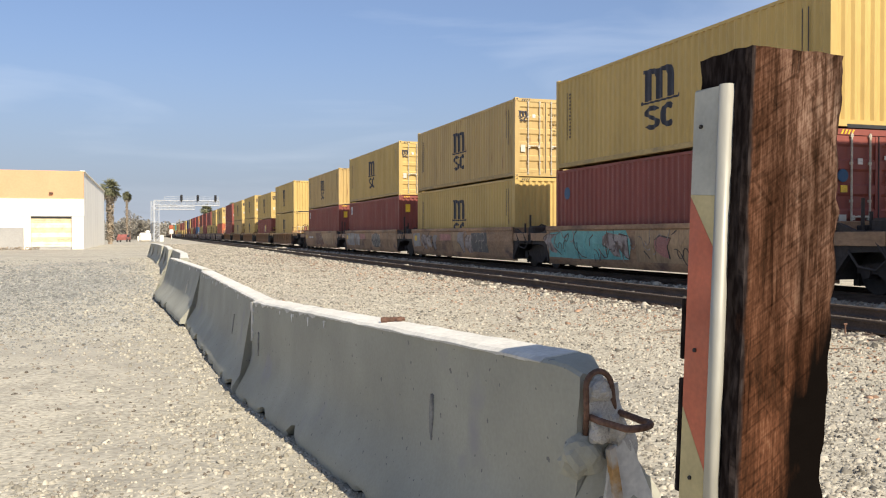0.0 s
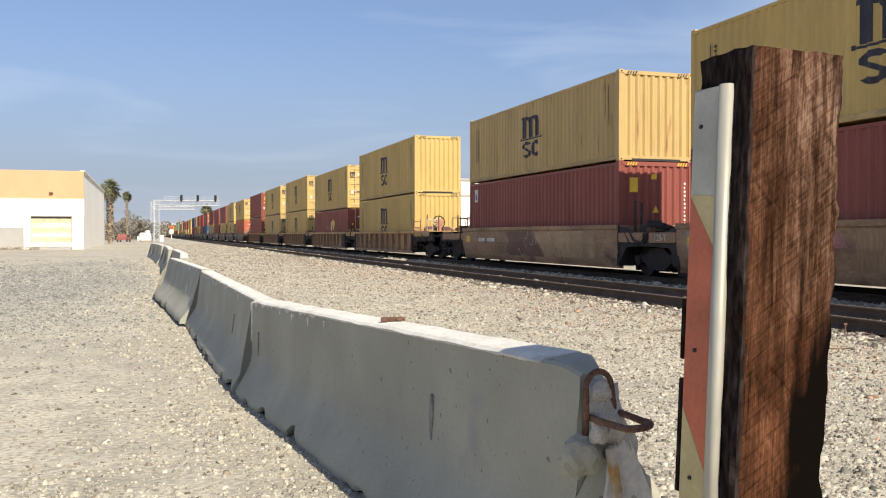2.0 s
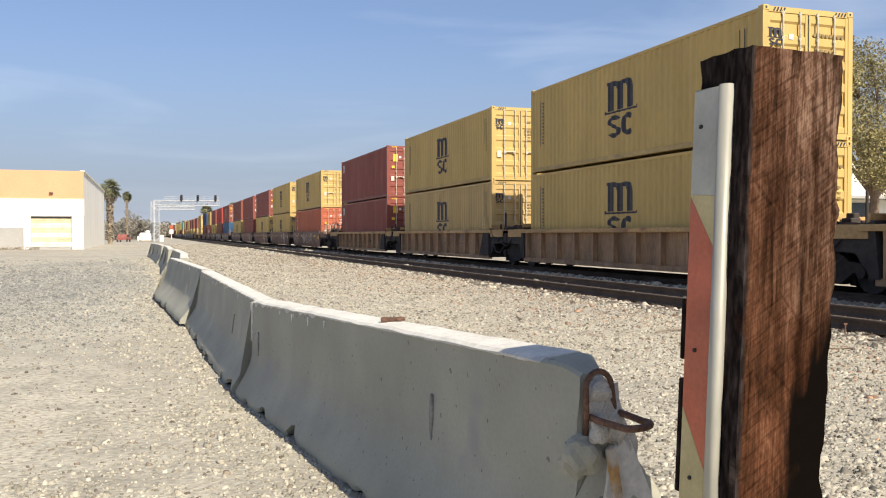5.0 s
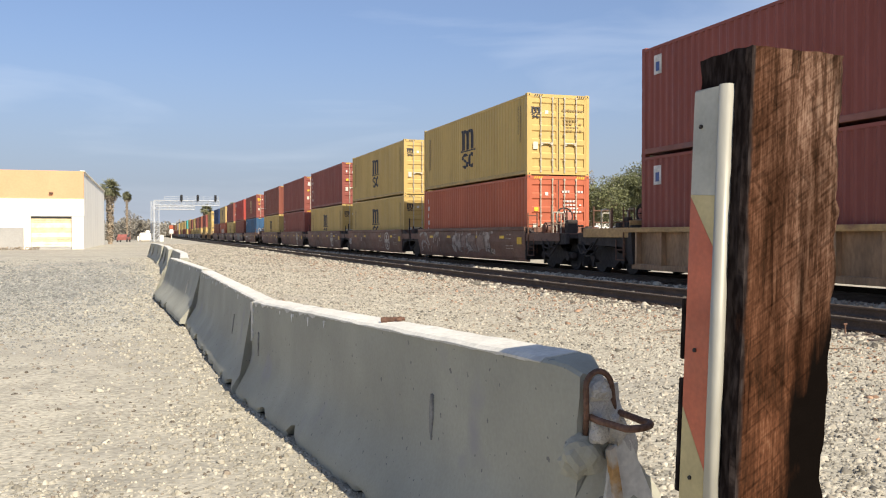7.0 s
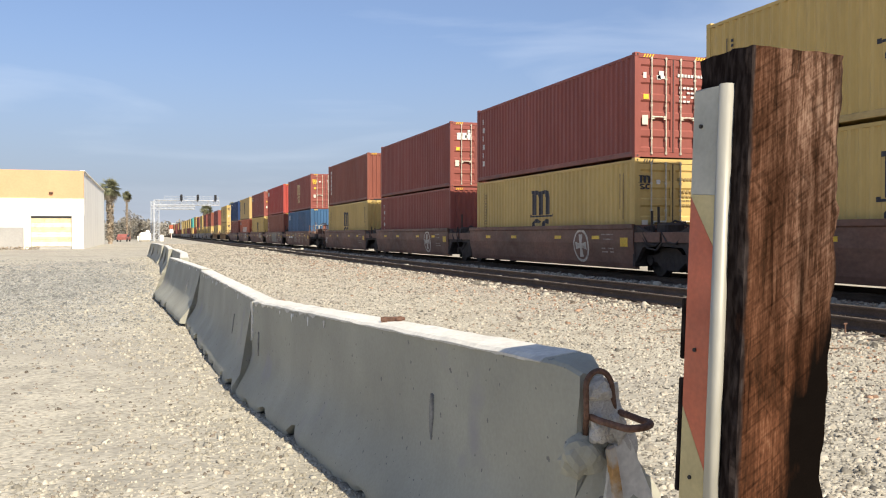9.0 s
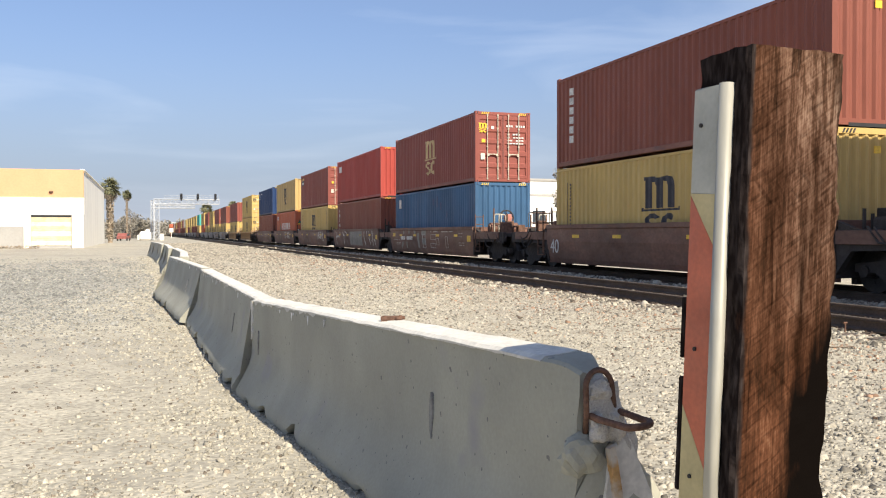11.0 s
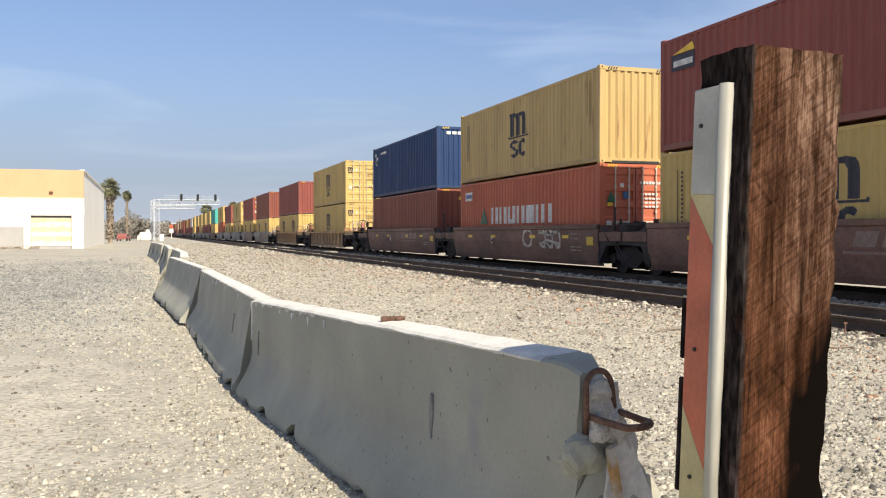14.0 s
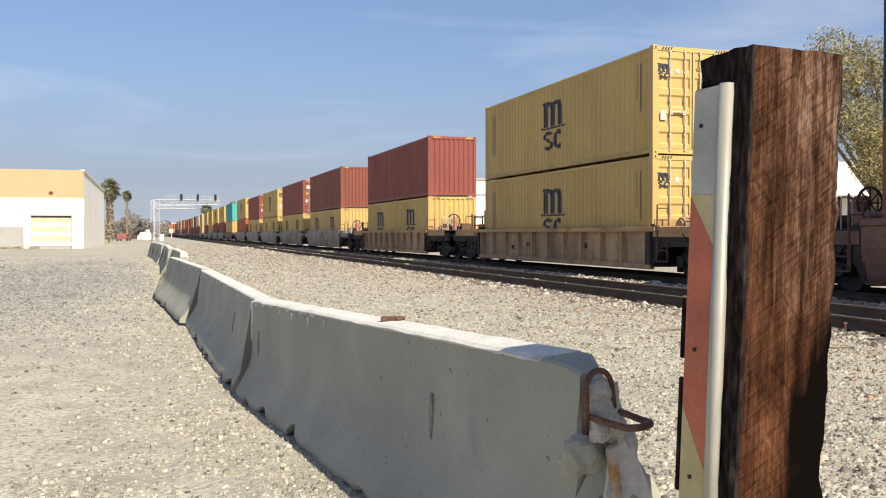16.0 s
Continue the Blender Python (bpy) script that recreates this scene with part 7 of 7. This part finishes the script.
# Stack by stack from the one that passes first: place along the line at the start, upper box, lower box, car.
# A box: colour, near end, marks.
W, Y, M, R, U, O, B, N, T, I = YELLOW_OLD, YELLOW, MAROON, RED, RUST, ORANGE, BLUE, NAVY, TEAL, IVORY
NAMES = {Y: "mustard-yellow", W: "rust-streaked yellow", M: "dark maroon", R: "bright red", U: "rust-red", O: "orange-red", B: "faded blue", N: "navy-blue", T: "teal", I: "ivory"}
LOGO, LOGO_DOOR = ("comb",), ("comb", "comb_end")
STACKS = [
    (-1.67, (Y, "door", ()), (Y, "door", ()), "tan", 0, 0, ()),
    (13.95, (Y, "panel", LOGO), (M, "door", ("disc",)), "tan", 0, 0, ("teal",)),
    (29.57, (W, "door", LOGO_DOOR), (Y, "panel", LOGO), "tan", 0, 0, ("pale",)),
    (45.18, (Y, "door", LOGO_DOOR), (M, "panel", ("white_square",)), "tan", 0, 0, ("pale_end", "125-T")),
    (60.86, (W, "panel", ("comb", "low")), (M, "panel", ("white_square",)), "tan", 0, 1, ("patched",)),
    (81.03, (Y, "panel", LOGO), (Y, "panel", LOGO), "ochre", 1, 0, ("number",)),
    (96.73, (Y, "door", LOGO_DOOR), (M, "door", ("shield_word", "low")), "ochre", 0, 0, ("owner_dark",)),
    (112.45, (Y, "door", LOGO_DOOR), (Y, "door", LOGO_DOOR), "ochre", 0, 0, ()),
    (128.35, (Y, "door", LOGO_DOOR), (W, "door", LOGO_DOOR), "ochre", 0, 0, ("owner",)),
    (144.16, (M, "door", ("white_square",)), (M, "door", ("white_square",)), "ochre", 0, 1, ("number",)),
    (163.95, (Y, "door", LOGO_DOOR), (O, "door", ("curl_word",)), "brown", 1, 0, ("swirls",)),
    (179.7, (Y, "door", LOGO_DOOR), (Y, "door", LOGO_DOOR), "brown", 0, 0, ("wheel_sign", "40", "E", "triangle")),
    (195.15, (M, "door", ("end_sign", "curl_word")), (Y, "door", LOGO_DOOR), "brown", 0, 0, ("wheel_sign",)),
    (210.7, (M, "door", ("end_word",)), (M, "panel", ("curl_word",)), "brown", 0, 0, ("wheel_sign",)),
    (226.23, (U, "panel", ("tall_word",)), (Y, "panel", LOGO), "brown", 0, 1, ("40",)),
    (245.97, (M, "door", ("comb_tan",)), (B, "panel", ("smears",)), "brown", 1, 0, ("car_number", "blocks", "frames")),
    (261.41, (R, "panel", ("corner_word",)), (U, "panel", ("curl_word",)), "brown", 0, 0, ("patch", "hooks")),
    (277.0, (M, "door", ("corner_badge",)), (Y, "panel", LOGO), "brown", 0, 0, ("owner", "jagged")),
    (292.45, (W, "panel", LOGO), (O, "door", ("big_word",)), "brown", 0, 0, ("C", "bubbles")),
    (307.9, (N, "panel", ("navy_word",)), (U, "panel", ()), "brown", 0, 1, ("owner", "B")),
    (327.79, (Y, "door", LOGO_DOOR), (Y, "door", LOGO_DOOR), "dun", 1, 1, ("number",)),
    (347.46, (M, "panel", ()), (Y, "twin", LOGO), "dun", 1, 1, ()),
    (367.6, (U, "panel", ()), (Y, "twin", LOGO), "grey", 1, 0, ("few",)),
    (383.4, (M, "door", ("end_word",)), (Y, "twin", LOGO), "grey", 0, 0, ("few",)),
    (399.2, (Y, "door", LOGO_DOOR), (Y, "twin", LOGO), "grey", 0, 0, ("tag",)),
    (415.0, (M, "door", ()), (Y, "twin", LOGO), "grey", 0, 0, ()),
    (430.8, (Y, "door", LOGO_DOOR), (O, "panel", ()), "grey", 0, 1, ()),
    (451.0, (T, "door", ()), (Y, "panel", ()), "brown", 1, 0, ()),
]
FAR = [(Y, U), (Y, M), (Y, Y), (Y, M), (Y, Y), (I, M), (M, U), (Y, U), (U, M), (U, M), (M, U), (Y, U), (U, M), (I, Y), (M, M), (Y, M), (U, U), (M, B), (U, M), (Y, Y),
       (M, U), (R, M), (Y, O), (M, M), (U, Y), (M, U), (Y, M), (O, M), (M, Y), (U, U)]


def build_train():
    """Returns what moves: each thing with its place along the line at the start and its height."""
    moving = []
    s = 451.0
    for k, (a, b) in enumerate(FAR):
        s += 15.7 if (k + 1) % 5 else 19.85
        STACKS.append((s, (a, "door" if k % 3 else "panel", LOGO if a is Y else ()), (b, "panel", ()), "brown" if (k // 5) % 2 else "grey", int((k + 1) % 5 == 0), int((k + 2) % 5 == 0), ()))
    for k, (s, upper, lower, style, first, last, deco) in enumerate(STACKS):
        rng = random.Random(100 + k)
        detail = 2 if k < 26 else 0
        moving.append((build_well(style, first, last, rng, detail, deco), s, RAIL_TOP))
        low = "low" in lower[2] or lower[1] == "twin"
        for (colour, end, extra), z in ((lower, FLOOR), (upper, 3.45 - (0.305 if low else 0))):
            words = NAMES[colour] + " steel container with " + ("barred doors" if end == "door" else "ribbed end")
            words += ", sunk in well car" if z == FLOOR else ", stacked on another"
            if end == "twin":
                for y in (0, 6.096):
                    moving.append((build_container(colour, "panel", "short " + words, extra, rng, 6.058, detail, True), s + y + 0.02, z))
            else:
                moving.append((build_container(colour, end, words, extra, rng, LENGTH, detail, (low and z == FLOOR) or "low" in extra), s, z))
    return moving


# How far the train has come, by the clock.
TRAVEL = [(0, 0), (0.7, 13.5), (1.4, 27.08), (2.1, 40.7), (2.8, 54.3), (3.5, 67.85), (4.2, 81.38), (5.25, 101.6), (6.3, 121.95), (6.9, 133.55), (7.6, 147.0), (8.3, 160.48),
          (9.0, 173.9), (9.2, 177.72), (10.2, 196.95), (11.3, 218.05), (12.0, 231.3), (12.7, 244.35), (13.4, 257.75), (14.1, 271.13), (14.8, 284.5), (15.5, 297.9), (16.0, 307.45)]


def motions():
    for ob, s, z in MOVING:
        walk(ob, [(t, pose(CENTRE, s - d, z)) for t, d in TRAVEL])
    # the wheels turn with the train's way, one row a frame
    rows, d_at, t_at = {}, [d for _, d in TRAVEL], [t for t, _ in TRAVEL]
    lead = {}
    for w, dy in TRUCKS:
        if dy not in lead:
            rows = []
            for k in range(0, 16 * FPS + 1):
                d = float(np.interp(k / FPS, t_at, d_at))
                rows.append((k / FPS, pose(0, dy, 0.42, math.degrees(d / 0.42) % 360)))
            walk(w, rows)
            lead[dy] = w
        else:
            w.rotation_mode = "QUATERNION"
            keys = w.animation_data_create()
            keys.action = lead[dy].animation_data.action
            keys.action_slot = lead[dy].animation_data.action_slot


# ---- build ----
build_ground()
build_warehouse()
build_gantry()
build_distance()
build_barriers()
build_bolt()
build_post().matrix_world = POST_AT
MOVING = build_train()
build_tracks()
yard_gravel()
rusty_gravel()
grey_gravel()
motions()
